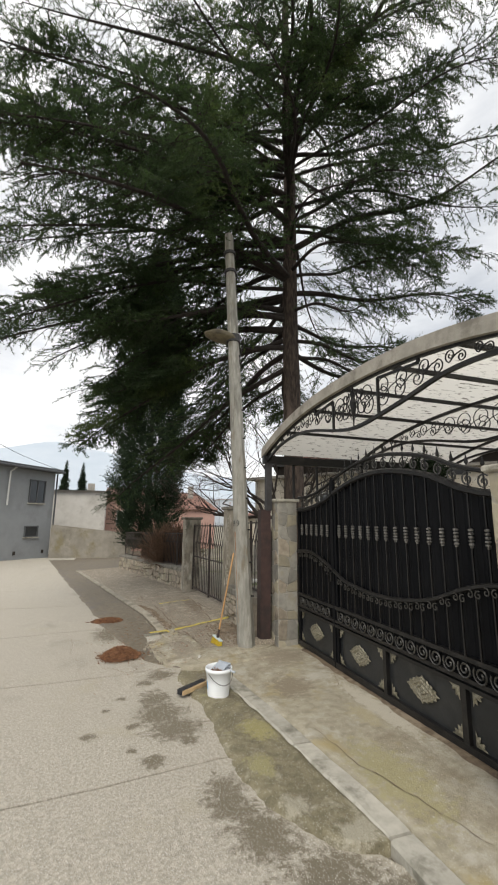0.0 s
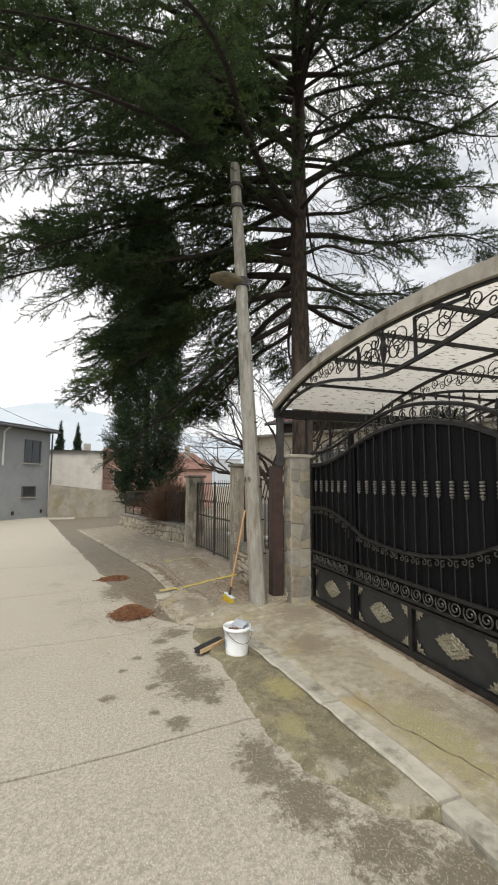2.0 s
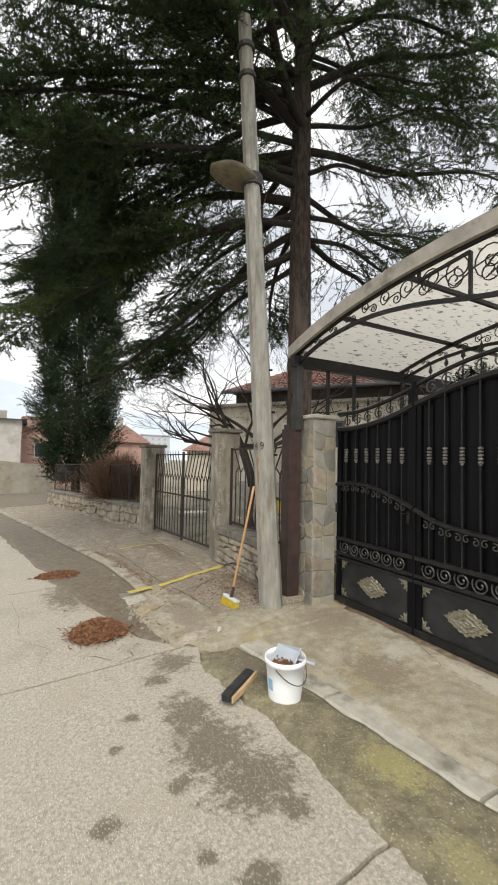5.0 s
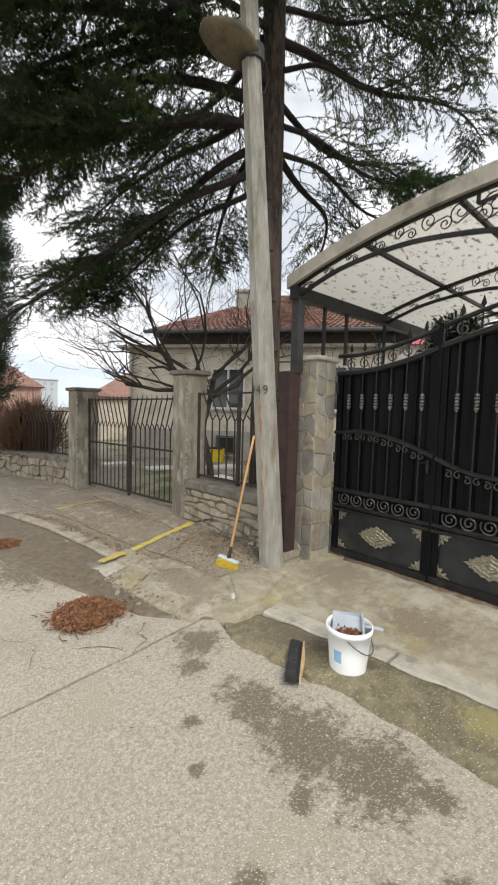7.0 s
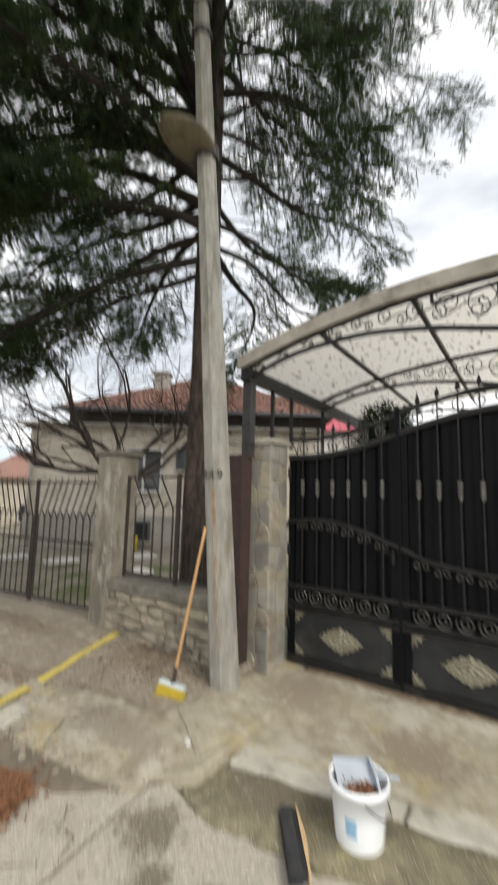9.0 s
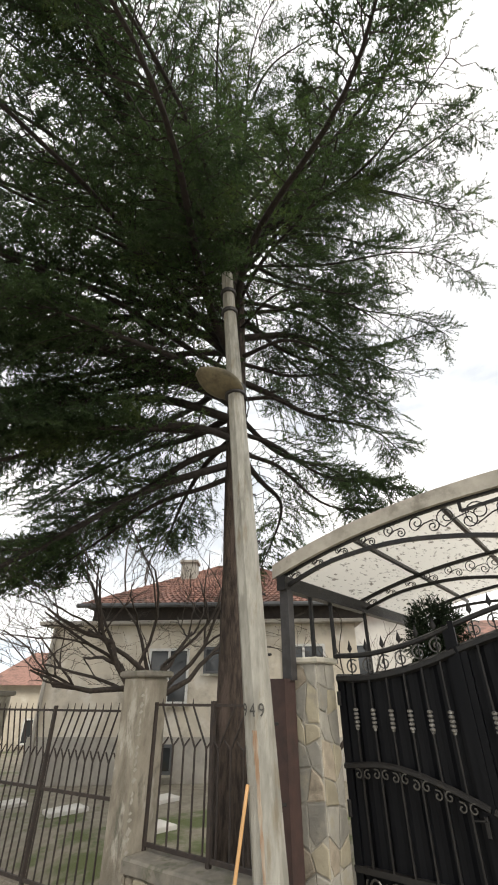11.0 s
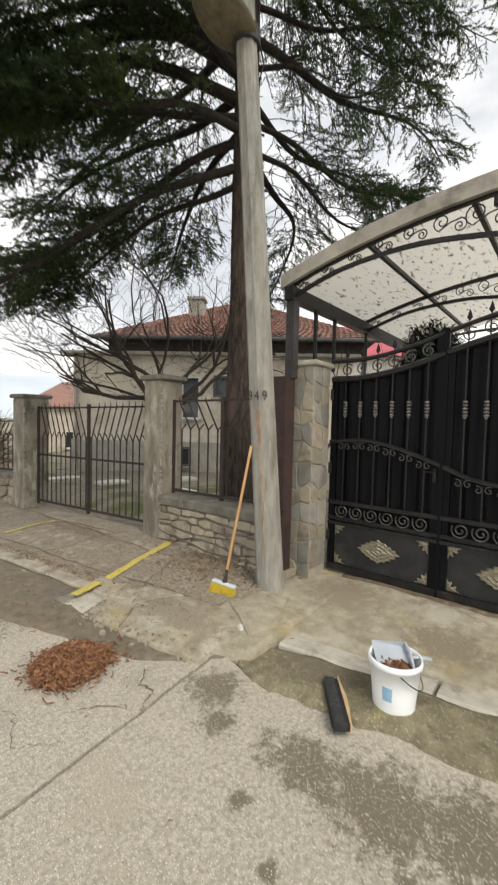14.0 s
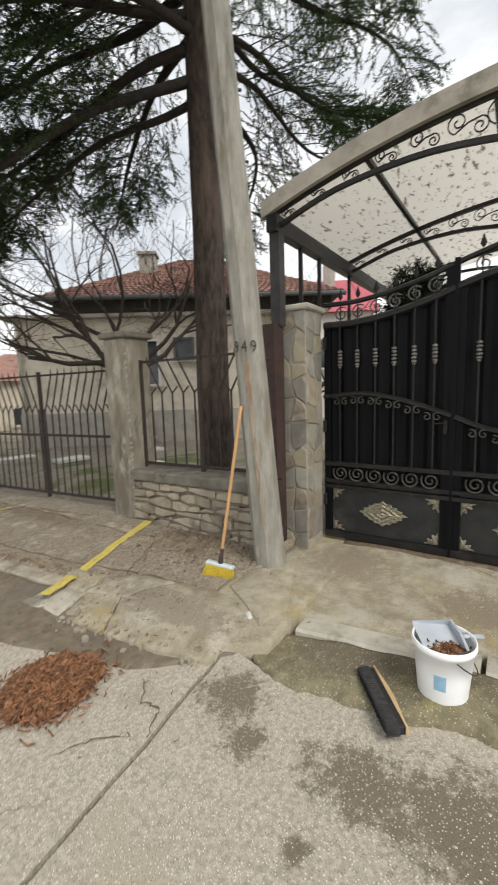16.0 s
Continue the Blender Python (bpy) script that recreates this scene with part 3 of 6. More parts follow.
walk_top = lambda x, y, u, v: ground_z(x, y) + 0.04 + 0.11 * max(0.0, min(1.0, (x - walk_x(y)) / (wall_x(y) - walk_x(y)))) + wob(x, y, 2.5, 0.02) + wob(x, y, 11, 0.006)
single("pavement", sheet(lambda y: walk_x(y) + 0.13, lambda y: wall_x(y) + 0.25, 5.35, 17.6, 16, 110, walk_top), WALK,
       "rough exposed-aggregate pavement with cracks and litter", "pavement", "structure", True)
kerb2 = thing("kerb", (-2, 8, 0), "low worn concrete kerb stones flush with the pavement", "kerb", kind="structure")
yk = 5.45
random.seed(5)
while yk < 17:
    ln = random.uniform(0.7, 0.95)
    vs, fs = [], []
    for i in range(5):
        y = lerp(yk + 0.01, yk + ln - 0.01, i / 4)
        x, z = walk_x(y), ground_z(0, y) + 0.058 + wob(yk, y, 3, 0.012)
        vs += [(x, y, z - 0.12), (x, y, z - 0.012), (x + 0.012, y, z), (x + 0.12, y, z), (x + 0.13, y, z - 0.1)]
    for i in range(4):
        for c in range(4):
            fs.append((i * 5 + c, i * 5 + c + 1, i * 5 + 6 + c, i * 5 + 5 + c)[::-1])
    fs += [(4, 3, 2, 1, 0), (20, 21, 22, 23, 24)]
    part("kerb_stone", Geo().add(vs, fs), KERB_W, kerb2)
    yk += ln
GUTTER_Z = lambda x, y, u, v: ground_z(x, y) + (0.010 if u > 0.08 else -0.03) + 0.02 * u * u + wob(x, y, 4, 0.014) + wob(x, y, 13, 0.005)
single("pavement", sheet(lambda y: strip_x(y) - 0.10 + 0.10 * noise.noise(Vector((y * 2.3, 4, 0))), lambda y: walk_x(max(y, 5.3)) + 0.02, 5.02, 17.6, 12, 90, GUTTER_Z), WET,
       "damp dark gutter asphalt beside the kerb", "gutter", "structure", True)
# cracked concrete patches sloping from the kerb to the gutter
patch_bed = thing("concrete_patch", (-1.5, 5.4, 0.03), "cracked sloping concrete patch slabs round the foot of the pole", "pavement", kind="structure")


def patch_z(x, y):
    return 0.015 + 0.07 * max(0, min(1, (x + 2.0) / 0.6)) + wob(x, y, 3, 0.022) + wob(x, y, 14, 0.006)


def slab_piece(poly, m, lift=0.0, sub=5):
    """A broken slab: its outline roughened, its top uneven."""
    pts = []
    for k in range(len(poly)):
        p, q = Vector((*poly[k], 0)), Vector((*poly[(k + 1) % len(poly)], 0))
        nrm_ = Vector((q.y - p.y, p.x - q.x, 0)).normalized()
        for i in range(sub):
            c = p.lerp(q, i / sub)
            c += nrm_ * 0.012 * noise.noise(c * 9) + nrm_ * 0.007 * noise.noise(c * 24)
            pts.append((c.x, c.y))
    n_ = len(pts)
    cx, cy = sum(p[0] for p in pts) / n_, sum(p[1] for p in pts) / n_
    vs, fs = [], []
    for f_, dz in ((1.0, -0.10), (1.0, -0.005), (0.985, 0.0), (0.6, 0.0), (0.25, 0.0)):
        for x, y in pts:
            xx, yy = lerp(cx, x, f_), lerp(cy, y, f_)
            vs.append((xx, yy, patch_z(xx, yy) + dz + lift))
    vs.append((cx, cy, patch_z(cx, cy) + lift))
    for r in range(4):
        for i in range(n_):
            j = (i + 1) % n_
            fs.append((r * n_ + i, r * n_ + j, r * n_ + n_ + j, r * n_ + n_ + i))
    for i in range(n_):
        fs.append((4 * n_ + i, 4 * n_ + (i + 1) % n_, 5 * n_))
    part("patch_slab", Geo().add(vs, fs), m, patch_bed, "", True)


slab_piece([(-1.50, 4.99), (-1.28, 4.92), (-0.37, 5.29), (-0.74, 5.40), (-1.22, 5.40), (-1.33, 5.22)], APRON, 0.012)
def shrunk(poly, gap=0.003):
    cx, cy = sum(p[0] for p in poly) / len(poly), sum(p[1] for p in poly) / len(poly)
    return [(x + (cx - x) / math.hypot(cx - x, cy - y) * gap, y + (cy - y) / math.hypot(cx - x, cy - y) * gap) for x, y in poly]


slab_piece(shrunk([(-1.86, 5.09), (-1.51, 5.06), (-1.33, 5.27), (-1.30, 5.45), (-1.34, 5.78), (-1.65, 6.01), (-1.97, 5.80), (-1.93, 5.39)]), APRON, 0.0, 7)
slab_piece(shrunk([(-1.97, 5.80), (-1.65, 6.01), (-1.34, 5.78), (-1.41, 6.10), (-1.50, 6.35), (-1.98, 6.23)]), APRON, 0.003, 7)
slab_piece(shrunk([(-1.98, 6.23), (-1.76, 6.29), (-1.75, 6.62), (-2.01, 6.62)]), KERB, 0.006, 6)
slab_piece(shrunk([(-1.76, 6.29), (-1.50, 6.35), (-1.55, 6.69), (-1.75, 6.62)]), APRON, -0.004, 6)
slab_piece(shrunk([(-2.00, 7.01), (-1.66, 6.91), (-1.68, 7.98), (-2.05, 8.28)]), APRON, -0.004, 8)
single("pavement", sheet(lambda y: -1.9, lambda y: -0.3, 5.3, 5.9, 16, 12, lambda x, y, u, v: 0.02 + 0.07 * u + wob(x, y, 6, 0.012)), WET, "damp dark earth showing round the pole and the broom", "ground", "structure", True)

single("pavement", sheet(lambda y: lerp(-1.62, -1.86, (y - 4.86) / 0.5), lambda y: -0.34, 4.86, 5.46, 26, 14, lambda x, y, u, v: patch_z(x, y) - 0.004 + wob(x, y, 20, 0.005)), APRON,
       "stained concrete ramp under the broken patch slabs", "pavement", "structure", True)

# fine cracks in the concrete
def crack(name_lab, pts, w, zf, seed):
    rnd = random.Random(seed)
    vs = []
    path = []
    for (xa, ya), (xb, yb) in zip(pts, pts[1:]):
        for i in range(8):
            path.append((lerp(xa, xb, i / 8) + rnd.uniform(-0.012, 0.012), lerp(ya, yb, i / 8) + rnd.uniform(-0.012, 0.012)))
    for i, (x, y) in enumerate(path):
        xn, yn = path[min(i + 1, len(path) - 1)]
        xp, yp = path[max(i - 1, 0)]
        d = math.hypot(xn - xp, yn - yp) or 1
        nx_, ny_ = -(yn - yp) / d, (xn - xp) / d
        ww = w * rnd.uniform(0.3, 1.0) * (1 - abs(i / len(path) - 0.5))
        for e in (-1, 1):
            vs.append((x + nx_ * ww * e, y + ny_ * ww * e, zf(x + nx_ * ww * e, y + ny_ * ww * e) + 0.004))
    single("crack", Geo().add(vs, [(2 * i, 2 * i + 1, 2 * i + 3, 2 * i + 2) for i in range(len(path) - 1)]), DIRT, name_lab, "crack", "structure")


road_z = lambda x, y: ground_z(x, y) + wob(x, y, 0.8, 0.012) + 0.002
apron_z = lambda x, y: apron_top(x, y, (x - kerb_x(y)) / (0.9 - kerb_x(y)), 0) + 0.002
crack("thin dark crack wandering over the road slab", [(-3.02, 5.81), (-2.78, 5.49), (-2.88, 5.26), (-2.69, 5.09)], 0.003, road_z, 1)
crack("thin dark crack wandering over the road slab", [(-3.61, 7.35), (-3.07, 6.90), (-3.01, 6.41), (-3.02, 5.81)], 0.003, road_z, 2)
crack("crack running across the pavement concrete", [(0.20, 5.20), (-0.02, 4.70), (-0.05, 4.26), (-0.26, 3.73), (-0.28, 3.30)], 0.0035, apron_z, 4)
crack("crack running along the kerb side of the pavement", [(-0.90, 3.03), (-0.84, 2.45), (-0.70, 1.94), (-0.60, 1.49)], 0.005, apron_z, 5)
walk_z = lambda x, y: walk_top(x, y, 0, 0) + 0.002
crack("long crack along the rough pavement", [(-0.77, 6.04), (-0.89, 6.89), (-0.85, 8.01), (-0.85, 9.31), (-0.83, 11.21)], 0.012, walk_z, 6)
crack("short crack over the rough pavement", [(-0.39, 6.60), (-0.82, 6.52), (-1.27, 6.21)], 0.007, walk_z, 7)

crack("crack parting the pavement strips lengthwise", [(-1.30, 5.7), (-1.42, 6.4), (-1.52, 7.2), (-1.60, 8.4), (-1.85, 10.2)], 0.016, walk_z, 8)
crack("crack crossing the rough pavement", [(-0.62, 7.6), (-1.0, 7.75), (-1.4, 7.7), (-1.78, 7.9)], 0.010, walk_z, 9)
crack("crack crossing the rough pavement", [(-0.66, 6.35), (-0.95, 6.42), (-1.25, 6.3), (-1.55, 6.15)], 0.011, walk_z, 10)
crack("crack along the foot of the garden gate", [(-0.72, 7.5), (-0.80, 8.4), (-0.88, 9.4)], 0.012, walk_z, 11)
crack("branching crack in the road slab", [(-2.62, 5.3), (-2.45, 5.2), (-2.36, 5.08)], 0.006, road_z, 12)
crack("branching crack in the road slab", [(-2.10, 5.30), (-2.22, 5.20), (-2.20, 5.10), (-2.36, 5.02)], 0.007, road_z, 13)

# ---- gate ----
def gz(y, z):
    return z - 0.004 * (5.2 - y)


GY0, GYM, GY1 = 5.19, 4.18, 1.36
ARCH = [(5.19, 1.945), (4.93, 1.945), (4.64, 1.985), (4.36, 2.055), (4.12, 2.135), (3.75, 2.235), (3.45, 2.28), (3.20, 2.29), (2.92, 2.265), (2.50, 2.18), (2.19, 2.06), (1.90, 1.99), (1.36, 1.97)]
ARCH_S = sorted(ARCH)


def arch(y):
    return curve_at(ARCH_S, y)


WAVE_S = sorted([(5.19, 1.35), (4.90, 1.375), (4.69, 1.355), (4.44, 1.29), (4.20, 1.205), (3.95, 1.11), (3.64, 1.07), (3.30, 1.05), (3.00, 1.065), (2.55, 1.14), (2.24, 1.26), (1.93, 1.34), (1.36, 1.36)])


def wave(y):
    return curve_at(WAVE_S, y)


def spiral(cy, cz, r, turns, start, x, sy=1, sz=1, n=22, r_in=0.18):
    return [(x, cy + sy * r * lerp(1, r_in, i / n) * math.cos(start + turns * 2 * math.pi * i / n), cz + sz * r * lerp(1, r_in, i / n) * math.sin(start + turns * 2 * math.pi * i / n)) for i in range(n + 1)]


gate = thing("driveway_gate", (0, 3.2, 0.05), "black wrought-iron sheet-backed driveway gate with scrolls and silvered ornaments", "gate")


def gate_frame_path(f, y0, y1, x, n=28):
    return [(x, lerp(y0, y1, i / n), gz(lerp(y0, y1, i / n), f(lerp(y0, y1, i / n)))) for i in range(n + 1)]


def leaf(y0, y1, dividers):
    lf = part("gate_leaf", Geo().bar((0, y0 - 0.03, gz(y0, 0.11)), (0, y0 - 0.03, gz(y0, arch(y0))), 0.06, 0.05), SHEET, gate)
    part("stile", Geo().bar((0, y1 + 0.03, gz(y1, 0.11)), (0, y1 + 0.03, gz(y1, arch(y1) + 0.18)), 0.06, 0.05), SHEET, lf)
    fr = Geo()
    for z, w in ((0.145, 0.06), (0.575, 0.03), (0.625, 0.03), (0.775, 0.035)):
        fr.bar((-0.012, y0, gz(y0, z)), (-0.012, y1, gz(y1, z)), 0.05, w)
    part("rail", fr, IRON, lf)
    part("rail", Geo().tube(gate_frame_path(arch, y0, y1, -0.015), 0.032, 6), IRON, lf, "curved lower top rail")
    part("rail", Geo().tube(gate_frame_path(lambda y: arch(y) + 0.17, y0, y1, -0.015), 0.02, 6), IRON, lf, "curved upper top rail")
    part("rail", Geo().tube(gate_frame_path(wave, y0, y1, -0.03), 0.022, 6), IRON, lf, "wavy middle rail")
    # backing sheet
    n = max(2, round((y0 - y1) / 0.146)) * 4
    vs = []
    for i in range(n + 1):
        y = lerp(y0 - 0.03, y1 + 0.03, i / n)
        xx = (0.004, 0.004, 0.024, 0.024)[i % 4]
        vs += [(xx, y, gz(y, 0.60)), (xx, y, gz(y, arch(y)))]
    part("sheet", Geo().add(vs, [(2 * i, 2 * i + 1, 2 * i + 3, 2 * i + 2) for i in range(n)]), SHEET, lf, "black backing sheet")
    vs = [(0.004, y0, gz(y0, 0.13)), (0.004, y1, gz(y1, 0.13)), (0.004, y1, gz(y1, 0.615)), (0.004, y0, gz(y0, 0.615))]
    part("lower_panel", Geo().add(vs, [(0, 1, 2, 3)]), PANEL, lf, "dusty dark grey lower panel")
    for d in dividers:
        part("divider", Geo().bar((-0.01, d, gz(d, 0.13)), (-0.01, d, gz(d, 0.59)), 0.05, 0.05), IRON, lf)
    return lf


small_leaf = leaf(GY0, GYM + 0.01, [])
big_leaf = leaf(GYM - 0.01, GY1, [3.24, 2.28])
part("closing_strip", Geo().bar((-0.02, GYM, gz(GYM, 0.11)), (-0.02, GYM, gz(GYM, arch(GYM) + 0.20)), 0.04, 0.03), SHEET, big_leaf)

# ---- gate pillars ----
def pillar(x0, x1, y0, y1, top, lab):
    t = thing("gate_pillar", ((x0 + x1) / 2, (y0 + y1) / 2, 0), lab, "pillar")
    core = part("core", Geo().box((x0 + 0.012, y0 + 0.012, -0.12), (x1 - 0.012, y1 - 0.012, top - 0.03)), PALE_MORTAR, t, "pale mortar core")
    part("cap", Geo().box((x0 - 0.02, y0 - 0.02, top - 0.035), (x1 + 0.02, y1 + 0.02, top + 0.012), 0.012), KERB, t, "thin concrete cap slab")
    return t


PILLAR_L = pillar(-0.335, -0.02, 5.205, 5.47, 2.085, "gate pillar clad in grey and ochre crazy stone")
PILLAR_R = pillar(-0.335, -0.04, 1.32, 1.62, 2.12, "gate pillar clad in pale stone with a concrete cap")

# ---- canopy ----
CY0, CY1, CXF, CXB = 5.45, 0.79, -0.45, 3.4
CMID, CHALF = (CY0 + CY1) / 2, (CY0 - CY1) / 2


def canopy_z(y, rise=0.35, base=2.76):
    u = abs(y - CMID) / CHALF
    return base + rise * (1 - u ** 2.3)


CHORD = [(0.79, 2.66), (1.30, 2.80), (1.78, 2.825), (2.25, 2.75), (2.63, 2.70), (2.95, 2.67), (3.20, 2.69), (3.49, 2.745), (3.76, 2.805), (4.02, 2.845), (4.31, 2.87), (4.64, 2.855), (5.00, 2.80), (5.45, 2.65)]


def canopy_low(y):
    return curve_at(CHORD, y)


canopy = thing("gate_canopy", (0.5, 5.4, 2.66), "arched steel canopy with litter-speckled milky roofing over the gate", "canopy")
N = 40
vs = []
for i in range(N + 1):
    y = lerp(CY0 + 0.05, CY1 - 0.05, i / N)
    vs += [(CXF + 0.02, y, canopy_z(y) + 0.05), (CXB, y, canopy_z(y) + 0.05)]
roofing = part("roofing", Geo().add(vs, [(2 * i, 2 * i + 1, 2 * i + 3, 2 * i + 2) for i in range(N)]), SKYLIGHT, canopy, "milky plastic roofing strewn with litter", True)
f = Geo()
vs, fs = [], []
for i in range(N + 1):
    y = lerp(CY0 + 0.06, CY1 - 0.06, i / N)
    z = canopy_z(y)
    vs += [(CXF - 0.03, y, z + 0.0), (CXF - 0.03, y, z + 0.12), (CXF + 0.01, y, z + 0.12), (CXF + 0.01, y, z + 0.0)]
for i in range(N):
    for c in range(4):
        d = (c + 1) % 4
        fs.append((i * 4 + c, i * 4 + d, i * 4 + 4 + d, i * 4 + 4 + c))
part("fascia", f.add(vs, fs), FASCIA, canopy, "pale weathered edge strip")


def rib_path(x, off, y0=CY0, y1=CY1, n=36):
    return [(x, lerp(y0, y1, i / n), canopy_z(lerp(y0, y1, i / n)) + off) for i in range(n + 1)]


for x in (CXF + 0.03, 1.24, 2.9):
    part("rib", Geo().tube(rib_path(x, 0.0), 0.025, 4), IRON, canopy)
    lo = []
    for i in range(37):
        y = lerp(CY0, CY1, i / 36)
        lo.append((x, y, canopy_low(y)))
    part("rib", Geo().tube(lo, 0.022, 4), IRON, canopy)
for y in (4.72, 3.96, 3.2, 2.45, 1.7):
    part("purlin", Geo().bar((CXF + 0.02, y, canopy_z(y) + 0.015), (CXB, y, canopy_z(y) + 0.015), 0.035, 0.035), IRON, canopy)
for y in (CY0 - 0.03, CY1 + 0.03):
    part("side_beam", Geo().bar((CXF - 0.03, y, 2.69), (CXB, y, 2.69), 0.09, 0.12), IRON, canopy)
    part("column", Geo().bar((-0.40, y, 1.93), (-0.40, y, 2.66), 0.085, 0.085), GREYSTEEL, canopy)
    part("column", Geo().bar((-0.445, y + 0.05 if y > 3 else y, -0.05), (-0.445, y + 0.05 if y > 3 else y, 1.94), 0.15, 0.15), RUST, canopy, "brown-red painted steel column")
    for x in (0.02, 0.42, 1.24, 2.9):
        part("strut", Geo().bar((x, y, 2.08 if x < 1 else 0), (x, y, 2.66), 0.03, 0.03), IRON, canopy)

# ---- utility pole ----
PB, PT = Vector((-0.737, 5.337, -0.1)), Vector((-1.02, 5.71, 6.6))
pole = thing("utility_pole", (PB.x, PB.y, 0), "leaning grey concrete utility pole with rust streak and stencilled number", "pole")
pg = Geo()
pts, rads = [], []
for i in range(25):
    s = i / 24
    pts.append(PB.lerp(PT, s))
    rads.append(lerp(0.124, 0.074, s))
part("shaft", pg.tube(pts, rads, 8), POLE_M, pole)


def pole_at(z):
    return PB.lerp(PT, (z - PB.z) / (PT.z - PB.z))

# ---- boundary wall: posts, stone walls, fences ----
def post(x, y, w, top, lab):
    z0 = ground_z(x, y)
    t = thing("gate_post", (x, y, z0), lab, "gate post", "concrete gate posts")
    part("shaft", Geo().box((x - w / 2, y - w / 2, z0 - 0.2), (x + w / 2, y + w / 2, top - 0.06), 0.012), POST_M, t)
    part("cap", Geo().box((x - w / 2 - 0.04, y - w / 2 - 0.04, top - 0.06), (x + w / 2 + 0.04, y + w / 2 + 0.04, top), 0.015), CAP_M, t, "dark overhanging cap slab")
    rr = random.Random(int(y * 10))
    for k in range(26):
        zc = lerp(z0 + 0.12, top - 0.2, (k + rr.random() * 0.8) / 26)
        hgt, wid = rr.uniform(0.02, 0.06), rr.uniform(0.010, 0.028)
        cx, cy = x - w / 2 + 0.006, y - w / 2 + 0.006
        vs = [(cx - 0.009, cy - 0.009, zc - hgt * 0.2), (cx - 0.007, cy + wid, zc), (cx - 0.009, cy - 0.009, zc + hgt), (cx + wid, cy - 0.007, zc + hgt * 0.4), (cx + 0.004, cy + 0.004, zc + hgt * 0.3)]
        part("chip", Geo().add(vs, [(0, 2, 1), (0, 3, 2), (1, 2, 4), (2, 3, 4), (3, 0, 4), (0, 1, 4)]), PALE_MORTAR, t)
    return t


post(-0.41, 7.21, 0.31, 2.04, "tall grey concrete gate post with a slab cap")
post(-0.645, 10.15, 0.38, 1.87, "grey concrete gate post beside the iron garden gate")


# ---- stone cladding, rubble walls, iron fences ----
STONE_CUTS = []


def piece(name, geo, material, parent):
    STONE_CUTS.append((name, geo, material, parent))


def stone_poly(geo, poly, o, u, v, n, depth):
    """One stone: an outline in u, v, raised along n with sloped edges."""
    k = len(poly)
    cx, cy = sum(p[0] for p in poly) / k, sum(p[1] for p in poly) / k
    lo = [o + u * a + v * b - n * 0.004 for a, b in poly]
    mid = [o + u * a + v * b + n * depth * 0.7 for a, b in poly]
    top = [o + u * lerp(a, cx, 0.10) + v * lerp(b, cy, 0.10) + n * depth for a, b in poly]
    fs = []
    for r in range(2):
        for i in range(k):
            j = (i + 1) % k
            fs.append((r * k + i, r * k + j, r * k + k + j, r * k + k + i))
    fs.append(tuple(range(2 * k, 3 * k)))
    return geo.add(lo + mid + top, fs)


def crazy_face(parent, o, u, v, n, wd, ht, nu, nv, mats, depth, seed, joint=0.006):
    """Irregular stones filling a face, from a jittered grid with cut corners."""
    rnd = random.Random(seed)
    gx = [[(i / nu + (rnd.uniform(-0.28, 0.28) / nu if 0 < i < nu else 0)) * wd for i in range(nu + 1)] for _ in range(nv + 1)]
    gy = [[(j / nv + (rnd.uniform(-0.33, 0.33) / nv if 0 < j < nv else 0)) * ht for i in range(nu + 1)] for j in range(nv + 1)]
    for j in range(nv):
        for i in range(nu):
            q = [(gx[j][i], gy[j][i]), (gx[j][i + 1], gy[j][i + 1]), (gx[j + 1][i + 1], gy[j + 1][i + 1]), (gx[j + 1][i], gy[j + 1][i])]
            cx, cy = sum(p[0] for p in q) / 4, sum(p[1] for p in q) / 4
            out = []
            for a, b in q:
                d = math.hypot(cx - a, cy - b)
                out.append((a + (cx - a) / d * joint * 1.6, b + (cy - b) / d * joint * 1.6))
            k = rnd.randrange(4)
            p0, p1, p2 = out[k - 1], out[k], out[(k + 1) % 4]
            if rnd.random() < 0.7:
                out[k:k + 1] = [(lerp(p1[0], p0[0], 0.3), lerp(p1[1], p0[1], 0.3)), (lerp(p1[0], p2[0], 0.3), lerp(p1[1], p2[1], 0.3))]
            piece("stone", stone_poly(Geo(), out, o, u, v, n, depth * rnd.uniform(0.7, 1.2)), rnd.choice(mats), parent)


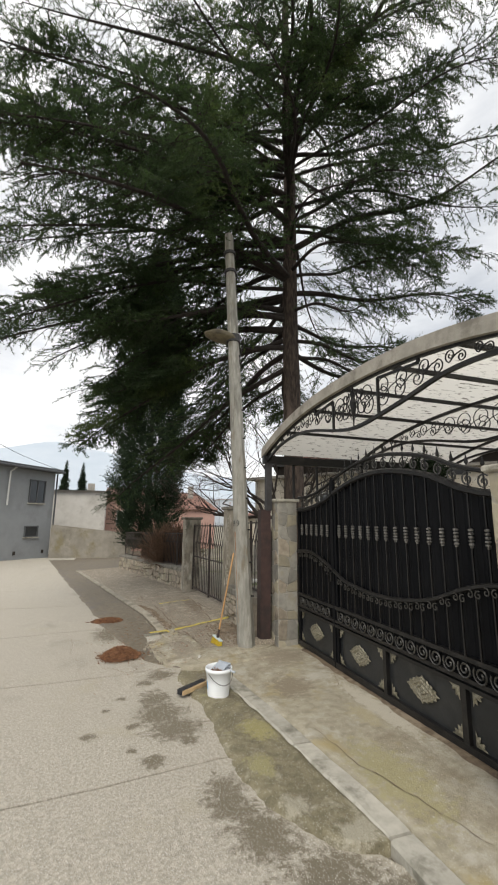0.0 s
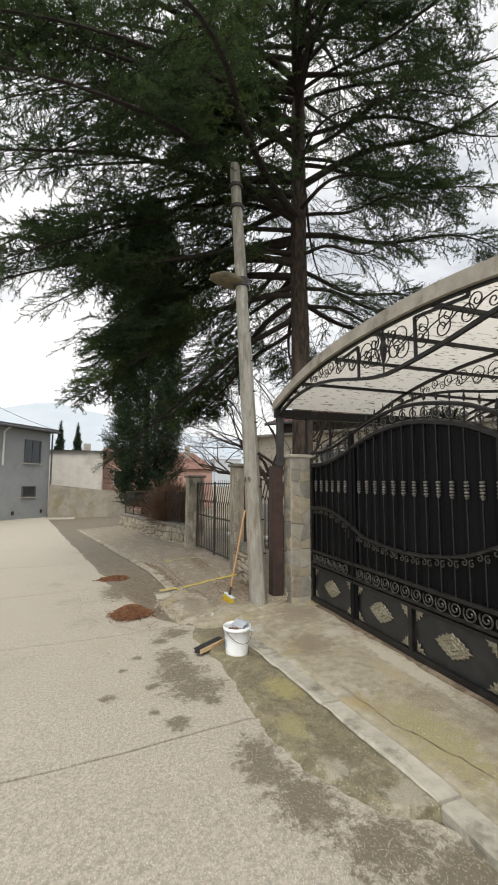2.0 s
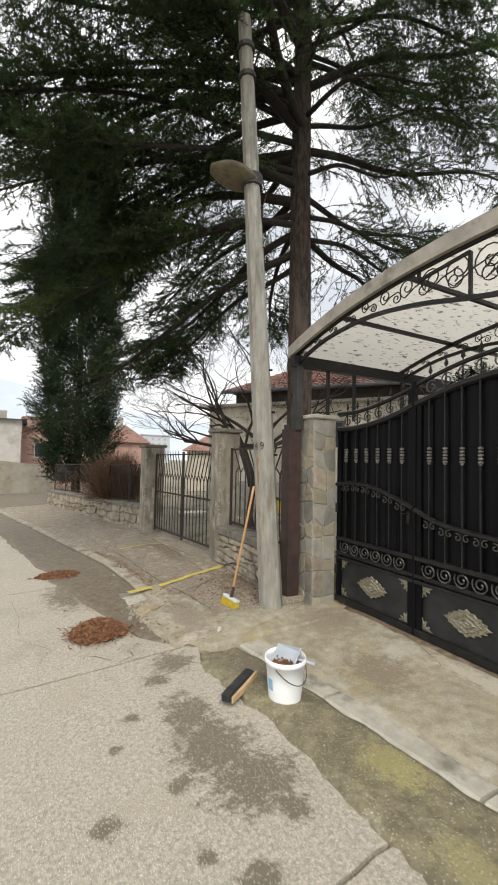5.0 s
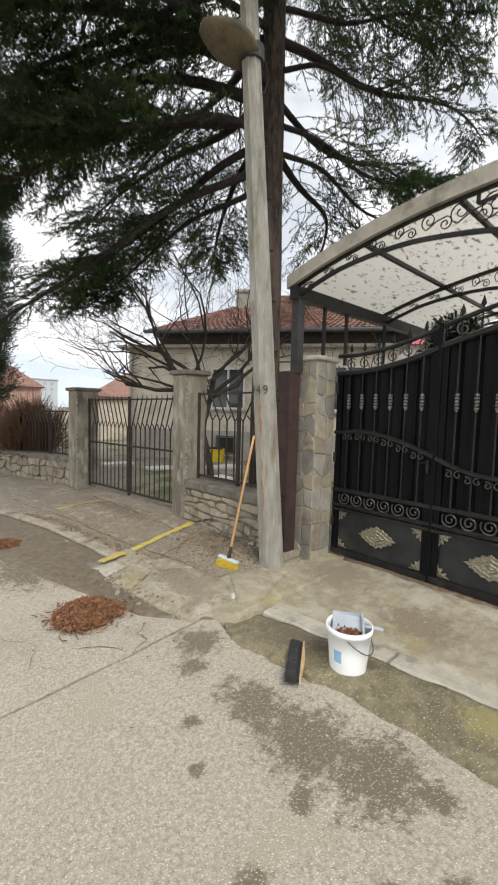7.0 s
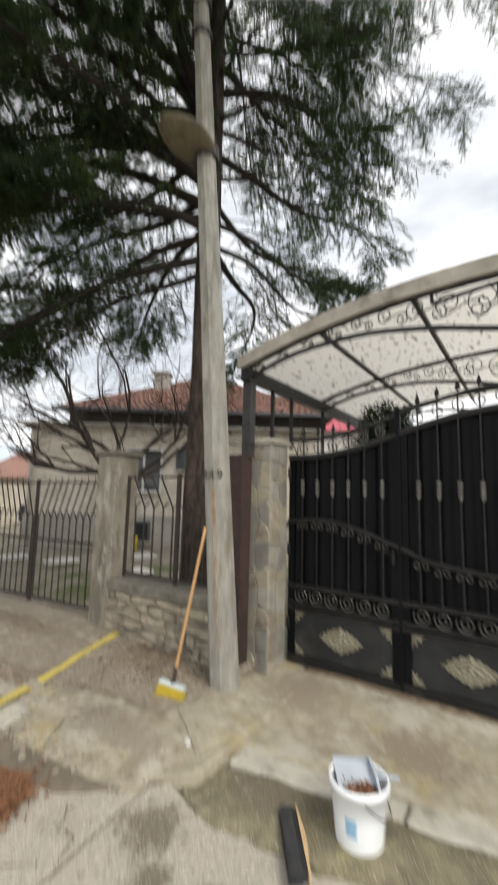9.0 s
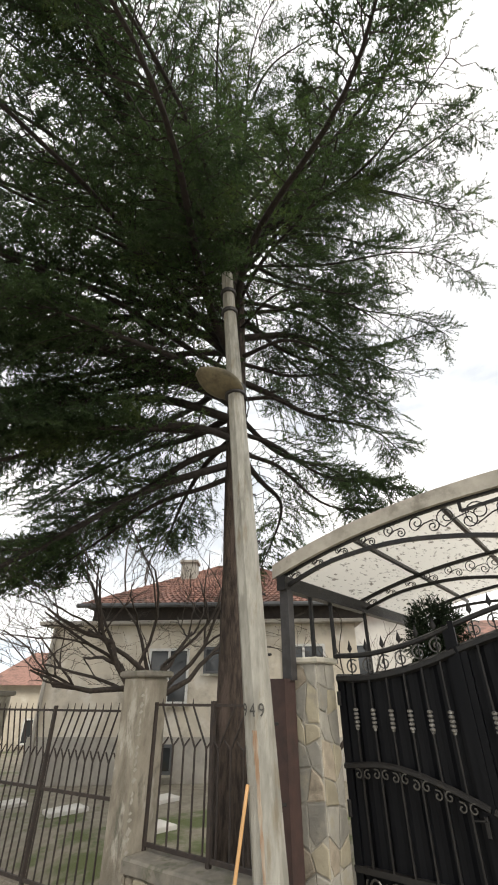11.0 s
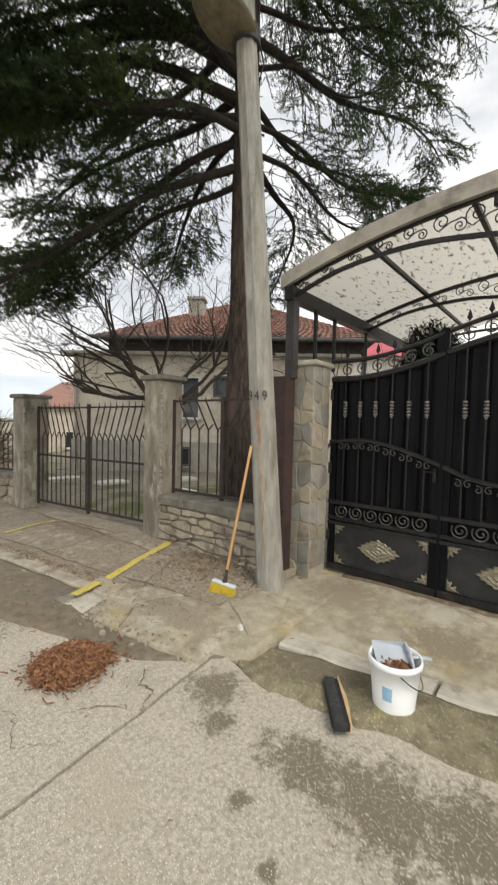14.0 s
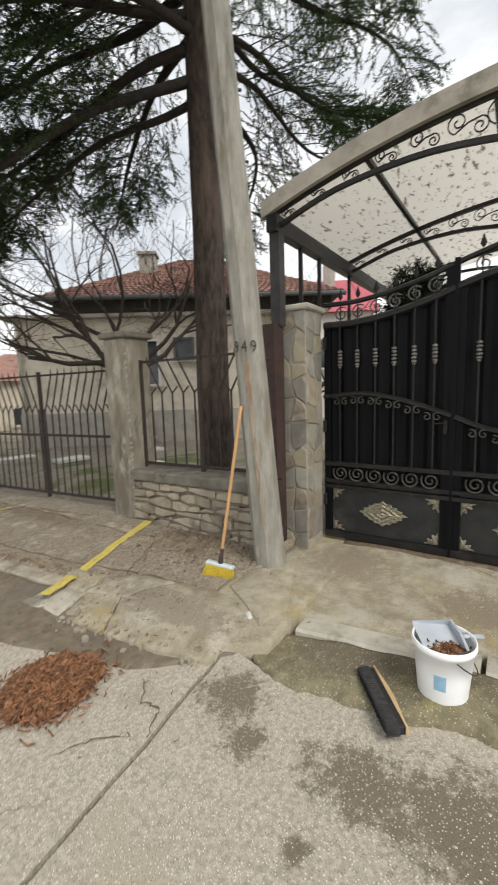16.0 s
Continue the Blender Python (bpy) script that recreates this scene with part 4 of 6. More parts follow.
def rubble_face(parent, o, u, v, n, wd, ht_at, rows, mats, depth, seed, wmin=0.12, wmax=0.34, as_parts=True, geo=None):
    """Coursed rubble: rows of stones of uneven length and wavy beds."""
    rnd = random.Random(seed)
    for r in range(rows):
        a = -rnd.uniform(0, 0.1)
        while a < wd:
            ln = rnd.uniform(wmin, wmax)
            b = min(a + ln, wd)
            a0 = max(a, 0)
            if b - a0 > 0.04:
                def bed(s, row):
                    return ht_at(s) * (row / rows) + (0.020 * math.sin(s * 7 + row * 2.1 + seed) + 0.022 * noise.noise(V((s * 6, row * 3.7, seed))) if 0 < row < rows else 0)
                jn = 0.006
                out = [(a0 + jn, bed(a0, r) + jn + rnd.uniform(0, 0.015)), ((a0 + b) / 2, bed((a0 + b) / 2, r) + jn * 0.6), (b - jn, bed(b, r) + jn + rnd.uniform(0, 0.02)),
                       (b - jn * 1.5, bed(b, r + 1) - jn - rnd.uniform(0, 0.03)), ((a0 + b) / 2, bed((a0 + b) / 2, r + 1) - jn * 0.8 - rnd.uniform(0, 0.012)), (a0 + jn * 1.5, bed(a0, r + 1) - jn - rnd.uniform(0, 0.02))]
                if as_parts:
                    piece("stone", stone_poly(Geo(), out, o, u, v, n, depth * rnd.uniform(0.5, 1.3)), rnd.choice(mats), parent)
                else:
                    stone_poly(geo, out, o, u, v, n, depth * rnd.uniform(0.5, 1.3))
            a = b


PALE = [STONE_A, STONE_A, STONE_B, STONE_C]
V = Vector
Z = V((0, 0, 1))
crazy_face(PILLAR_L, V((-0.323, 5.458, 0.02)), V((0, -1, 0)), Z, V((-1, 0, 0)), 0.241, 2.03, 2, 11, PALE, 0.010, 3, 0.004)
crazy_face(PILLAR_L, V((-0.323, 5.217, 0.02)), V((1, 0, 0)), Z, V((0, -1, 0)), 0.291, 2.03, 2, 11, PALE, 0.010, 4, 0.004)
crazy_face(PILLAR_R, V((-0.323, 1.608, 0.05)), V((0, -1, 0)), Z, V((-1, 0, 0)), 0.276, 2.03, 2, 10, [STONE_C, STONE_B], 0.010, 5, 0.004)
crazy_face(PILLAR_R, V((-0.052, 1.608, 0.05)), V((-1, 0, 0)), Z, V((0, 1, 0)), 0.271, 2.03, 2, 10, [STONE_C, STONE_B], 0.010, 6, 0.004)


def stone_wall(xa, ya, xb, yb, za, zb, top_a, top_b, cap, lab, seed, thick=0.36):
    """A low rubble wall between two points of its street face, with a concrete coping."""
    a, b = V((xa, ya, 0)), V((xb, yb, 0))
    u = (b - a).normalized()
    nrm = V((u.y, -u.x, 0))
    if nrm.x > 0:
        nrm = -nrm
    wd = (b - a).length
    t = thing("stone_wall", (xa, ya, za), lab, "garden wall", kind="structure")
    lo = [a + Z * (za - 0.2), b + Z * (zb - 0.2), b - nrm * thick + Z * (zb - 0.2), a - nrm * thick + Z * (za - 0.2)]
    hi = [a + Z * (top_a - cap), b + Z * (top_b - cap), b - nrm * thick + Z * (top_b - cap), a - nrm * thick + Z * (top_a - cap)]
    part("core", Geo().add(lo + hi, [(4, 5, 6, 7), (0, 1, 5, 4), (1, 2, 6, 5), (2, 3, 7, 6), (3, 0, 4, 7)]), MORTAR, t, "rough mortar core")
    n = max(6, int(wd / 0.2))
    vs, fs = [], []
    for i in range(n + 1):
        p = a.lerp(b, i / n)
        top = lerp(top_a, top_b, i / n)
        e = 0.035 + 0.012 * noise.noise(V((i * 0.9, seed, 0)))
        for off, z in ((e, top - cap), (e, top - 0.015), (e - 0.02, top + 0.004 * noise.noise(V((i * 0.7, 1, seed)))), (-thick, top), (-thick - 0.02, top - cap)):
            q = p + nrm * off
            vs.append((q.x, q.y, z))
    for i in range(n):
        for c in range(5):
            d = (c + 1) % 5
            fs.append((i * 5 + c, i * 5 + d, i * 5 + 5 + d, i * 5 + 5 + c))
    fs += [(0, 1, 2, 3, 4), tuple(n * 5 + 4 - c for c in range(5))]
    part("coping", Geo().add(vs, fs), CAP_M, t, "rough concrete coping")
    return t, a, u, nrm, wd


w1, a, u, nrm, wd = stone_wall(-0.57, 5.56, -0.57, 7.05, 0.1, 0.1, 0.68, 0.66, 0.09, "low rubble stone wall with a rough concrete coping", 2)
rubble_face(w1, a + Z * 0.10, u, Z, nrm, wd, lambda s: 0.47, 6, [STONE_C, STONE_C, STONE_C, STONE_B], 0.035, 11, 0.07, 0.34)
W2A, W2B = (-0.72, 10.36), (-2.10, 17.5)
z2a, z2b = ground_z(-1, W2A[1]) + 0.12, ground_z(-1, W2B[1]) + 0.12
w2, a, u, nrm, wd = stone_wall(*W2A, *W2B, z2a, z2b, z2a + 0.52, z2b + 0.52, 0.08, "long low rubble stone wall along the pavement", 7)
sl = (z2b - z2a) / wd
uu = V((u.x, u.y, sl)).normalized()
crazy_face(w2, a + Z * (z2a - 0.06), uu, Z, nrm, wd, 0.50, 30, 3, [STONE_C, STONE_C, STONE_B], 0.045, 12, 0.010)


def y_fence(name, p, q, z0, zt, lab, cat, mid_rail=None, nbars=15, parent_label="", bottom=0.04):
    """An iron fence of upright bars that branch into slanting Y pieces under a spiked top rail."""
    p, q = V(p), V(q)
    t = thing(name, (p.x, p.y, z0(0)), lab, cat)
    frame_ = Geo()
    def at(s, z):
        return V((lerp(p.x, q.x, s), lerp(p.y, q.y, s), z))
    def h(s, f):
        return lerp(z0(s), zt(s), f)
    frame_.bar(at(0, h(0, bottom)), at(1, h(1, bottom)), 0.022, 0.030)
    part("bottom_rail", frame_, FENCE_M, t)
    part("top_rail", Geo().bar(at(0, h(0, 1)), at(1, h(1, 1)), 0.016, 0.022), FENCE_M, t)
    for s in (0.0, 1.0):
        part("stile", Geo().bar(at(s, h(s, 0)), at(s, h(s, 1.02)), 0.032, 0.032), FENCE_M, t)
    if mid_rail:
        part("mid_rail", Geo().bar(at(0, h(0, mid_rail)), at(1, h(1, mid_rail)), 0.02, 0.028), FENCE_M, t)
    if nbars > 9:
        part("stile", Geo().bar(at(0.5, h(0.5, 0)), at(0.5, h(0.5, 1.03)), 0.036, 0.036), FENCE_M, t, "wider middle stile")
    zf = 0.70
    step = 1.0 / nbars
    for i in range(1, nbars):
        s = i * step
        b = Geo()
        side = 1 if s < 0.5 else -1
        b.bar(at(s, h(s, bottom)), at(s, h(s, zf)), 0.013, 0.013)
        tip = s - side * step * 1.35
        if 0.01 < tip < 0.99:
            b.bar(at(s, h(s, zf)), at(tip, h(tip, 1.0)), 0.013, 0.013)
            b.tube([at(tip, h(tip, 1.0)), at(tip, h(tip, 1.05))], [0.009, 0.002], 4)
        st = s + side * step * 0.5
        b.bar(at(s, h(s, zf)), at(st, h(st, zf + 0.06)), 0.011, 0.011)
        part("bar", b, FENCE_M, t)
    return t


y_fence("iron_fence", (-0.38, 7.05, 0), (-0.38, 5.50, 0), lambda s: lerp(0.66, 0.68, s), lambda s: lerp(1.74, 1.75, s), "dark iron fence panel with Y-shaped bars on the wall", "fence", None, 11)
y_fence("garden_gate", (-0.42, 7.38, 0), (-0.62, 9.95, 0), lambda s: lerp(0.19, 0.16, s), lambda s: lerp(1.68, 1.66, s), "closed dark iron garden gate with slanting Y-shaped bars", "gate", 0.52, 21)
for k in range(3):
    s0, s1 = k / 3, (k + 1) / 3
    pa = (lerp(W2A[0], W2B[0], s0) + 0.18, lerp(W2A[1], W2B[1], s0), 0)
    pb = (lerp(W2A[0], W2B[0], s1) + 0.18, lerp(W2A[1], W2B[1], s1), 0)
    za_, zb_ = lerp(z2a + 0.52, z2b + 0.52, s0), lerp(z2a + 0.52, z2b + 0.52, s1)
    y_fence("iron_fence", pa, pb, lambda s, A=za_, B=zb_: lerp(A, B, s), lambda s, A=za_, B=zb_: lerp(A, B, s) + 0.86, "dark iron fence panel with Y-shaped bars on the long wall", "fence", None, 19)

# ---- gate ironwork ----
def gate_bars(lf, y0, y1):
    n = max(2, round((y0 - y1) / 0.146))
    for i in range(n):
        y = lerp(y0, y1, (i + 0.5) / n)
        b = Geo().bar((-0.028, y, gz(y, 0.775)), (-0.028, y, gz(y, arch(y))), 0.013, 0.013)
        bo = part("bar", b, IRON, lf)
        c = Geo()
        for k in range(5):
            zc = gz(y, 1.615) + k * 0.027
            c.lathe([(0.010, zc - 0.012), (0.020, zc - 0.006), (0.021, zc + 0.004), (0.010, zc + 0.011)], 8, (-0.028, y, 0))
        c.lathe([(0.0, gz(y, 1.585)), (0.012, gz(y, 1.59)), (0.014, gz(y, 1.60)), (0.010, gz(y, 1.605))], 8, (-0.028, y, 0))
        part("collar", c, COLLAR, bo, "rubbed ribbed collar")
        s = Geo()
        zt = arch(y) + 0.19
        s.tube([(-0.015, y, gz(y, arch(y))), (-0.015, y, gz(y, zt))], 0.007, 4)
        s.add([(-0.015, y - 0.0, gz(y, zt + 0.10)), (-0.015 - 0.006, y, gz(y, zt + 0.03)), (-0.015, y - 0.022, gz(y, zt + 0.03)), (-0.009, y, gz(y, zt + 0.03)), (-0.015, y + 0.022, gz(y, zt + 0.03)), (-0.015, y, gz(y, zt))],
              [(0, 1, 2), (0, 2, 3), (0, 3, 4), (0, 4, 1), (5, 2, 1), (5, 3, 2), (5, 4, 3), (5, 1, 4)])
        part("spear", s, IRON, lf)
    m = max(3, round((y0 - y1) / 0.148))
    for i in range(m):
        y = lerp(y0 - 0.01, y1 + 0.01, (i + 0.5) / m)
        zc = gz(y, 0.70)
        c = Geo().tube(spiral(y, zc, 0.068, 1.75, 2.6, -0.045, -1, 1, 26), 0.0075, 5)
        part("scroll", c, SCROLL_M, lf)
        za = gz(y, wave(y) - 0.055)
        c = Geo()
        c.tube(spiral(y - 0.038, za, 0.034, 1.1, 1.2, -0.045, -1, 1, 14), 0.006, 4)
        c.tube(spiral(y + 0.038, za, 0.034, 1.1, 1.2, -0.045, 1, 1, 14), 0.006, 4)
        part("scroll", c, SCROLL_M, lf)
        zu = gz(y, arch(y) + 0.085)
        part("scroll", Geo().tube(spiral(y, zu, 0.060, 1.5, 0.8, -0.015, -1, 1, 20), 0.007, 4), SCROLL_M, lf)


gate_bars(small_leaf, GY0 - 0.07, GYM + 0.06)
gate_bars(big_leaf, GYM - 0.08, GY1 + 0.05)


def ornament(lf, y, z, w, h):
    """A cast lozenge: lobed rim, petals and a boss."""
    g_ = Geo()
    n, rings = 32, [(1.0, 0.0), (0.92, 0.012), (0.74, 0.010), (0.62, 0.017), (0.42, 0.010), (0.30, 0.020), (0.14, 0.014), (0.0, 0.026)]
    vs = []
    for k, (r, d) in enumerate(rings):
        for i in range(n):
            a_ = 2 * math.pi * i / n
            e = 1.0 / (abs(math.cos(a_)) ** 1.25 + abs(math.sin(a_)) ** 1.25) ** (1 / 1.25)
            lob = 1 + (0.07 * math.cos(a_ * 16) if k < 3 else 0.06 * math.cos(a_ * 8))
            vs.append((-0.005 - d, y + w * r * e * lob * math.cos(a_), gz(y, z) + h * r * e * lob * math.sin(a_)))
    fs = [(k * n + i, k * n + (i + 1) % n, (k + 1) * n + (i + 1) % n, (k + 1) * n + i) for k in range(len(rings) - 1) for i in range(n)]
    part("ornament", g_.add(vs, fs), SILVER, lf, "silvered cast lozenge ornament")


def corner_piece(lf, y, z, sy, sz):
    g_ = Geo()
    vs = [(-0.018, y + sy * 0.03, gz(y, z + sz * 0.03))]
    n = 14
    for i in range(n + 1):
        a_ = math.pi / 2 * i / n
        r = 0.105 * (0.62 + 0.25 * abs(math.cos(2 * a_)) + 0.13 * math.cos(a_ * 12))
        vs.append((-0.008, y + sy * r * math.cos(a_), gz(y, z) + sz * r * math.sin(a_)))
    g_.add(vs + [(-0.008, y, gz(y, z))], [(0, i, i + 1) for i in range(1, n + 1)] + [(n + 2, 1, 0), (n + 2, 0, n + 1)])
    part("corner_ornament", g_, SILVER, lf, "silvered leaf corner ornament")


for lf, spans in ((small_leaf, [(5.15, 4.23)]), (big_leaf, [(4.14, 3.27), (3.21, 2.31), (2.25, 1.40)])):
    for ya, yb in spans:
        ornament(lf, (ya + yb) / 2, 0.375, 0.19, 0.105)
        for yy, sy in ((ya - 0.03, -1), (yb + 0.03, 1)):
            for zz, sz in ((0.185, 1), (0.55, -1)):
                corner_piece(lf, yy, zz, sy, sz)
part("latch", Geo().box((-0.05, 4.215, gz(4.2, 1.06)), (-0.02, 4.24, gz(4.2, 1.17)), 0.006).tube([(-0.03, 4.23, gz(4.2, 1.15)), (-0.065, 4.23, gz(4.2, 1.15)), (-0.065, 4.30, gz(4.2, 1.145))], 0.006, 6), IRON, small_leaf, "small lever latch")
for zz in (0.4, 1.05, 1.75):
    part("hinge", Geo().tube([(-0.03, 5.185, gz(5.2, zz)), (-0.03, 5.185, gz(5.2, zz + 0.10))], 0.016, 8), IRON, small_leaf)

# ---- canopy scrolls and drop frames ----
for x in (CXF + 0.03, 1.24):
    i = 0
    y = CY0 - 0.15
    while y > CY1 + 0.1:
        zc = (canopy_z(y) + canopy_low(y)) / 2
        r = max(0.03, (canopy_z(y) - canopy_low(y)) * 0.30)
        c = Geo()
        c.tube(spiral(y + r * 0.9, zc + r * 0.4, r, 1.4, -1.2, x, 1, 1, 18), 0.0055, 4)
        c.tube(spiral(y - r * 1.0, zc - r * 0.4, r * 0.8, 1.4, 1.9, x, 1, 1, 18), 0.0055, 4)
        c.tube([(x, y + r * 1.2, zc - r * 0.55), (x, y, zc + 0.01), (x, y - r * 1.2, zc + r * 0.4)], 0.0055, 4)
        part("scroll", c, IRON, canopy)
        y -= 0.24
        i += 1
FX = CXF + 0.03
for ya, yb in ((3.82, 3.40), (2.07, 2.60)):
    c = Geo()
    c.bar((FX, ya, canopy_z(ya)), (FX, ya, 3.0), 0.022, 0.022)
    c.bar((FX, ya, 3.0), (FX, yb, 3.05), 0.022, 0.022)
    c.bar((FX, yb, 3.05), (FX, yb, canopy_low(yb)), 0.022, 0.022)
    part("drop_frame", c, IRON, canopy)
c = Geo().lathe([(0.006, -0.24), (0.010, -0.15), (0.020, -0.11), (0.030, -0.04), (0.036, 0.0), (0.020, 0.05), (0.028, 0.08), (0.012, 0.12), (0.006, 0.20)], 8, (FX, 3.01, 2.93))
part("finial", c, IRON, canopy, "turned iron baluster finial")
for k, sy in enumerate((1, -1)):
    part("scroll", Geo().tube(spiral(3.01 + sy * 0.16, 2.86, 0.12, 1.3, 0.3, FX, sy, 1, 22), 0.007, 4).tube(spiral(3.01 + sy * 0.13, 3.00, 0.07, 1.3, 2.3, FX, sy, 1, 18), 0.007, 4), IRON, canopy)

# ---- pole fittings ----
import_dir = (PT - PB).normalized()
pz = pole_at(4.66)
lamp = thing("street_lamp", (pz.x, pz.y, 4.6), "old brownish flared street lamp strapped to the pole", "street lamp")
ld = V((-0.95, 0.30, 0)).normalized()
ls = V((-ld.y, ld.x, 0))
vs, fs = [], []
RN, KN = 10, 18
for r in range(RN + 1):
    t_ = r / RN
    c0 = pz + ld * lerp(-0.06, 0.46, t_) + Z * lerp(-0.03, 0.07, t_)
    wd_ = 0.05 + 0.16 * math.sin(math.pi * min(1, t_ * 0.92 + 0.06)) ** 0.8
    hh = 0.035 + 0.075 * math.sin(math.pi * min(1, t_ * 0.9 + 0.1))
    for k in range(KN):
        a_ = 2 * math.pi * k / KN
        q = c0 + ls * wd_ * math.cos(a_) + Z * (hh * math.sin(a_) * (1.0 if math.sin(a_) > 0 else 0.55))
        vs.append(q)
for r in range(RN):
    for k in range(KN):
        fs.append((r * KN + k, r * KN + (k + 1) % KN, (r + 1) * KN + (k + 1) % KN, (r + 1) * KN + k))
fs += [tuple(range(KN - 1, -1, -1)), tuple(RN * KN + k for k in range(KN))]
part("shade", Geo().add(vs, fs), mat("tarnished_lamp_shade", (0.16, 0.135, 0.085), (0.10, 0.085, 0.055), 12, 0.7, bump=0.004, stain=[(0.07, 0.06, 0.04)], sscale=6), lamp, "tarnished brown shade", True)
part("clamp", Geo().tube([pz - Z * 0.05 + import_dir * -0.02, pz + Z * 0.05], 0.118, 16), GREYSTEEL, lamp, "steel band round the pole")
part("cable", Geo().tube([pz + V((0.10, -0.05, 0.05)), pz + V((0.14, -0.08, -0.15)), pz + V((0.09, -0.08, -0.32)), pz + V((0.105, -0.03, -0.9))], 0.007, 5), IRON, lamp, "loose black cable")
for zz in (5.85, 6.2):
    c0 = pole_at(zz)
    part("band", Geo().tube([c0, c0 + import_dir * 0.05], 0.103, 12), GREYSTEEL, pole, "steel band")
for k in range(9):
    zz = 0.75 + k * 0.45
    c0 = pole_at(zz)
    rr = lerp(0.124, 0.074, (zz + 0.1) / 6.7)
    part("bolt", Geo().tube([c0 + V((rr * 0.6, -rr * 0.55, 0)), c0 + V((rr * 0.92, -rr * 0.86, 0))], 0.011, 6), IRON, pole)
# rust streak and number on the road-side face
facing = V((-0.74, -0.67, 0)).normalized()
side = V((0.67, -0.74, 0)).normalized()


def on_pole(z, s, lift):
    c0 = pole_at(z)
    rr = lerp(0.124, 0.074, (z + 0.1) / 6.7) * 0.985
    a_ = s / rr
    return c0 + (facing * math.cos(a_) + side * math.sin(a_)) * (rr + lift)


vs = []
for i in range(41):
    z = lerp(1.62, 0.40, i / 40)
    w_ = 0.016 * (1 - 0.6 * i / 40) + 0.010 * noise.noise(V((z * 14, 0, 0)))
    for s in (-0.045 - w_, -0.045, -0.045 + w_):
        vs.append(on_pole(z, s, 0.004))
part("rust_streak", Geo().add(vs, [(3 * i + c, 3 * i + c + 1, 3 * i + 4 + c, 3 * i + 3 + c) for i in range(40) for c in (0, 1)]), RUSTSTAIN, pole, "rust-brown run of rain")
for k, ch in enumerate("949"):
    cu = bpy.data.curves.new("number", 'FONT')
    cu.body, cu.size, cu.align_x, cu.align_y, cu.extrude = ch, 0.115, 'CENTER', 'CENTER', 0.001
    ob = new("number", cu)
    dg = bpy.context.evaluated_depsgraph_get()
    me = bpy.data.meshes.new_from_object(ob.evaluated_get(dg))
    bpy.data.objects.remove(ob)
    gg = Geo()
    for v_ in me.vertices:
        gg.v.append(tuple(on_pole(1.735 + v_.co.y, -0.115 + 0.064 * k + v_.co.x * 0.8, 0.005 + v_.co.z)))
    gg.f = [tuple(p_.vertices) for p_ in me.polygons]
    part("number", gg, INK, pole, "black stencilled digit " + ch)

# ---- trees ----
rng = np.random.default_rng(7)


def tri_mesh(name, co, material):
    """A mesh of loose triangles from an array of corners."""
    n = len(co) // 3
    me = bpy.data.meshes.new(name)
    me.vertices.add(n * 3)
    me.vertices.foreach_set("co", co.astype(np.float32).ravel())
    me.loops.add(n * 3)
    me.loops.foreach_set("vertex_index", np.arange(n * 3, dtype=np.int32))
    me.polygons.add(n)
    me.polygons.foreach_set("loop_start", np.arange(0, n * 3, 3, dtype=np.int32))
    me.materials.append(material)
    me.update(calc_edges=True)
    return me


def unit(a):
    return a / np.maximum(np.linalg.norm(a, axis=1, keepdims=True), 1e-9)


def needles_on(p0, p1, per_m, length, width, spread=0.9):
    """Thin blades along many straight twigs given by their ends."""
    ln = np.linalg.norm(p1 - p0, axis=1)
    cnt = np.maximum(1, (ln * per_m).astype(int))
    idx = np.repeat(np.arange(len(p0)), cnt)
    s = rng.random(len(idx))[:, None]
    base = p0[idx] * (1 - s) + p1[idx] * s
    d = unit(p1 - p0)[idx]
    r = unit(rng.normal(size=(len(idx), 3)))
    r = unit(r - d * (r * d).sum(1, keepdims=True))
    way = unit(d * 0.75 + r * spread)
    L = length * rng.uniform(0.6, 1.25, (len(idx), 1))
    sd = unit(np.cross(way, rng.normal(size=(len(idx), 3)))) * width
    tip = base + way * L
    return np.stack([base - sd, base + sd, tip], 1).reshape(-1, 3)


def sticks(p0, p1, r):
    """Three-sided twigs from ends."""
    d = unit(p1 - p0)
    a = unit(np.cross(d, np.array([0.31, 0.57, 0.76])))
    b = np.cross(d, a)
    out = []
    ring = [a * math.cos(t) + b * math.sin(t) for t in (0, 2.094, 4.189)]
    for k in range(3):
        q, w = ring[k], ring[(k + 1) % 3]
        out.append(np.stack([p0 + q * r, p0 + w * r, p1 + w * r * 0.5], 1))
        out.append(np.stack([p0 + q * r, p1 + w * r * 0.5, p1 + q * r * 0.5], 1))
    return np.concatenate(out, 0).reshape(-1, 3)


TR = V((0.72, 6.95, -0.05))
cedar = thing("cedar_tree", TR, "tall old cedar with drooping dark green needled branches", "tree")
TH = 17.0


def trunk_at(z):
    return V((TR.x - 0.02 * z * 0.3 + 0.03 * math.sin(z * 0.8), TR.y + 0.03 * math.sin(z * 0.6 + 1), z))


def trunk_r(z):
    return 0.205 * (1 - z / 19.0) ** 0.75 + 0.03 * math.exp(-max(z, 0) * 2.2)


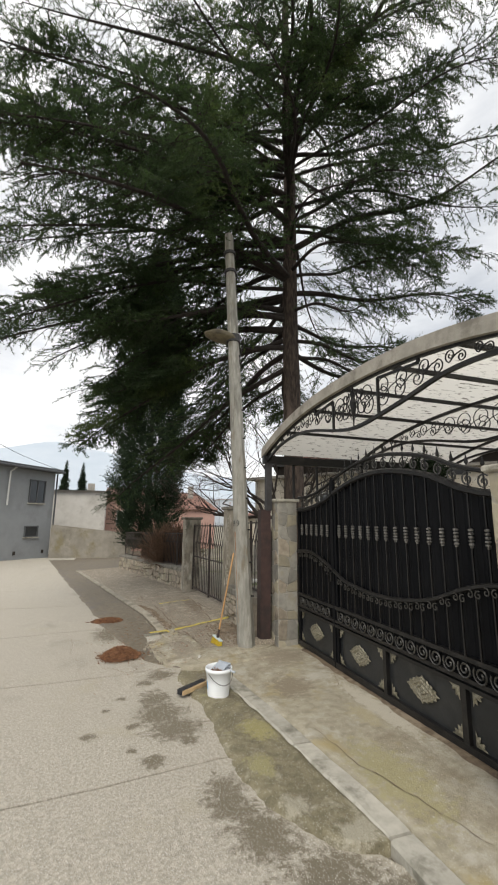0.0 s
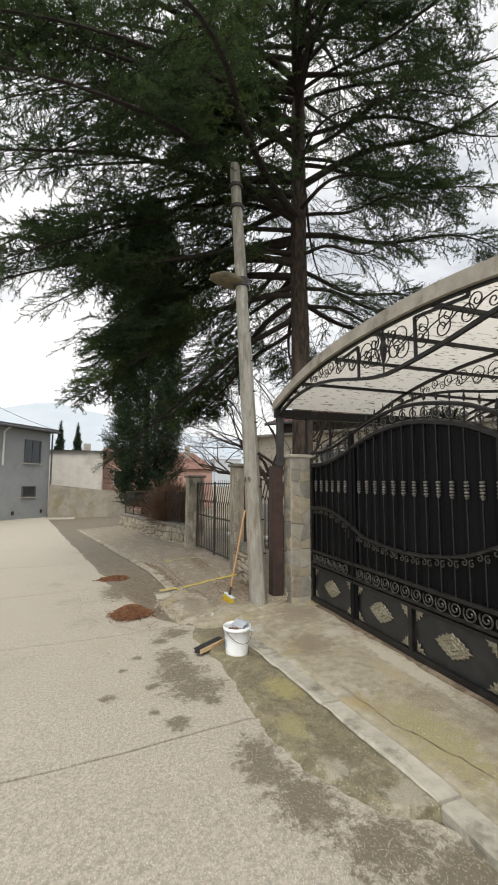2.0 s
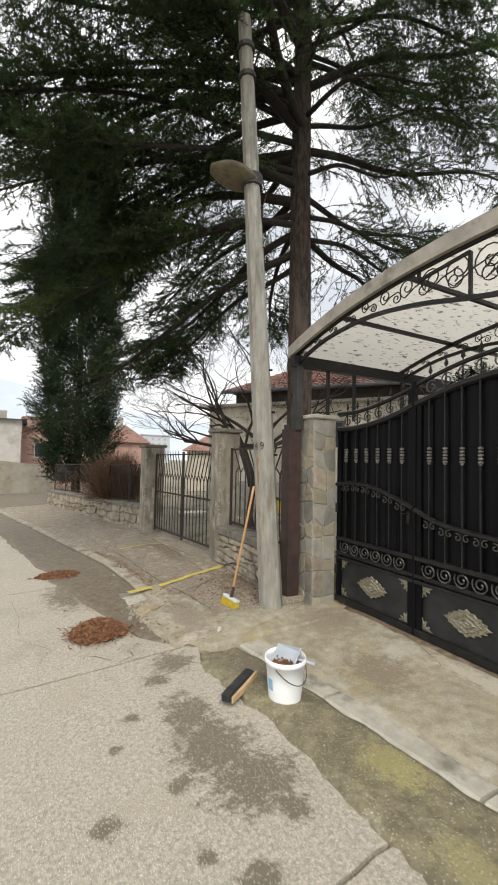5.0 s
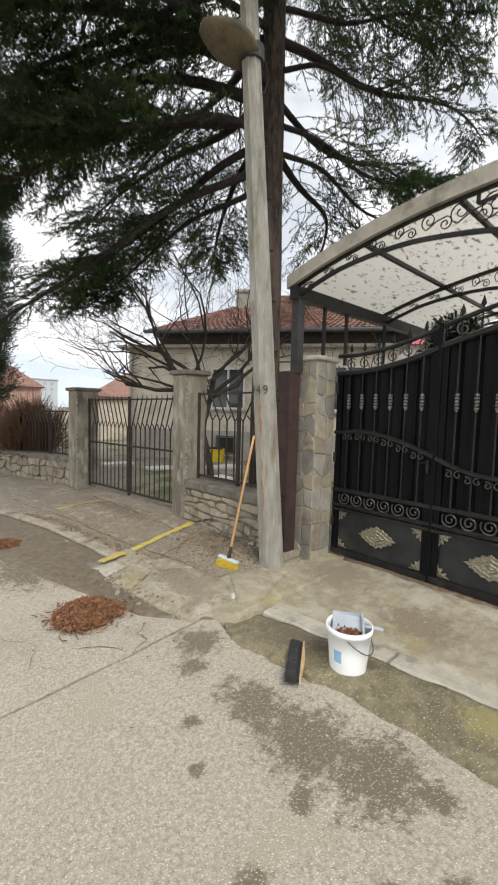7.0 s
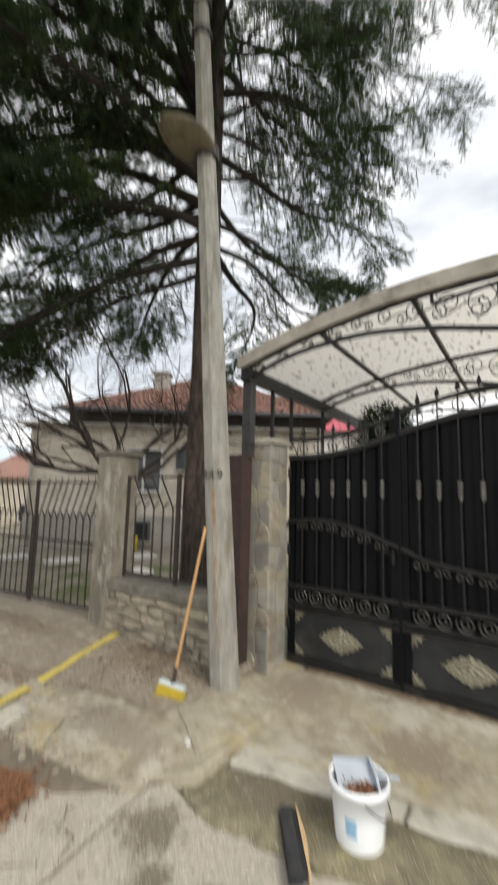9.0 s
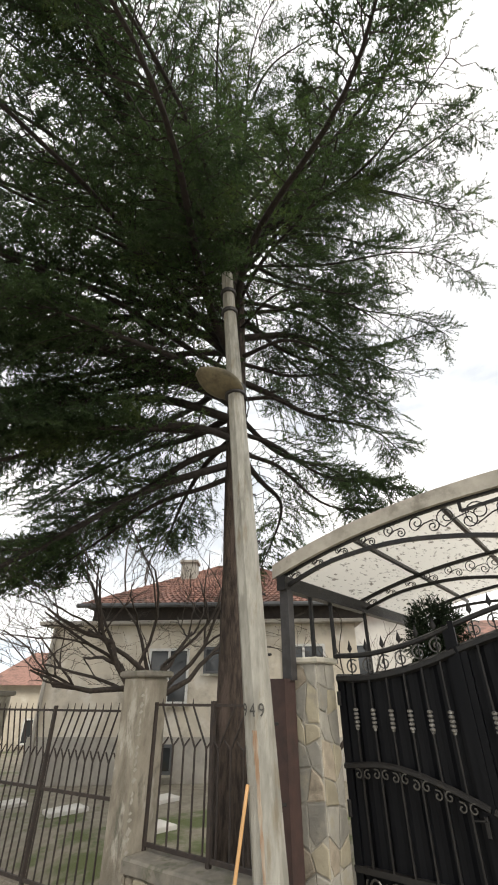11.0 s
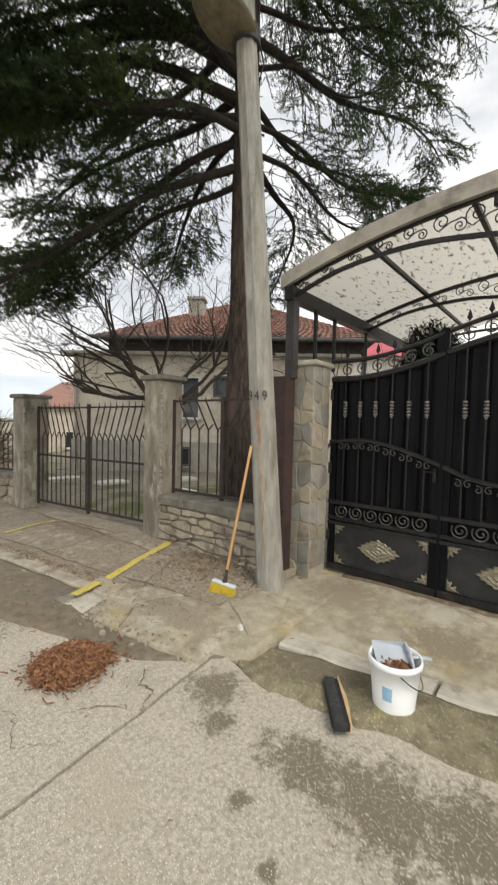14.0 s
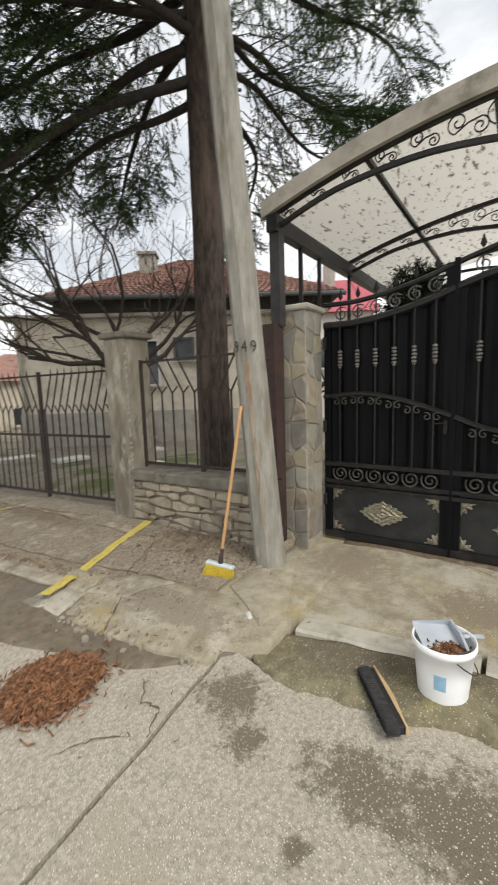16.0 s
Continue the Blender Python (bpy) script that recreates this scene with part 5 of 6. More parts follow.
vs, fs = [], []
ZN, KN = 70, 22
for i in range(ZN + 1):
    z = lerp(-0.1, TH, i / ZN)
    c0, r0 = trunk_at(z), trunk_r(z)
    for k in range(KN):
        a_ = 2 * math.pi * k / KN
        rr = r0 * (1 + 0.07 * noise.noise(V((math.cos(a_) * 2.2, math.sin(a_) * 2.2, z * 0.7))) + 0.045 * math.sin(a_ * 7 + 2 * noise.noise(V((z, 0, 0)))))
        vs.append((c0.x + rr * math.cos(a_), c0.y + rr * math.sin(a_), z))
for i in range(ZN):
    for k in range(KN):
        fs.append((i * KN + k, i * KN + (k + 1) % KN, (i + 1) * KN + (k + 1) % KN, (i + 1) * KN + k))
part("trunk", Geo().add(vs, fs), BARK, cedar, "furrowed red-brown trunk", True)

# azimuth in degrees, height, length, rise at the start, droop at the end
MAIN_BOUGHS = [(140, 4.9, 4.4, -0.50, 0.45), (142, 5.65, 4.9, 0.14, 1.1), (150, 7.1, 4.8, -0.36, 0.5), (146, 7.65, 5.0, 0.10, 1.0), (160, 6.1, 5.2, 0.08, 1.0), (166, 8.6, 5.4, 0.26, 0.8),
               (120, 5.2, 4.0, -0.32, 0.6), (170, 5.3, 3.4, -0.20, 0.5), (104, 5.8, 3.8, -0.12, 0.7), (186, 5.9, 3.8, -0.06, 0.7), (132, 6.4, 4.8, -0.10, 0.8), (178, 6.6, 5.4, -0.05, 0.9), (152, 5.5, 4.6, -0.32, 0.5), (114, 4.7, 3.4, -0.34, 0.4),
               (-46, 5.45, 2.5, -0.38, 0.3), (-34, 5.1, 2.4, -0.26, 0.4), (-30, 7.5, 4.6, 0.50, 0.7), (-22, 6.5, 3.7, -0.02, 0.4), (-20, 10.0, 3.8, 0.06, 0.6), (-24, 10.75, 3.6, 0.42, 0.5), (-62, 6.1, 1.9, -0.16, 0.5), (-8, 5.8, 2.8, -0.24, 0.4),
               (20, 5.2, 3.2, -0.2, 0.5), (70, 5.4, 3.4, -0.15, 0.6), (205, 6.8, 5.2, 0.10, 0.9), (180, 7.7, 5.6, 0.04, 0.9), (190, 7.0, 5.4, 0.06, 0.9),
               (-72, 7.0, 2.4, 0.05, 0.5), (-40, 6.9, 2.7, -0.04, 0.5), (-92, 7.7, 2.6, 0.12, 0.6), (-52, 8.2, 3.1, 0.16, 0.7), (-15, 8.0, 3.2, 0.0, 0.6)]
CEDAR_BOUGHS = []
CEDAR_BOUGHS += [(-150, 7.6, 5.3, 0.10, 1.3), (-155, 8.9, 5.4, 0.10, 1.3), (178, 6.4, 5.3, 0.05, 1.2), (195, 8.3, 5.5, 0.10, 1.2), (160, 7.3, 5.2, 0.06, 1.2),
                 (-50, 9.0, 4.4, 0.15, 1.2), (-30, 8.8, 4.6, 0.15, 1.2), (-5, 7.6, 4.2, 0.12, 1.2), (-70, 9.8, 4.4, 0.15, 1.2)]
for k in range(6):
    CEDAR_BOUGHS.append((138 + (k * 37) % 82, 6.0 + k * 0.8, 5.6, 0.02 + 0.004 * k, 1.15))
CEDAR_BOUGHS += [(164, 9.0, 5.6, 0.08, 1.0), (178, 9.7, 5.6, 0.08, 1.0), (192, 11.0, 5.2, 0.12, 0.9),
                 (-100, 8.6, 4.4, 0.10, 1.0), (-85, 9.4, 4.4, 0.10, 1.0), (-66, 10.2, 4.2, 0.10, 1.0), (-112, 7.9, 3.8, 0.12, 0.9)]
CEDAR_BOUGHS += [(248, 8.6, 4.6, 0.08, 1.0), (178, 8.8, 5.2, 0.06, 1.1)]
az = 40
for k in range(36):
    az = (az + 137.5) % 360
    zz = 5.5 + k * 0.28
    if 238 < az < 320 and zz < 8:
        continue
    if (az > 290 or az < 60) and zz < 7.4:
        continue
    CEDAR_BOUGHS.append((az, zz, (4.2 if az > 270 or az < 40 else 5.0) * (1 - max(0, zz - 8.5) / 12) ** 0.8, 0.10 + 0.008 * k, 1.15))
wood0, wood1, woodr, tw0, tw1 = [], [], [], [], []
lr = random.Random(31)
for az, z0, L, rise, droop in MAIN_BOUGHS + [(b[0] - 5, b[1] * 1.045 + 0.2, b[2] * 1.05, b[3], b[4]) for b in CEDAR_BOUGHS]:
    a_ = radians(az)
    main = L < 5.3 and z0 < 7.7 or rise > 0.4
    d = V((math.cos(a_), math.sin(a_), 0))
    s_ = V((-d.y, d.x, 0))
    p = trunk_at(z0)
    N_ = 16
    pts = []
    ph = lr.uniform(0, 6)
    wv = lr.uniform(0.2, 0.7)
    for i in range(N_ + 1):
        t_ = i / N_
        pts.append(p + d * (L * t_) + Z * (L * (rise * t_ - droop * 0.28 * t_ ** 2.2)) + s_ * (wv * math.sin(4.5 * t_ + ph) * t_) + Z * 0.10 * math.sin(8 * t_ + ph) * min(1.0, t_ * 3))
    r0 = 0.016 + (lr.uniform(0.010, 0.0145) if main else lr.choice((0.005, 0.007, 0.010))) * L
    part("limb", Geo().tube(pts, [r0 * (1 - 0.88 * (i / N_)) for i in range(N_ + 1)], 6), LIMB, cedar, "", True)
    nb = int(L * (12 if z0 < 7 else 8))
    for k in range(nb):
        t_ = lerp(0.14, 1.0, (k + lr.random()) / nb)
        i = min(N_ - 1, int(t_ * N_))
        q = pts[i].lerp(pts[i + 1], t_ * N_ - i)
        sd = 1 if k % 2 else -1
        bl = lerp(1.35, 0.5, t_) * lr.uniform(0.5, 1.25) * (0.75 + 0.05 * L)
        bd = (d * lr.uniform(0.4, 1.0) + s_ * sd * lr.uniform(0.4, 1.2) + Z * lr.uniform(-0.45, 0.15)).normalized()
        sub = [q]
        m = 5
        cu = lr.uniform(0.10, 0.36)
        for j in range(1, m + 1):
            u_ = j / m
            sub.append(q + bd * bl * u_ - Z * (cu * bl * u_ * u_) + V((lr.uniform(-.04, .04), lr.uniform(-.04, .04), lr.uniform(-.02, .02))))
        for j in range(m):
            wood0.append(sub[j]); wood1.append(sub[j + 1]); woodr.append(0.008 * (1 - 0.7 * j / m) + 0.002)
        outer = 1.0 if not (100 < az < 205 and z0 < 6.8) else (1.0 if t_ < 0.4 else 1.7)
        dens = outer if outer > 1 else 0.3 if t_ < 0.4 and z0 < 8 else 1.15
        dens *= max(0.06, 1.0 + 3.6 * noise.noise(q * 0.95))
        nt_ = int(bl * 17 * dens) + 2
        for j in range(nt_):
            u_ = lerp(0.08, 1.0, (j + lr.random()) / nt_)
            ii = min(m - 1, int(u_ * m))
            b0 = sub[ii].lerp(sub[ii + 1], u_ * m - ii)
            tl = lr.uniform(0.12, 0.36) * (1.1 - 0.4 * u_)
            td = (bd * lr.uniform(0.3, 1.0) + bd.cross(Z) * lr.choice((-1, 1)) * lr.uniform(0.3, 1.0) + Z * lr.uniform(-0.75, 0.30)).normalized()
            tw0.append(b0); tw1.append(b0 + td * tl)
        tw0.append(sub[-2]); tw1.append(sub[-1] + bd * 0.1 - Z * 0.08)
w0, w1_, wr = np.array([tuple(v_) for v_ in wood0]), np.array([tuple(v_) for v_ in wood1]), np.array(woodr)[:, None]
t0, t1 = np.array([tuple(v_) for v_ in tw0]), np.array([tuple(v_) for v_ in tw1])
tw_co = np.concatenate([sticks(w0, w1_, wr), sticks(t0[::2], t1[::2], np.full((len(t0[::2]), 1), 0.003))])
ob = new("twig_wood", tri_mesh("twig_wood", tw_co, LIMB))
ob.parent, ob.matrix_parent_inverse = cedar, Matrix.Translation(-TR)
tagged(ob, kind="stuff")
nd = np.concatenate([needles_on(t0, t1, 125, 0.046, 0.0056), needles_on(w0[3::5], w1_[3::5], 90, 0.046, 0.0056), needles_on(w0[4::5], w1_[4::5], 120, 0.046, 0.0056)])
ob = new("foliage", tri_mesh("foliage", nd, NEEDLE))
ob.parent, ob.matrix_parent_inverse = cedar, Matrix.Translation(-TR)
tagged(ob, "dark green needles in drooping sprays", kind="stuff")

# cypress
CB = V((-0.82, 21.3, ground_z(-1, 21.3)))
cyp = thing("cypress_tree", CB, "dark columnar cypress behind the garden wall", "tree")
part("trunk", Geo().tube([CB - Z * 0.2, CB + Z * 2.0, CB + Z * 15], [0.22, 0.16, 0.03], 8), LIMB, cyp)
n = 52000
hh = rng.random(n) ** 0.9
ang = rng.random(n) * 2 * math.pi
prof = np.interp(hh, [0, 0.06, 0.2, 0.5, 0.75, 0.92, 1.0], [0.6, 1.05, 1.3, 1.35, 1.1, 0.7, 0.1])
lump = 1 + 0.22 * np.sin(ang * 5 + hh * 27) + 0.18 * np.sin(ang * 3 - hh * 43 + 1) + 0.12 * np.sin(ang * 9 + hh * 80)
rad = 1.15 * prof * lump * np.sqrt(rng.uniform(0.25, 1.0, n))
p0 = np.stack([CB.x + rad * np.cos(ang), CB.y + rad * np.sin(ang), CB.z + 0.7 + hh * 16.0], 1)
out_ = np.stack([np.cos(ang), np.sin(ang), rng.uniform(0.1, 1.5, n)], 1) + rng.normal(size=(n, 3)) * 0.35
p1 = p0 + unit(out_) * rng.uniform(0.12, 0.50, (n, 1))
co = needles_on(p0, p1, 46, 0.075, 0.012, 0.7)
ob = new("crown", tri_mesh("crown", co, CYPRESS))
ob.parent, ob.matrix_parent_inverse = cyp, Matrix.Translation(-CB)
tagged(ob, "dense dark green crown with ragged outline", kind="stuff")


def bare_tree(at, lab, seed, start, depth, spread, lift, first, rmin=0.004):
    """A leafless tree: limbs fork again and again, crooked."""
    rr = random.Random(seed)
    t = thing("bare_tree", at, lab, "tree")
    big, s0, s1, sr = [], [], [], []
    def grow(p, d, ln, r, lev):
        pts, rad_ = [p], [r]
        nseg = 5
        for i in range(nseg):
            d = (d + V((rr.uniform(-1, 1), rr.uniform(-1, 1), rr.uniform(-0.7, 0.8))) * 0.30 + Z * lift).normalized()
            p = p + d * ln / nseg
            pts.append(p)
            rad_.append(max(rmin, r * (1 - 0.45 * (i + 1) / nseg)))
        if lev >= 3:
            for i in range(nseg):
                s0.append(tuple(pts[i])); s1.append(tuple(pts[i + 1])); sr.append(rad_[i])
        else:
            big.append(Geo().tube(pts, rad_, 6))
        if lev < depth:
            for k in range(rr.choice((2, 3)) if lev else 4):
                i = rr.randint(4, nseg) if lev == 0 else rr.randint(2, nseg)
                dd = (d + V((rr.uniform(-1, 1), rr.uniform(-1, 1), rr.uniform(-0.5, 0.7))) * spread).normalized()
                grow(pts[i], dd, ln * rr.uniform(0.55, 0.85), rad_[i] * rr.uniform(0.55, 0.8), lev + 1)
    for b0, d0, l0, r0 in first:
        grow(V(b0), V(d0).normalized(), l0, r0, 0)
    for g_ in big:
        part("limb", g_, BARE, t, "", True)
    if s0:
        ob = new("twig_wood", tri_mesh("twig_wood", sticks(np.array(s0), np.array(s1), np.array(sr)[:, None]), BARE))
        ob.parent, ob.matrix_parent_inverse = t, Matrix.Translation(-V(at))
        tagged(ob, kind="stuff")


BT = (1.12, 8.92, 0.1)
bare_tree(BT, "leafless gnarled fruit tree behind the garden gate", 14, 0, 5, 1.15, 0.0,
          [((1.07, 8.92, 0.07), (0.05, 0.0, 1), 2.2, 0.085), ((1.22, 8.82, 0.07), (0.12, -0.05, 1), 2.3, 0.075), ((1.02, 8.97, 1.07), (-0.25, 0.1, 1), 1.6, 0.06), ((1.12, 8.97, 1.87), (-0.9, 0.6, 0.35), 1.5, 0.045), ((1.17, 8.82, 1.77), (0.7, -0.7, 0.45), 1.3, 0.045), ((1.12, 8.92, 2.02), (-0.5, 0.9, 0.8), 1.3, 0.04), ((1.17, 8.82, 2.07), (0.9, 0.1, 0.6), 1.3, 0.04)])
bare_tree((7.45, 16.7, -0.2), "tall thin leafless tree beyond the house", 5, 0, 4, 0.6, 0.10, [((7.45, 16.7, -0.2), (0, 0, 1), 5.2, 0.09)], 0.008)
bare_tree((3.54, 7.55, 0.1), "leafless shrub beside the driveway", 9, 0, 4, 0.8, 0.05, [((3.54, 7.55, 0.1), (0, 0, 1), 1.7, 0.05)], 0.004)

# evergreen shrub inside the gate
EV = V((2.0, 4.86, 0.05))
shrub = thing("evergreen_shrub", EV, "dark evergreen shrub showing over the driveway gate", "shrub")
part("trunk", Geo().tube([EV - Z * 0.1, EV + V((0.05, 0.02, 1.4)), EV + Z * 2.55], [0.05, 0.04, 0.015], 7), LIMB, shrub)
n = 1500
q = unit(rng.normal(size=(n, 3))) * rng.random((n, 1)) ** 0.5 * np.array([0.30, 0.34, 0.42])
p0 = np.array([EV.x, EV.y, EV.z + 2.32]) + q
p1 = p0 + unit(q + rng.normal(size=(n, 3)) * 0.15) * rng.uniform(0.06, 0.16, (n, 1))
ob = new("crown", tri_mesh("crown", needles_on(p0, p1, 110, 0.05, 0.006, 0.8), CYPRESS))
ob.parent, ob.matrix_parent_inverse = shrub, Matrix.Translation(-EV)
tagged(ob, kind="stuff")

# dry bush behind the long wall
BU = V((-0.72, 13.1, ground_z(-1, 13.1) + 0.15))
bush = thing("dry_bush", BU, "leafless reddish-brown bush behind the wall", "bush")
n = 5200
th, ph = rng.random(n) * 2 * math.pi, np.abs(rng.normal(0, 0.42, n))
d = np.stack([np.sin(ph) * np.cos(th), np.sin(ph) * np.sin(th), np.cos(ph)], 1)
o = np.array([BU.x, BU.y, BU.z + 0.1]) + d * rng.uniform(0.1, 1.0, (n, 1)) + rng.normal(size=(n, 3)) * 0.10
e = o + unit(d + rng.normal(size=(n, 3)) * 0.3) * rng.uniform(0.3, 0.75, (n, 1)) * np.array([1.1, 1.3, 0.95])
ob = new("twig_wood", tri_mesh("twig_wood", sticks(o, e, np.full((n, 1), 0.006)), TWIG_M))
ob.parent, ob.matrix_parent_inverse = bush, Matrix.Translation(-BU)
tagged(ob, kind="stuff")

# ---- houses ----
def house_frame(o, ang):
    """Local axes of a house: along its front wall, and inward."""
    return Matrix.Translation(o) @ Matrix.Rotation(radians(ang), 4, 'Z')


def tiles_on(geo, m, a, b, c, d, nrow, ncol):
    """Overlapping clay tiles between eave a-b and ridge d-c (local points)."""
    a, b, c, d = map(V, (a, b, c, d))
    for r in range(nrow):
        p0, p1 = a.lerp(d, r / nrow), b.lerp(c, r / nrow)
        q0, q1 = a.lerp(d, (r + 1.12) / nrow), b.lerp(c, (r + 1.12) / nrow)
        nrm_ = (b - a).cross(d - a).normalized()
        for k in range(ncol):
            s0, s1 = k / ncol, (k + 0.94) / ncol
            w = [p0.lerp(p1, s0), p0.lerp(p1, s1), q0.lerp(q1, s1), q0.lerp(q1, s0)]
            mid0, mid1 = (w[0] + w[1]) / 2 + nrm_ * 0.075, (w[2] + w[3]) / 2 + nrm_ * 0.035
            up = [w[0] + nrm_ * 0.035, mid0, w[1] + nrm_ * 0.035, w[2], mid1, w[3]]
            geo.add([m @ v_ for v_ in up + [w[0], w[1]]], [(0, 1, 4, 5), (1, 2, 3, 4), (6, 7, 2, 1), (6, 1, 0)])


def window_on(parent, m, x0, x1, z0, z1, y=0.0, mull=1, frame_mat=None, deep=0.10):
    """A framed window set in the wall plane y (local), sill included."""
    fm = frame_mat or PVC
    win = part("window", Geo().box((x0, y - 0.012, z0), (x1, y + 0.03, z1)).moved(m), GLASS_D, parent, "dark window pane")
    f_ = Geo()
    t_ = 0.06
    for lo, hi in (((x0 - t_, y - 0.06, z0 - t_), (x1 + t_, y + 0.04, z0)), ((x0 - t_, y - 0.06, z1), (x1 + t_, y + 0.04, z1 + t_)), ((x0 - t_, y - 0.06, z0), (x0, y + 0.04, z1)), ((x1, y - 0.06, z0), (x1 + t_, y + 0.04, z1))):
        f_.box(lo, hi)
    for k in range(mull):
        xm = lerp(x0, x1, (k + 1) / (mull + 1))
        f_.box((xm - 0.03, y - 0.045, z0), (xm + 0.03, y + 0.03, z1))
    part("window_frame", f_.moved(m), fm, win)
    part("sill", Geo().box((x0 - 0.12, y - 0.10, z0 - t_ - 0.05), (x1 + 0.12, y + 0.02, z0 - t_ - 0.004)).moved(m), KERB, win)
    return win


HM = house_frame((2.99, 14.96, 0.35), -54.7)
hz0 = -0.6
house = thing("old_house", (5.0, 13.6, -0.2), "old cream-rendered single-storey house with a red clay tiled roof", "house")
HL, HD, HT = 7.9, 7.0, 3.05
part("wall", Geo().box((-0.32, 0, hz0), (HL, HD, HT)).moved(HM), RENDER_W, house, "aged cream rendered walls")
part("plinth", Geo().box((-0.37, -0.06, hz0 - 0.2), (HL + 0.05, HD, 0.55)).moved(HM), PLINTH, house, "grey rendered plinth")
part("cornice", Geo().box((-0.60, -0.28, HT), (HL + 0.2, HD + 0.2, HT + 0.10), 0.02).moved(HM), PLINTH, house, "thin projecting cornice slab")
part("eave", Geo().box((0.80, -0.15, HT + 0.10), (HL + 0.3, HD + 0.1, HT + 0.48)).moved(HM), DARKWOOD, house, "dark boarded eave under the roof")
rz, rt = HT + 0.48, HT + 2.45
e0, e1, e2, e3 = (0.50, -0.45, rz), (HL + 0.6, -0.45, rz), (HL + 0.6, HD + 0.4, rz), (0.50, HD + 0.4, rz)
r0_, r1_ = (3.9, HD / 2, rt), (HL - 3.0, HD / 2, rt)
deck = Geo().add([HM @ V(v_) for v_ in (e0, e1, e2, e3, r0_, r1_)], [(0, 1, 5, 4), (1, 2, 5), (2, 3, 4, 5), (3, 0, 4), (3, 2, 1, 0)])
roof = part("roof", deck, DARKWOOD, house, "roof deck")
tg = Geo()
tiles_on(tg, HM, e0, e1, r1_, r0_, 22, 46)
tiles_on(tg, HM, e3, e0, r0_, r0_, 22, 34)
part("roof_tiles", tg, TILE, roof, "weathered red clay tiles", kind="stuff")
part("gutter", Geo().tube([HM @ V((0.45, -0.52, rz - 0.03)), HM @ V((HL + 0.6, -0.52, rz - 0.05))], 0.06, 8), GREYDARK, house)
part("chimney", Geo().box((2.75, 1.7, rz + 0.3), (3.25, 2.2, rt - 0.30)).box((2.70, 1.65, rt - 0.30), (3.30, 2.25, rt - 0.22)).moved(HM), PLINTH, house, "grey rendered chimney stack")
window_on(house, HM, 2.5, 3.45, 1.28, 2.42, 0, 1)
window_on(house, HM, 3.95, 4.4, 1.95, 2.45, 0, 0, GREYDARK)
window_on(house, HM, 6.0, 7.0, 1.3, 2.5, 0, 1)
window_on(house, HM, 2.7, 3.2, -0.1, 0.35, -0.06, 0, GREYDARK)
part("meter_box", Geo().box((4.9, -0.2, 0.3), (5.2, -0.062, 0.95), 0.01).moved(HM), GREYDARK, house, "dark grey meter box")
part("pipe", Geo().tube([HM @ V((-0.20, -0.1, -0.4)), HM @ V((-0.20, -0.1, 3.0))], 0.045, 8), PLINTH, house, "downpipe")
cr = HM @ V((2.75, -0.55, 0))
cz = ground_z(cr.x, cr.y) + 0.14
crate = thing("plastic_crate", (cr.x, cr.y, cz), "yellow plastic crate against the house plinth", "crate")
CM = house_frame((cr.x, cr.y, cz), -54.7)
part("body", Geo().box((-0.25, -0.16, -0.05), (0.25, -0.13, 0.34)).box((-0.25, 0.13, -0.05), (0.25, 0.16, 0.34)).box((-0.25, -0.13, -0.05), (-0.22, 0.13, 0.34)).box((0.22, -0.13, -0.05), (0.25, 0.13, 0.34)).box((-0.22, -0.13, -0.05), (0.22, 0.13, 0.0)).moved(CM),
     mat("yellow_crate_plastic", (0.75, 0.55, 0.02), (0.62, 0.45, 0.02), 10, 0.45), crate)
part("rim", Geo().box((-0.27, -0.18, 0.34), (0.27, -0.12, 0.37)).box((-0.27, 0.12, 0.34), (0.27, 0.18, 0.37)).moved(CM), DARKWOOD, crate, "dark rim")
for k, (sx, sy, sw) in enumerate(((1.68, 9.36, 0.5), (2.79, 10.85, 0.9), (1.47, 11.6, 0.7), (1.02, 13.06, 0.8))):
    z = ground_z(sx, sy) + 0.10
    single("paving_slab", Geo().prism([(sx, sy), (sx + sw, sy - 0.1), (sx + sw * 1.1, sy + 0.35), (sx + 0.1, sy + 0.4)], z, z + 0.06, 0.012), WHITEWALL, "pale paving slab in the garden grass", "slab")

# grey two-storey house down the street
GM = house_frame((-5.91, 27.41, -0.46), 231.3)
gh = thing("grey_house", (-5.91, 27.41, -0.46), "two-storey grey-blue rendered house with small windows", "house")
part("wall", Geo().box((0, 0.0, -0.5), (9, 7.5, 5.05)).moved(GM @ Matrix.Scale(-1, 4, (0, 1, 0))), GREYHOUSE, gh, "grey-blue rendered walls")
GM2 = GM @ Matrix.Scale(-1, 4, (0, 1, 0))
part("roof", Geo().box((-0.25, -0.35, 5.05), (9.3, 7.8, 5.22)).box((-0.25, -0.35, 5.22), (9.3, 7.8, 5.27)).moved(GM2), GREYDARK, gh, "dark flat roof edge")
part("gutter", Geo().tube([GM2 @ V((-0.3, -0.42, 5.1)), GM2 @ V((9.3, -0.42, 5.1))], 0.07, 8), GREYDARK, gh)
part("downpipe", Geo().tube([GM2 @ V((-0.06, -0.1, 0)), GM2 @ V((-0.06, -0.1, 5.0))], 0.05, 8), GREYDARK, gh)
part("downpipe", Geo().tube([GM2 @ V((3.2, -0.1, 3.0)), GM2 @ V((3.2, -0.1, 4.8)), GM2 @ V((3.1, -0.4, 5.05))], 0.05, 8), PVC, gh)
window_on(gh, GM2, 0.75, 1.75, 3.25, 4.45, 0, 1, GREYDARK)
window_on(gh, GM2, 1.0, 1.8, 1.35, 1.85, 0, 0, GREYDARK)
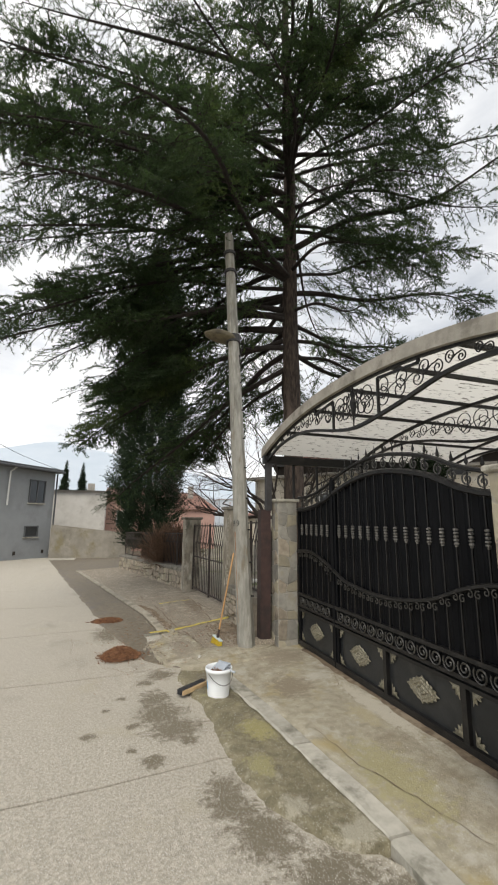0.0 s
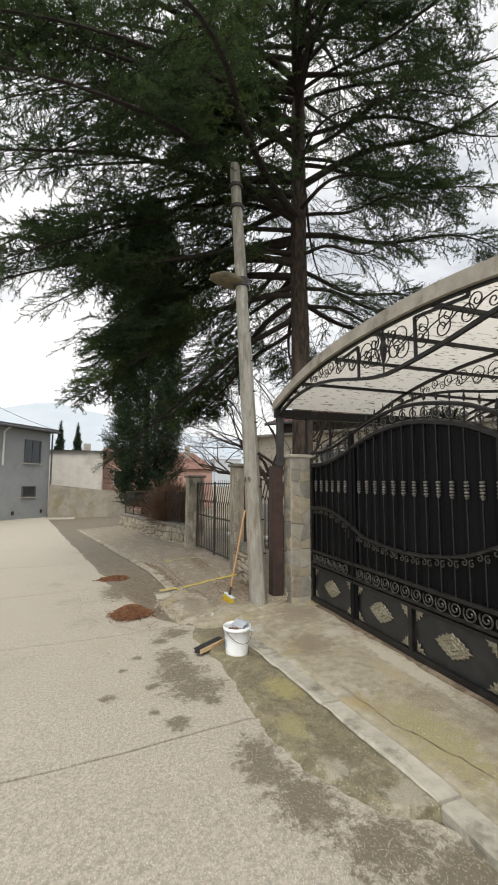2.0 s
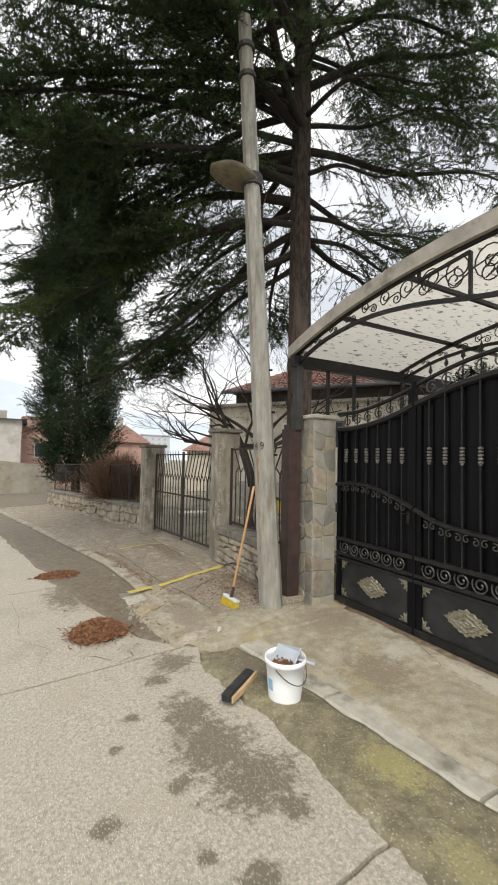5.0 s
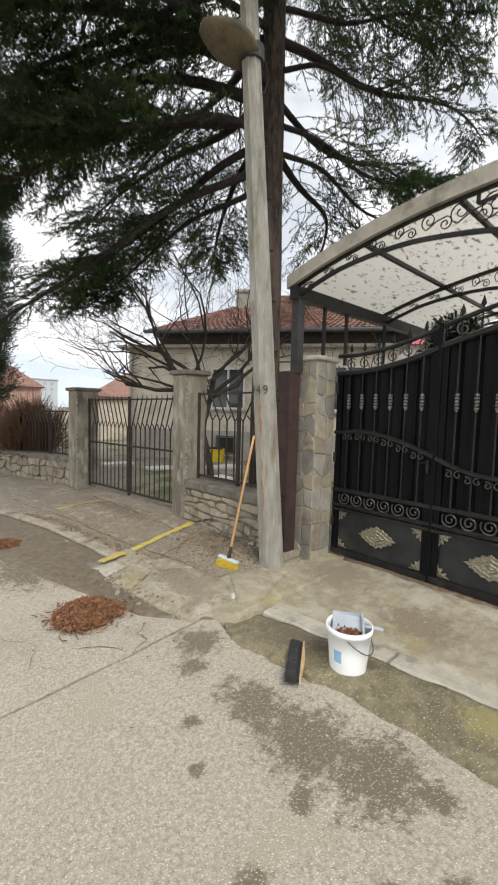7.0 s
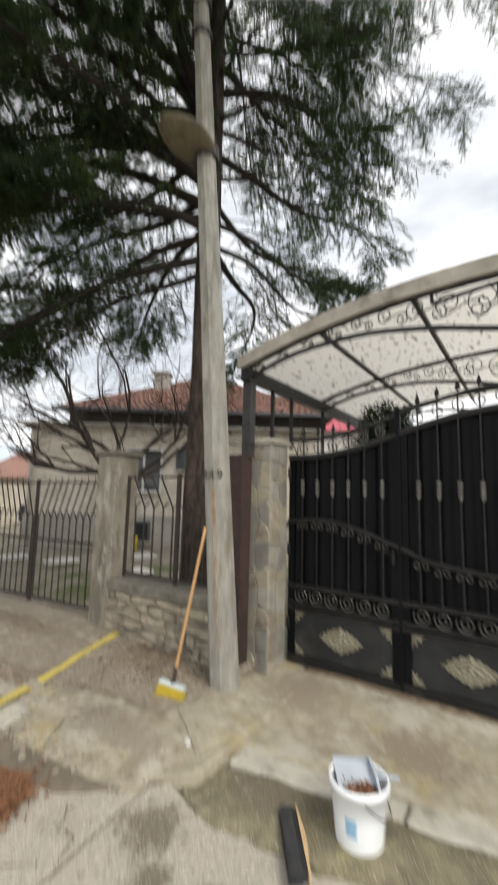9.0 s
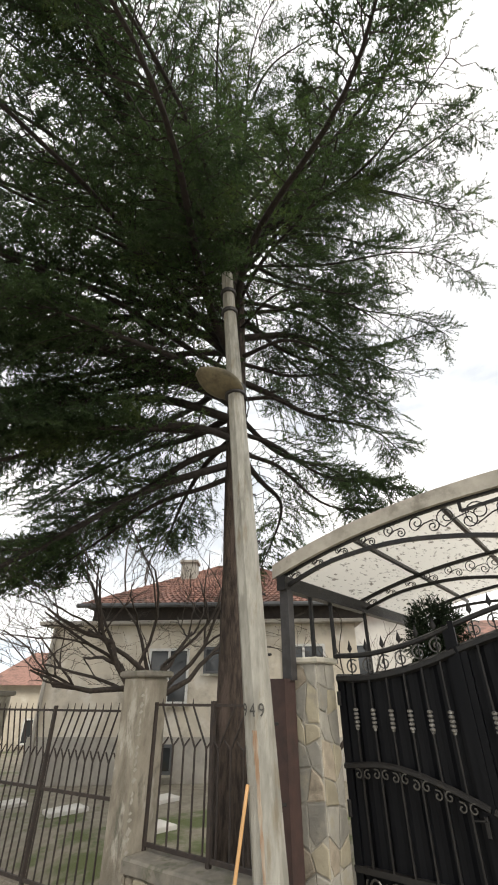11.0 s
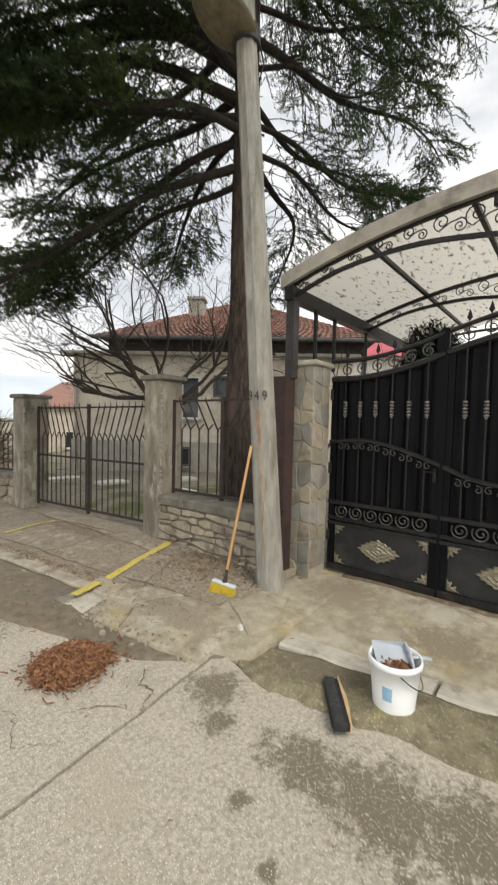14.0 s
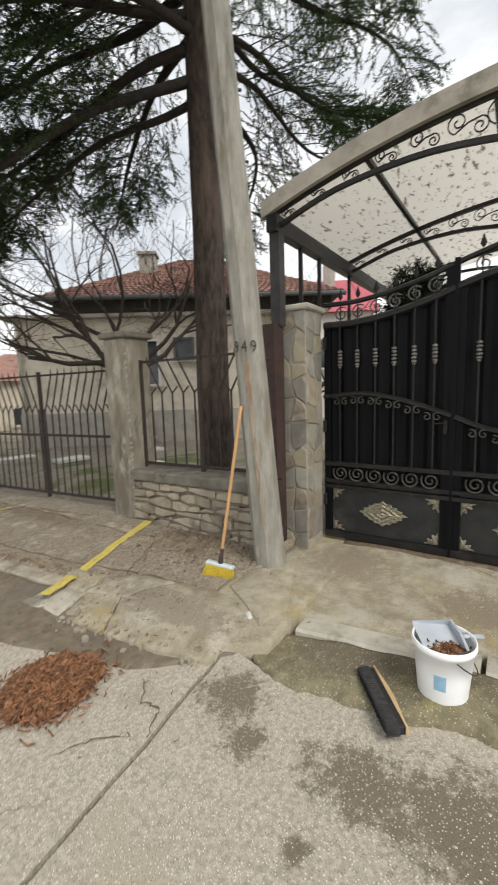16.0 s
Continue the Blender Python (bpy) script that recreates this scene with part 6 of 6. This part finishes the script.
window_on(gh, GM2, 4.5, 5.6, 3.25, 4.45, 0, 1, GREYDARK)
for s in (0.4, 2.3):
    part("vent", Geo().box((s, -0.03, 0.35), (s + 0.14, 0.02, 0.55)).moved(GM2), DARKWOOD, gh, "small dark vent")
single("yard_wall", Geo().add([(-5.8, 26.8, -0.8), (-1.2, 26.8, -0.8), (-1.2, 27.0, -0.8), (-5.8, 27.0, -0.8), (-5.8, 26.8, 1.53), (-1.2, 26.8, 1.02), (-1.2, 27.0, 1.02), (-5.8, 27.0, 1.53)],
                              [(4, 5, 6, 7), (0, 1, 5, 4), (1, 2, 6, 5), (2, 3, 7, 6), (3, 0, 4, 7)]), YARDWALL, "stained bare concrete yard wall at the street bend", "wall", "structure")
single("pavement", Geo().box((-7.3, 25.4, -0.7), (-4.3, 26.6, -0.36), 0.02), KERB, "narrow concrete edging below the grey house", "pavement", "structure")


def plain_house(name, o, ang, wd, dp, z0, zt, rise, wall_m, roof_m, lab, wins, hip=False, group=""):
    m = house_frame((o[0], o[1], 0), ang)
    t = thing(name, (o[0], o[1], z0), lab, "house", group)
    part("wall", Geo().box((0, 0, z0), (wd, dp, zt)).moved(m), wall_m, t)
    c_ = [(-0.3, -0.3, zt), (wd + 0.3, -0.3, zt), (wd + 0.3, dp + 0.3, zt), (-0.3, dp + 0.3, zt)]
    i_ = 0.28 if hip else 0.0
    r_ = [(wd * i_ - (0 if hip else 0.3), dp / 2, zt + rise), (wd * (1 - i_) + (0 if hip else 0.3), dp / 2, zt + rise)]
    g_ = Geo().add([m @ V(v_) for v_ in c_ + r_], [(0, 1, 5, 4), (1, 2, 5), (2, 3, 4, 5), (3, 0, 4), (3, 2, 1, 0)])
    rf = part("roof", g_, roof_m, t)
    part("chimney", Geo().box((wd * 0.6, dp * 0.3, zt + rise * 0.4), (wd * 0.6 + 0.5, dp * 0.3 + 0.5, zt + rise + 0.5)).moved(m), PLINTH, rf)
    for x0, x1, a0, a1 in wins:
        window_on(t, m, x0, x1, a0, a1, 0, 1)
    return t


plain_house("white_building", (-6.45, 31.9), -1, 3.5, 5, -0.8, 3.9, 0.15, WHITEWALL, GREYDARK, "off-white blockwork building with a flat dark roof edge", [])
plain_house("pink_house", (-3.0, 35.5), -8, 5.5, 6, -0.8, 3.6, 1.1, PINKWALL, TILE, "faded pink house with a low roof", [(1.0, 2.0, 1.55, 2.55)])
plain_house("red_roofed_house", (5.63, 24.9), -26, 6, 6, -1.0, 2.1, 1.5, RENDER_W, TILE, "small house with a red tiled roof beyond the garden", [(1.8, 2.5, 0.0, 0.8)], True)
plain_house("red_roofed_house", (0.0, 35.8), -12, 6, 6, -1.2, 2.8, 1.6, PINKWALL, TILE, "low house with a red tiled roof down the slope", [(1.5, 2.6, 1.0, 2.1)], True)
plain_house("gabled_house", (12.6, 13.2), -61, 4.5, 5, -0.4, 4.5, 1.9, WHITEWALL, PINKROOF, "pale house with a bright red sheet roof behind the yard", [(1.5, 2.6, 2.2, 3.4)])
plain_house("brick_outbuilding", (6.24, 5.55), -66, 3.4, 3, -0.2, 2.55, 0.7, RENDER_W, TILE, "low outbuilding with a tiled roof inside the yard", [])
# far apartment blocks on the slope, air haze put into their colours
random.seed(3)
for k in range(7):
    bx, by = lerp(-22, 58, k / 6) + random.uniform(-3, 3), random.uniform(230, 290)
    hgt, wdd = random.uniform(11, 15), random.uniform(12, 20)
    t = thing("apartment_block", (bx, by, 0.5), "far apartment block below the hills, its colours paled for haze", "building", "far town blocks")
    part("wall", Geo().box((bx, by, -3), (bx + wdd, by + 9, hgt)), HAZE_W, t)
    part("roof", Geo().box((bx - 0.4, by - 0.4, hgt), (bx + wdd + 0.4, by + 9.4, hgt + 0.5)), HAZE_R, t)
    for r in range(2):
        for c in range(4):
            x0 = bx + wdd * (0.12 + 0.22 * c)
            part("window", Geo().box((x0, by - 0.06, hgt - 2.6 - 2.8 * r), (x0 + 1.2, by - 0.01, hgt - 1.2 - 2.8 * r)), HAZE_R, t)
# mountains; their haze is only the pale blue surface colour
vs, fs = [], []
NM = 120
for i in range(NM + 1):
    a_ = lerp(-40, 140, i / NM)
    rr = radians(a_ - 4)
    hgt = 92 + 46 * noise.noise(V((a_ * 0.045, 0, 5))) + 20 * noise.noise(V((a_ * 0.16, 3, 0))) + 60 * max(0, 1 - abs(a_ - 100) / 30)
    for rad_, zz in ((760, -20), (880, hgt * 0.6), (1000, hgt)):
        vs.append((rad_ * math.cos(rr), rad_ * math.sin(rr), zz))
for i in range(NM):
    for c in (0, 1):
        fs.append((i * 3 + c + 3, i * 3 + c, i * 3 + c + 1, i * 3 + c + 4))
single("backdrop", Geo().add(vs, fs), HILL, "mountain range along the horizon, haze painted in as pale blue", "mountains", "structure", True)
# far firs by the grey house, overhead cable
for fx, fy in ((-6.4, 38.3), (-5.1, 39.2)):
    fz = -1.3
    t = thing("fir_tree", (fx, fy, fz), "far dark fir showing over the grey house", "tree", "far firs")
    part("trunk", Geo().tube([(fx, fy, fz), (fx, fy, fz + 8)], [0.15, 0.02], 6), LIMB, t)
    n = 900
    hh = rng.random(n)
    ang = rng.random(n) * 6.28
    rad = (1 - hh) * 1.5 * (0.86 + 0.14 * np.sin(hh * 60)) * rng.random(n) ** 0.4
    p0 = np.stack([np.full(n, fx), np.full(n, fy), fz + 1.5 + hh * 6.6], 1)
    p1 = p0 + np.stack([rad * np.cos(ang), rad * np.sin(ang), -0.15 * rad], 1)
    ob = new("crown", tri_mesh("crown", needles_on(p0, p1 + 0.01, 60, 0.2, 0.02), CYPRESS))
    ob.parent, ob.matrix_parent_inverse = t, Matrix.Translation(-V((fx, fy, fz)))
    tagged(ob, kind="stuff")
pts = []
for i in range(13):
    s = i / 12
    pts.append(V((-10.76, 17.5, 7.18)).lerp(V((-5.76, 30.2, 5.06)), s) - Z * 0.5 * math.sin(math.pi * s))
single("overhead_cable", Geo().tube(pts, 0.012, 5), IRON, "thin dark overhead cable sagging towards the houses", "cable")

# ---- loose things ----
BX, BY, BZ = -1.475, 4.01, 0.03
bucket = thing("bucket", (BX, BY, BZ), "white plastic bucket full of litter with a dustpan on top", "bucket")
part("body", Geo().lathe([(0.0, 0.0), (0.100, 0.0), (0.106, 0.004), (0.1075, 0.014), (0.118, 0.125), (0.128, 0.235), (0.136, 0.238), (0.138, 0.252), (0.136, 0.272), (0.130, 0.272), (0.127, 0.245), (0.108, 0.02), (0.0, 0.015)], 40, (BX, BY, BZ)), WHITE_PL, bucket, "", True)
hp = [(BX + 0.140 * math.cos(a_), BY + 0.140 * math.sin(a_), BZ + 0.235 - 0.10 * math.sin(math.pi * i / 20)) for i, a_ in ((i, radians(-150 + 150 * i / 20)) for i in range(21))]
part("handle", Geo().tube(hp, 0.003, 5), GREYSTEEL, bucket, "thin wire handle")
lb = Geo()
vs = []
for i in range(9):
    a_ = radians(lerp(170, 194, i / 8))
    for z in (0.08, 0.154):
        r_ = lerp(0.106, 0.128, (z - 0.006) / 0.229) + 0.0015
        vs.append((BX + r_ * math.cos(a_), BY + r_ * math.sin(a_), BZ + z))
part("label", lb.add(vs, [(2 * i, 2 * i + 1, 2 * i + 3, 2 * i + 2) for i in range(8)]), BLUE_INK, bucket, "faded pale blue label")


def litter(name, at, rx, ry, h, n, lab, seed, parent=None):
    """A heap of small curled brown scales."""
    r_ = np.random.default_rng(seed)
    t = parent or thing(name, at, lab, "litter heap")
    vs, fs = [], []
    K, R = 20, 6
    for j in range(R + 1):
        for k in range(K):
            a_, q = 2 * math.pi * k / K, 1 - j / R
            e = 0.94 + 0.06 * math.sin(a_ * 3 + seed) + 0.04 * math.sin(a_ * 7)
            vs.append((at[0] + rx * q * e * math.cos(a_), at[1] + ry * q * e * math.sin(a_), at[2] + h * (1 - q * q) * 0.85 - 0.004))
    for j in range(R):
        for k in range(K):
            fs.append((j * K + k, j * K + (k + 1) % K, (j + 1) * K + (k + 1) % K, (j + 1) * K + k))
    part("heap", Geo().add(vs, fs), LITTER, t, "", True)
    a_ = r_.random(n) * 6.283
    q = np.sqrt(r_.random(n)) * (1.04 + 0.06 * np.sin(a_ * 3 + seed) + 0.05 * np.sin(a_ * 8 + 1) + r_.normal(0, 0.05, n))
    stray = r_.random(n) < 0.05
    q = np.where(stray, q * r_.uniform(1.1, 1.7, n), q)
    p = np.stack([at[0] + rx * q * np.cos(a_), at[1] + ry * q * np.sin(a_), at[2] + np.maximum(0.004, h * (1 - q * q)) + r_.random(n) * 0.012], 1)
    d = r_.normal(size=(n, 3)) * np.array([1, 1, 0.35])
    d = unit(d) * r_.uniform(0.020, 0.055, (n, 1))
    bend = unit(r_.normal(size=(n, 3))) * 0.006
    m_ = p + bend
    co = np.concatenate([sticks(p - d / 2, m_, np.full((n, 1), 0.0052)), sticks(m_, p + d / 2, np.full((n, 1), 0.0052))])
    ob = new("litter_cover", tri_mesh("litter_cover", co, LITTER))
    ob.parent, ob.matrix_parent_inverse = t, Matrix.Translation(-V(t.location))
    tagged(ob, kind="stuff")
    return t


litter("litter_heap", (-2.385, 5.65, 0.015), 0.225, 0.205, 0.10, 3600, "swept heap of red-brown cedar scales on the road", 2)
litter("litter_heap", (-2.53, 7.80, 0.0), 0.25, 0.19, 0.04, 1800, "small flat heap of brown cedar litter by the gutter", 4)
litter("litter", (BX, BY, BZ + 0.215), 0.072, 0.072, 0.012, 520, "", 6, bucket)
# dustpan lying on the rim
DM = Matrix.Translation((BX + 0.01, BY + 0.02, BZ + 0.245)) @ Matrix.Rotation(radians(20), 4, V((0.64, -0.77, 0))) @ Matrix.Rotation(radians(126), 4, 'Z') @ Matrix.Diagonal((0.87, 0.87, 0.87, 1))
dp = thing("dustpan", (BX, BY, BZ + 0.27), "pale grey plastic dustpan lying across the bucket", "dustpan")
pan = Geo()
pan.add([(-0.10, -0.09, 0.0), (0.10, -0.11, 0.0), (0.10, 0.11, 0.0), (-0.10, 0.09, 0.0), (-0.10, -0.095, 0.035), (-0.10, 0.095, 0.035), (0.10, -0.118, 0.012), (0.10, 0.118, 0.012),
         (-0.10, -0.09, -0.004), (0.10, -0.11, -0.004), (0.10, 0.11, -0.004), (-0.10, 0.09, -0.004)],
        [(0, 1, 2, 3), (0, 3, 5, 4), (0, 4, 6, 1), (3, 2, 7, 5), (11, 10, 9, 8), (8, 9, 1, 0), (9, 10, 2, 1), (10, 11, 3, 2), (11, 8, 0, 3)])
part("pan", pan.moved(DM), GREY_PL, dp)
part("back_wall", Geo().tube([(-0.10, -0.095, 0.03), (-0.104, 0.0, 0.045), (-0.10, 0.095, 0.03)], 0.008, 6).moved(DM), GREY_PL, dp)
part("grip", Geo().tube([(-0.10, 0, 0.018), (-0.15, 0, 0.022), (-0.235, 0, 0.012)], [0.018, 0.013, 0.015], 10, True, 0.6).moved(DM), GREY_PL, dp, "rounded plastic grip", True)

# bench brush lying on its side
UM = Matrix.Translation((-1.672, 4.205, 0.03)) @ Matrix.Rotation(math.atan2(0.233, 0.318), 4, 'Z') @ Matrix.Diagonal((1.16, 0.76, 0.90, 1))
br = thing("hand_brush", (-1.655, 4.225, 0.03), "wooden bench brush with black bristles lying on its side", "brush")
pr = []
for i in range(13):
    s = i / 12
    pr.append((lerp(-0.165, 0.165, s), 0.012 + 0.016 * math.sin(math.pi * s) ** 2))
blk = Geo()
vs = []
for x_, w_ in pr:
    vs += [(x_, 0.0, 0.008), (x_, -w_, 0.010), (x_, -w_, 0.052), (x_, 0.0, 0.055)]
part("block", blk.add(vs, [(i * 4 + c, i * 4 + (c + 1) % 4, i * 4 + 4 + (c + 1) % 4, i * 4 + 4 + c) for i in range(12) for c in range(4)] + [(3, 2, 1, 0), (48, 49, 50, 51)]).moved(UM), BEECH, br, "pale beech block", False)
part("bristle_block", Geo().box((-0.158, 0.0, 0.006), (0.158, 0.082, 0.050), 0.004).moved(UM), BLACKBR, br, "black bristle tufts")
n = 2600
x_ = rng.uniform(-0.162, 0.162, n)
z_ = rng.uniform(0.006, 0.054, n)
p0 = np.stack([x_, np.full(n, 0.03), z_], 1)
p1 = np.stack([x_ + rng.normal(0, 0.004, n), rng.uniform(0.094, 0.110, n), z_ * 1.08 + rng.normal(0, 0.002, n)], 1)
R3 = np.array(UM.to_3x3()); T3 = np.array(UM.translation)
ob = new("bristle_fringe", tri_mesh("bristle_fringe", sticks(p0 @ R3.T + T3, p1 @ R3.T + T3, np.full((n, 1), 0.0016)), BLACKBR))
ob.parent, ob.matrix_parent_inverse = br, Matrix.Translation(-V(br.location))
tagged(ob, kind="stuff")

# broom leaning on the pole
top = on_pole(1.32, -0.125, 0.012)
foot = V((-1.09, 5.57, 0.185))
broom = thing("broom", (foot.x, foot.y, 0.05), "yellow-bristled broom with an orange wooden handle leaning on the pole", "broom")
part("handle", Geo().tube([foot.lerp(top, i / 8) for i in range(9)], 0.0125, 8), HANDLE_M, broom, "orange varnished handle", True)
hd = (top - foot).normalized()
hu = V((0.22, -0.95, -0.22)).normalized()
hu = (hu - hd * hu.dot(hd)).normalized()
hv = hd.cross(hu)
BM = Matrix((( hu.x, hv.x, hd.x, foot.x), (hu.y, hv.y, hd.y, foot.y), (hu.z, hv.z, hd.z, foot.z), (0, 0, 0, 1)))
part("socket", Geo().tube([foot - hd * 0.02, foot + hd * 0.05], [0.022, 0.015], 10).tube([foot + hd * 0.05, foot + hd * 0.10], [0.014, 0.0135], 10), RUST, broom, "stained ferrule")
part("head", Geo().box((-0.108, -0.024, -0.036), (0.108, 0.024, -0.008), 0.007).moved(BM), BROOM_W, broom, "pale blue plastic head")
n = 2600
x_ = rng.uniform(-0.101, 0.101, n)
y_ = rng.uniform(-0.02, 0.02, n)
p0 = np.stack([x_, y_, np.full(n, -0.034)], 1)
p1 = np.stack([x_ * 1.16 + rng.normal(0, 0.004, n), y_ * 1.7 + rng.normal(0, 0.004, n), rng.uniform(-0.140, -0.126, n)], 1)
R3 = np.array(BM.to_3x3()); T3 = np.array(BM.translation)
ob = new("bristle", tri_mesh("bristle", sticks(p0 @ R3.T + T3, p1 @ R3.T + T3, np.full((n, 1), 0.0022)), YBRISTLE))
ob.parent, ob.matrix_parent_inverse = broom, Matrix.Translation(-V(broom.location))
tagged(ob, "yellow plastic bristles", kind="stuff")


# yellow paint lines on the pavement
def paint(pts, w, lab):
    vs = []
    n_ = 40
    for i in range(n_ + 1):
        s = i / n_ * (len(pts) - 1)
        k = min(int(s), len(pts) - 2)
        p = V((*pts[k], 0)).lerp(V((*pts[k + 1], 0)), s - k)
        d_ = (V((*pts[k + 1], 0)) - V((*pts[k], 0))).normalized()
        q = V((-d_.y, d_.x, 0))
        for e in (-1, -0.33, 0.33, 1):
            ww = w / 2 * (1 + 0.3 * noise.noise(V((i * 0.5, e, 0))))
            c_ = p + q * e * ww
            zz = walk_top(c_.x, c_.y, 0, 0) if c_.x > walk_x(c_.y) + 0.12 else ground_z(0, c_.y) + 0.074
            vs.append((c_.x, c_.y, zz + 0.008))
    single("painted_line", Geo().add(vs, [(4 * i + c, 4 * i + c + 1, 4 * i + 5 + c, 4 * i + 4 + c) for i in range(n_) for c in range(3)]), YELLOW, lab, "road marking", "structure")


paint([(-0.50, 6.87), (-1.13, 6.72), (-1.93, 6.46)], 0.085, "worn yellow painted line across the pavement")
paint([(-0.90, 8.87), (-1.52, 8.90)], 0.07, "worn yellow painted line across the pavement")

# pale grit scattered on the ground
n = 2600
gx_ = rng.uniform(-4.2, -0.2, n)
gy_ = rng.uniform(0.6, 6.8, n)
keep = (np.sin(gx_ * 2.3 + gy_ * 1.7) + np.sin(gx_ * 5.1 - gy_ * 3.3) + rng.normal(0, 0.8, n)) > 0.4
gx_, gy_ = gx_[keep], gy_[keep]
gg = Geo()
for x_, y_ in zip(gx_, gy_):
    on_strip = strip_x(y_) < x_ < kerb_x(y_) - 0.09 and y_ < 4.9
    if not (on_strip or x_ < strip_x(y_) - 0.05 or (kerb_x(y_) + 0.1 < x_ and y_ < 4.5)):
        continue
    z = strip_top(x_, y_, 0.5, 0.5) if on_strip else (ground_z(x_, y_) + wob(x_, y_, 0.8, 0.012) if x_ < strip_x(y_) else apron_top(x_, y_, (x_ - kerb_x(y_)) / (0.9 - kerb_x(y_)), 0))
    s = rng.uniform(0.003, 0.008)
    gg.add([(x_ - s, y_, z), (x_ + s * 0.6, y_ - s, z), (x_ + s * 0.8, y_ + s, z), (x_, y_, z + s * 0.8)], [(0, 1, 3), (1, 2, 3), (2, 0, 3)])
single("grit", gg, mat("pale_grit", (0.52, 0.49, 0.42), (0.40, 0.37, 0.31), 30, 0.9), "pale grit scattered over the concrete", "grit", "stuff")
# brown litter blown over the pavement and the gutter
n = 700
lx = np.concatenate([rng.uniform(-2.3, -0.8, n // 2), rng.normal(-2.2, 0.25, n // 4), rng.normal(-1.5, 0.3, n - n // 2 - n // 4)])
ly = np.concatenate([rng.uniform(5.6, 9.8, n // 2), rng.normal(6.3, 0.7, n // 4), rng.normal(6.0, 0.5, n - n // 2 - n // 4)])
lz = []
for x_, y_ in zip(lx, ly):
    if y_ > 5.3 and x_ > walk_x(y_) + 0.13:
        lz.append(walk_top(x_, y_, 0, 0))
    elif y_ < 4.9 and x_ > strip_x(y_):
        lz.append(strip_top(x_, y_, 0.5, 0.5) + 0.012)
    elif y_ > 5.0 and x_ > -2.05:
        lz.append(patch_z(x_, y_) + 0.012)
    else:
        lz.append(ground_z(x_, y_) + 0.02)
lp = np.stack([lx, ly, np.array(lz) + 0.004], 1)
ld_ = unit(rng.normal(size=(n, 3)) * np.array([1, 1, 0.12])) * rng.uniform(0.006, 0.014, (n, 1))
tagged(new("scattered_litter", tri_mesh("scattered_litter", sticks(lp - ld_, lp + ld_, np.full((n, 1), 0.0032)), LITTER)), "brown cedar scales blown over the pavement", "litter", kind="stuff")
# dark earth clods and crumbs along the pavement joint and behind the broom
n = 2200
ex = np.concatenate([rng.normal(-0.80, 0.15, n // 2), np.array([0.0] * (n - n // 2))])
ey = np.concatenate([rng.normal(6.05, 0.28, n // 2), rng.uniform(5.6, 9.0, n - n // 2)])
for i in range(n // 2, n):
    ex[i] = walk_x(ey[i]) + 0.19 + rng.normal(0, 0.03)
cl = Geo()
for x_, y_ in zip(ex, ey):
    if x_ > -0.6 or y_ < 5.36:
        continue
    z = walk_top(x_, y_, 0, 0)
    s = rng.uniform(0.006, 0.026) * rng.uniform(0.5, 1)
    cl.add([(x_ - s, y_, z - 0.002), (x_ + s * 0.6, y_ - s, z - 0.002), (x_ + s * 0.8, y_ + s, z - 0.002), (x_, y_, z + s * 0.9)], [(0, 1, 3), (1, 2, 3), (2, 0, 3)])
single("earth_crumbs", cl, mat("dark_earth", (0.10, 0.075, 0.05), (0.26, 0.205, 0.15), 12, 0.95), "dark earth crumbs in the pavement joints and by the wall", "soil", "stuff")
# pale broken crumbs along the lower edge of the patch
pc = Geo()
for i in range(60):
    u_ = rng.random()
    x_, y_ = lerp(-1.88, -1.98, u_) + rng.normal(0, 0.045), lerp(5.12, 6.25, u_) + rng.normal(0, 0.06)
    s = rng.uniform(0.005, 0.012) + 0.02 * rng.random() ** 3
    pc.prism([(x_ + s * math.cos(a_ + u_) * rng.uniform(0.6, 1.2), y_ + s * math.sin(a_ + u_) * rng.uniform(0.6, 1.2)) for a_ in (0, 1.2, 2.5, 3.8, 5.1)], patch_z(x_, y_) - 0.02, patch_z(x_, y_) + 0.012, 0.003)
single("concrete_crumbs", pc, KERB_W, "pale broken concrete crumbs at the edge of the patch", "rubble", "stuff")
# drain stub by the broken patch
dr_ = thing("drain_stub", (-1.44, 5.10, 0.07), "broken pale pipe stub set in the concrete patch", "pipe")
part("pipe", Geo().lathe([(0.020, -0.05), (0.022, 0.012), (0.017, 0.014), (0.016, -0.04), (0.0, -0.04)], 16, (0, 0, 0)).moved(Matrix.Translation((-1.44, 5.10, 0.078)) @ Matrix.Rotation(radians(-55), 4, 'X') @ Matrix.Rotation(radians(30), 4, 'Y')), WHITEWALL, dr_, "", True)

# ---- separate stones of the pillars and walls ----
for name_, geo_, mat_, parent_ in STONE_CUTS:
    part(name_, geo_, mat_, parent_)
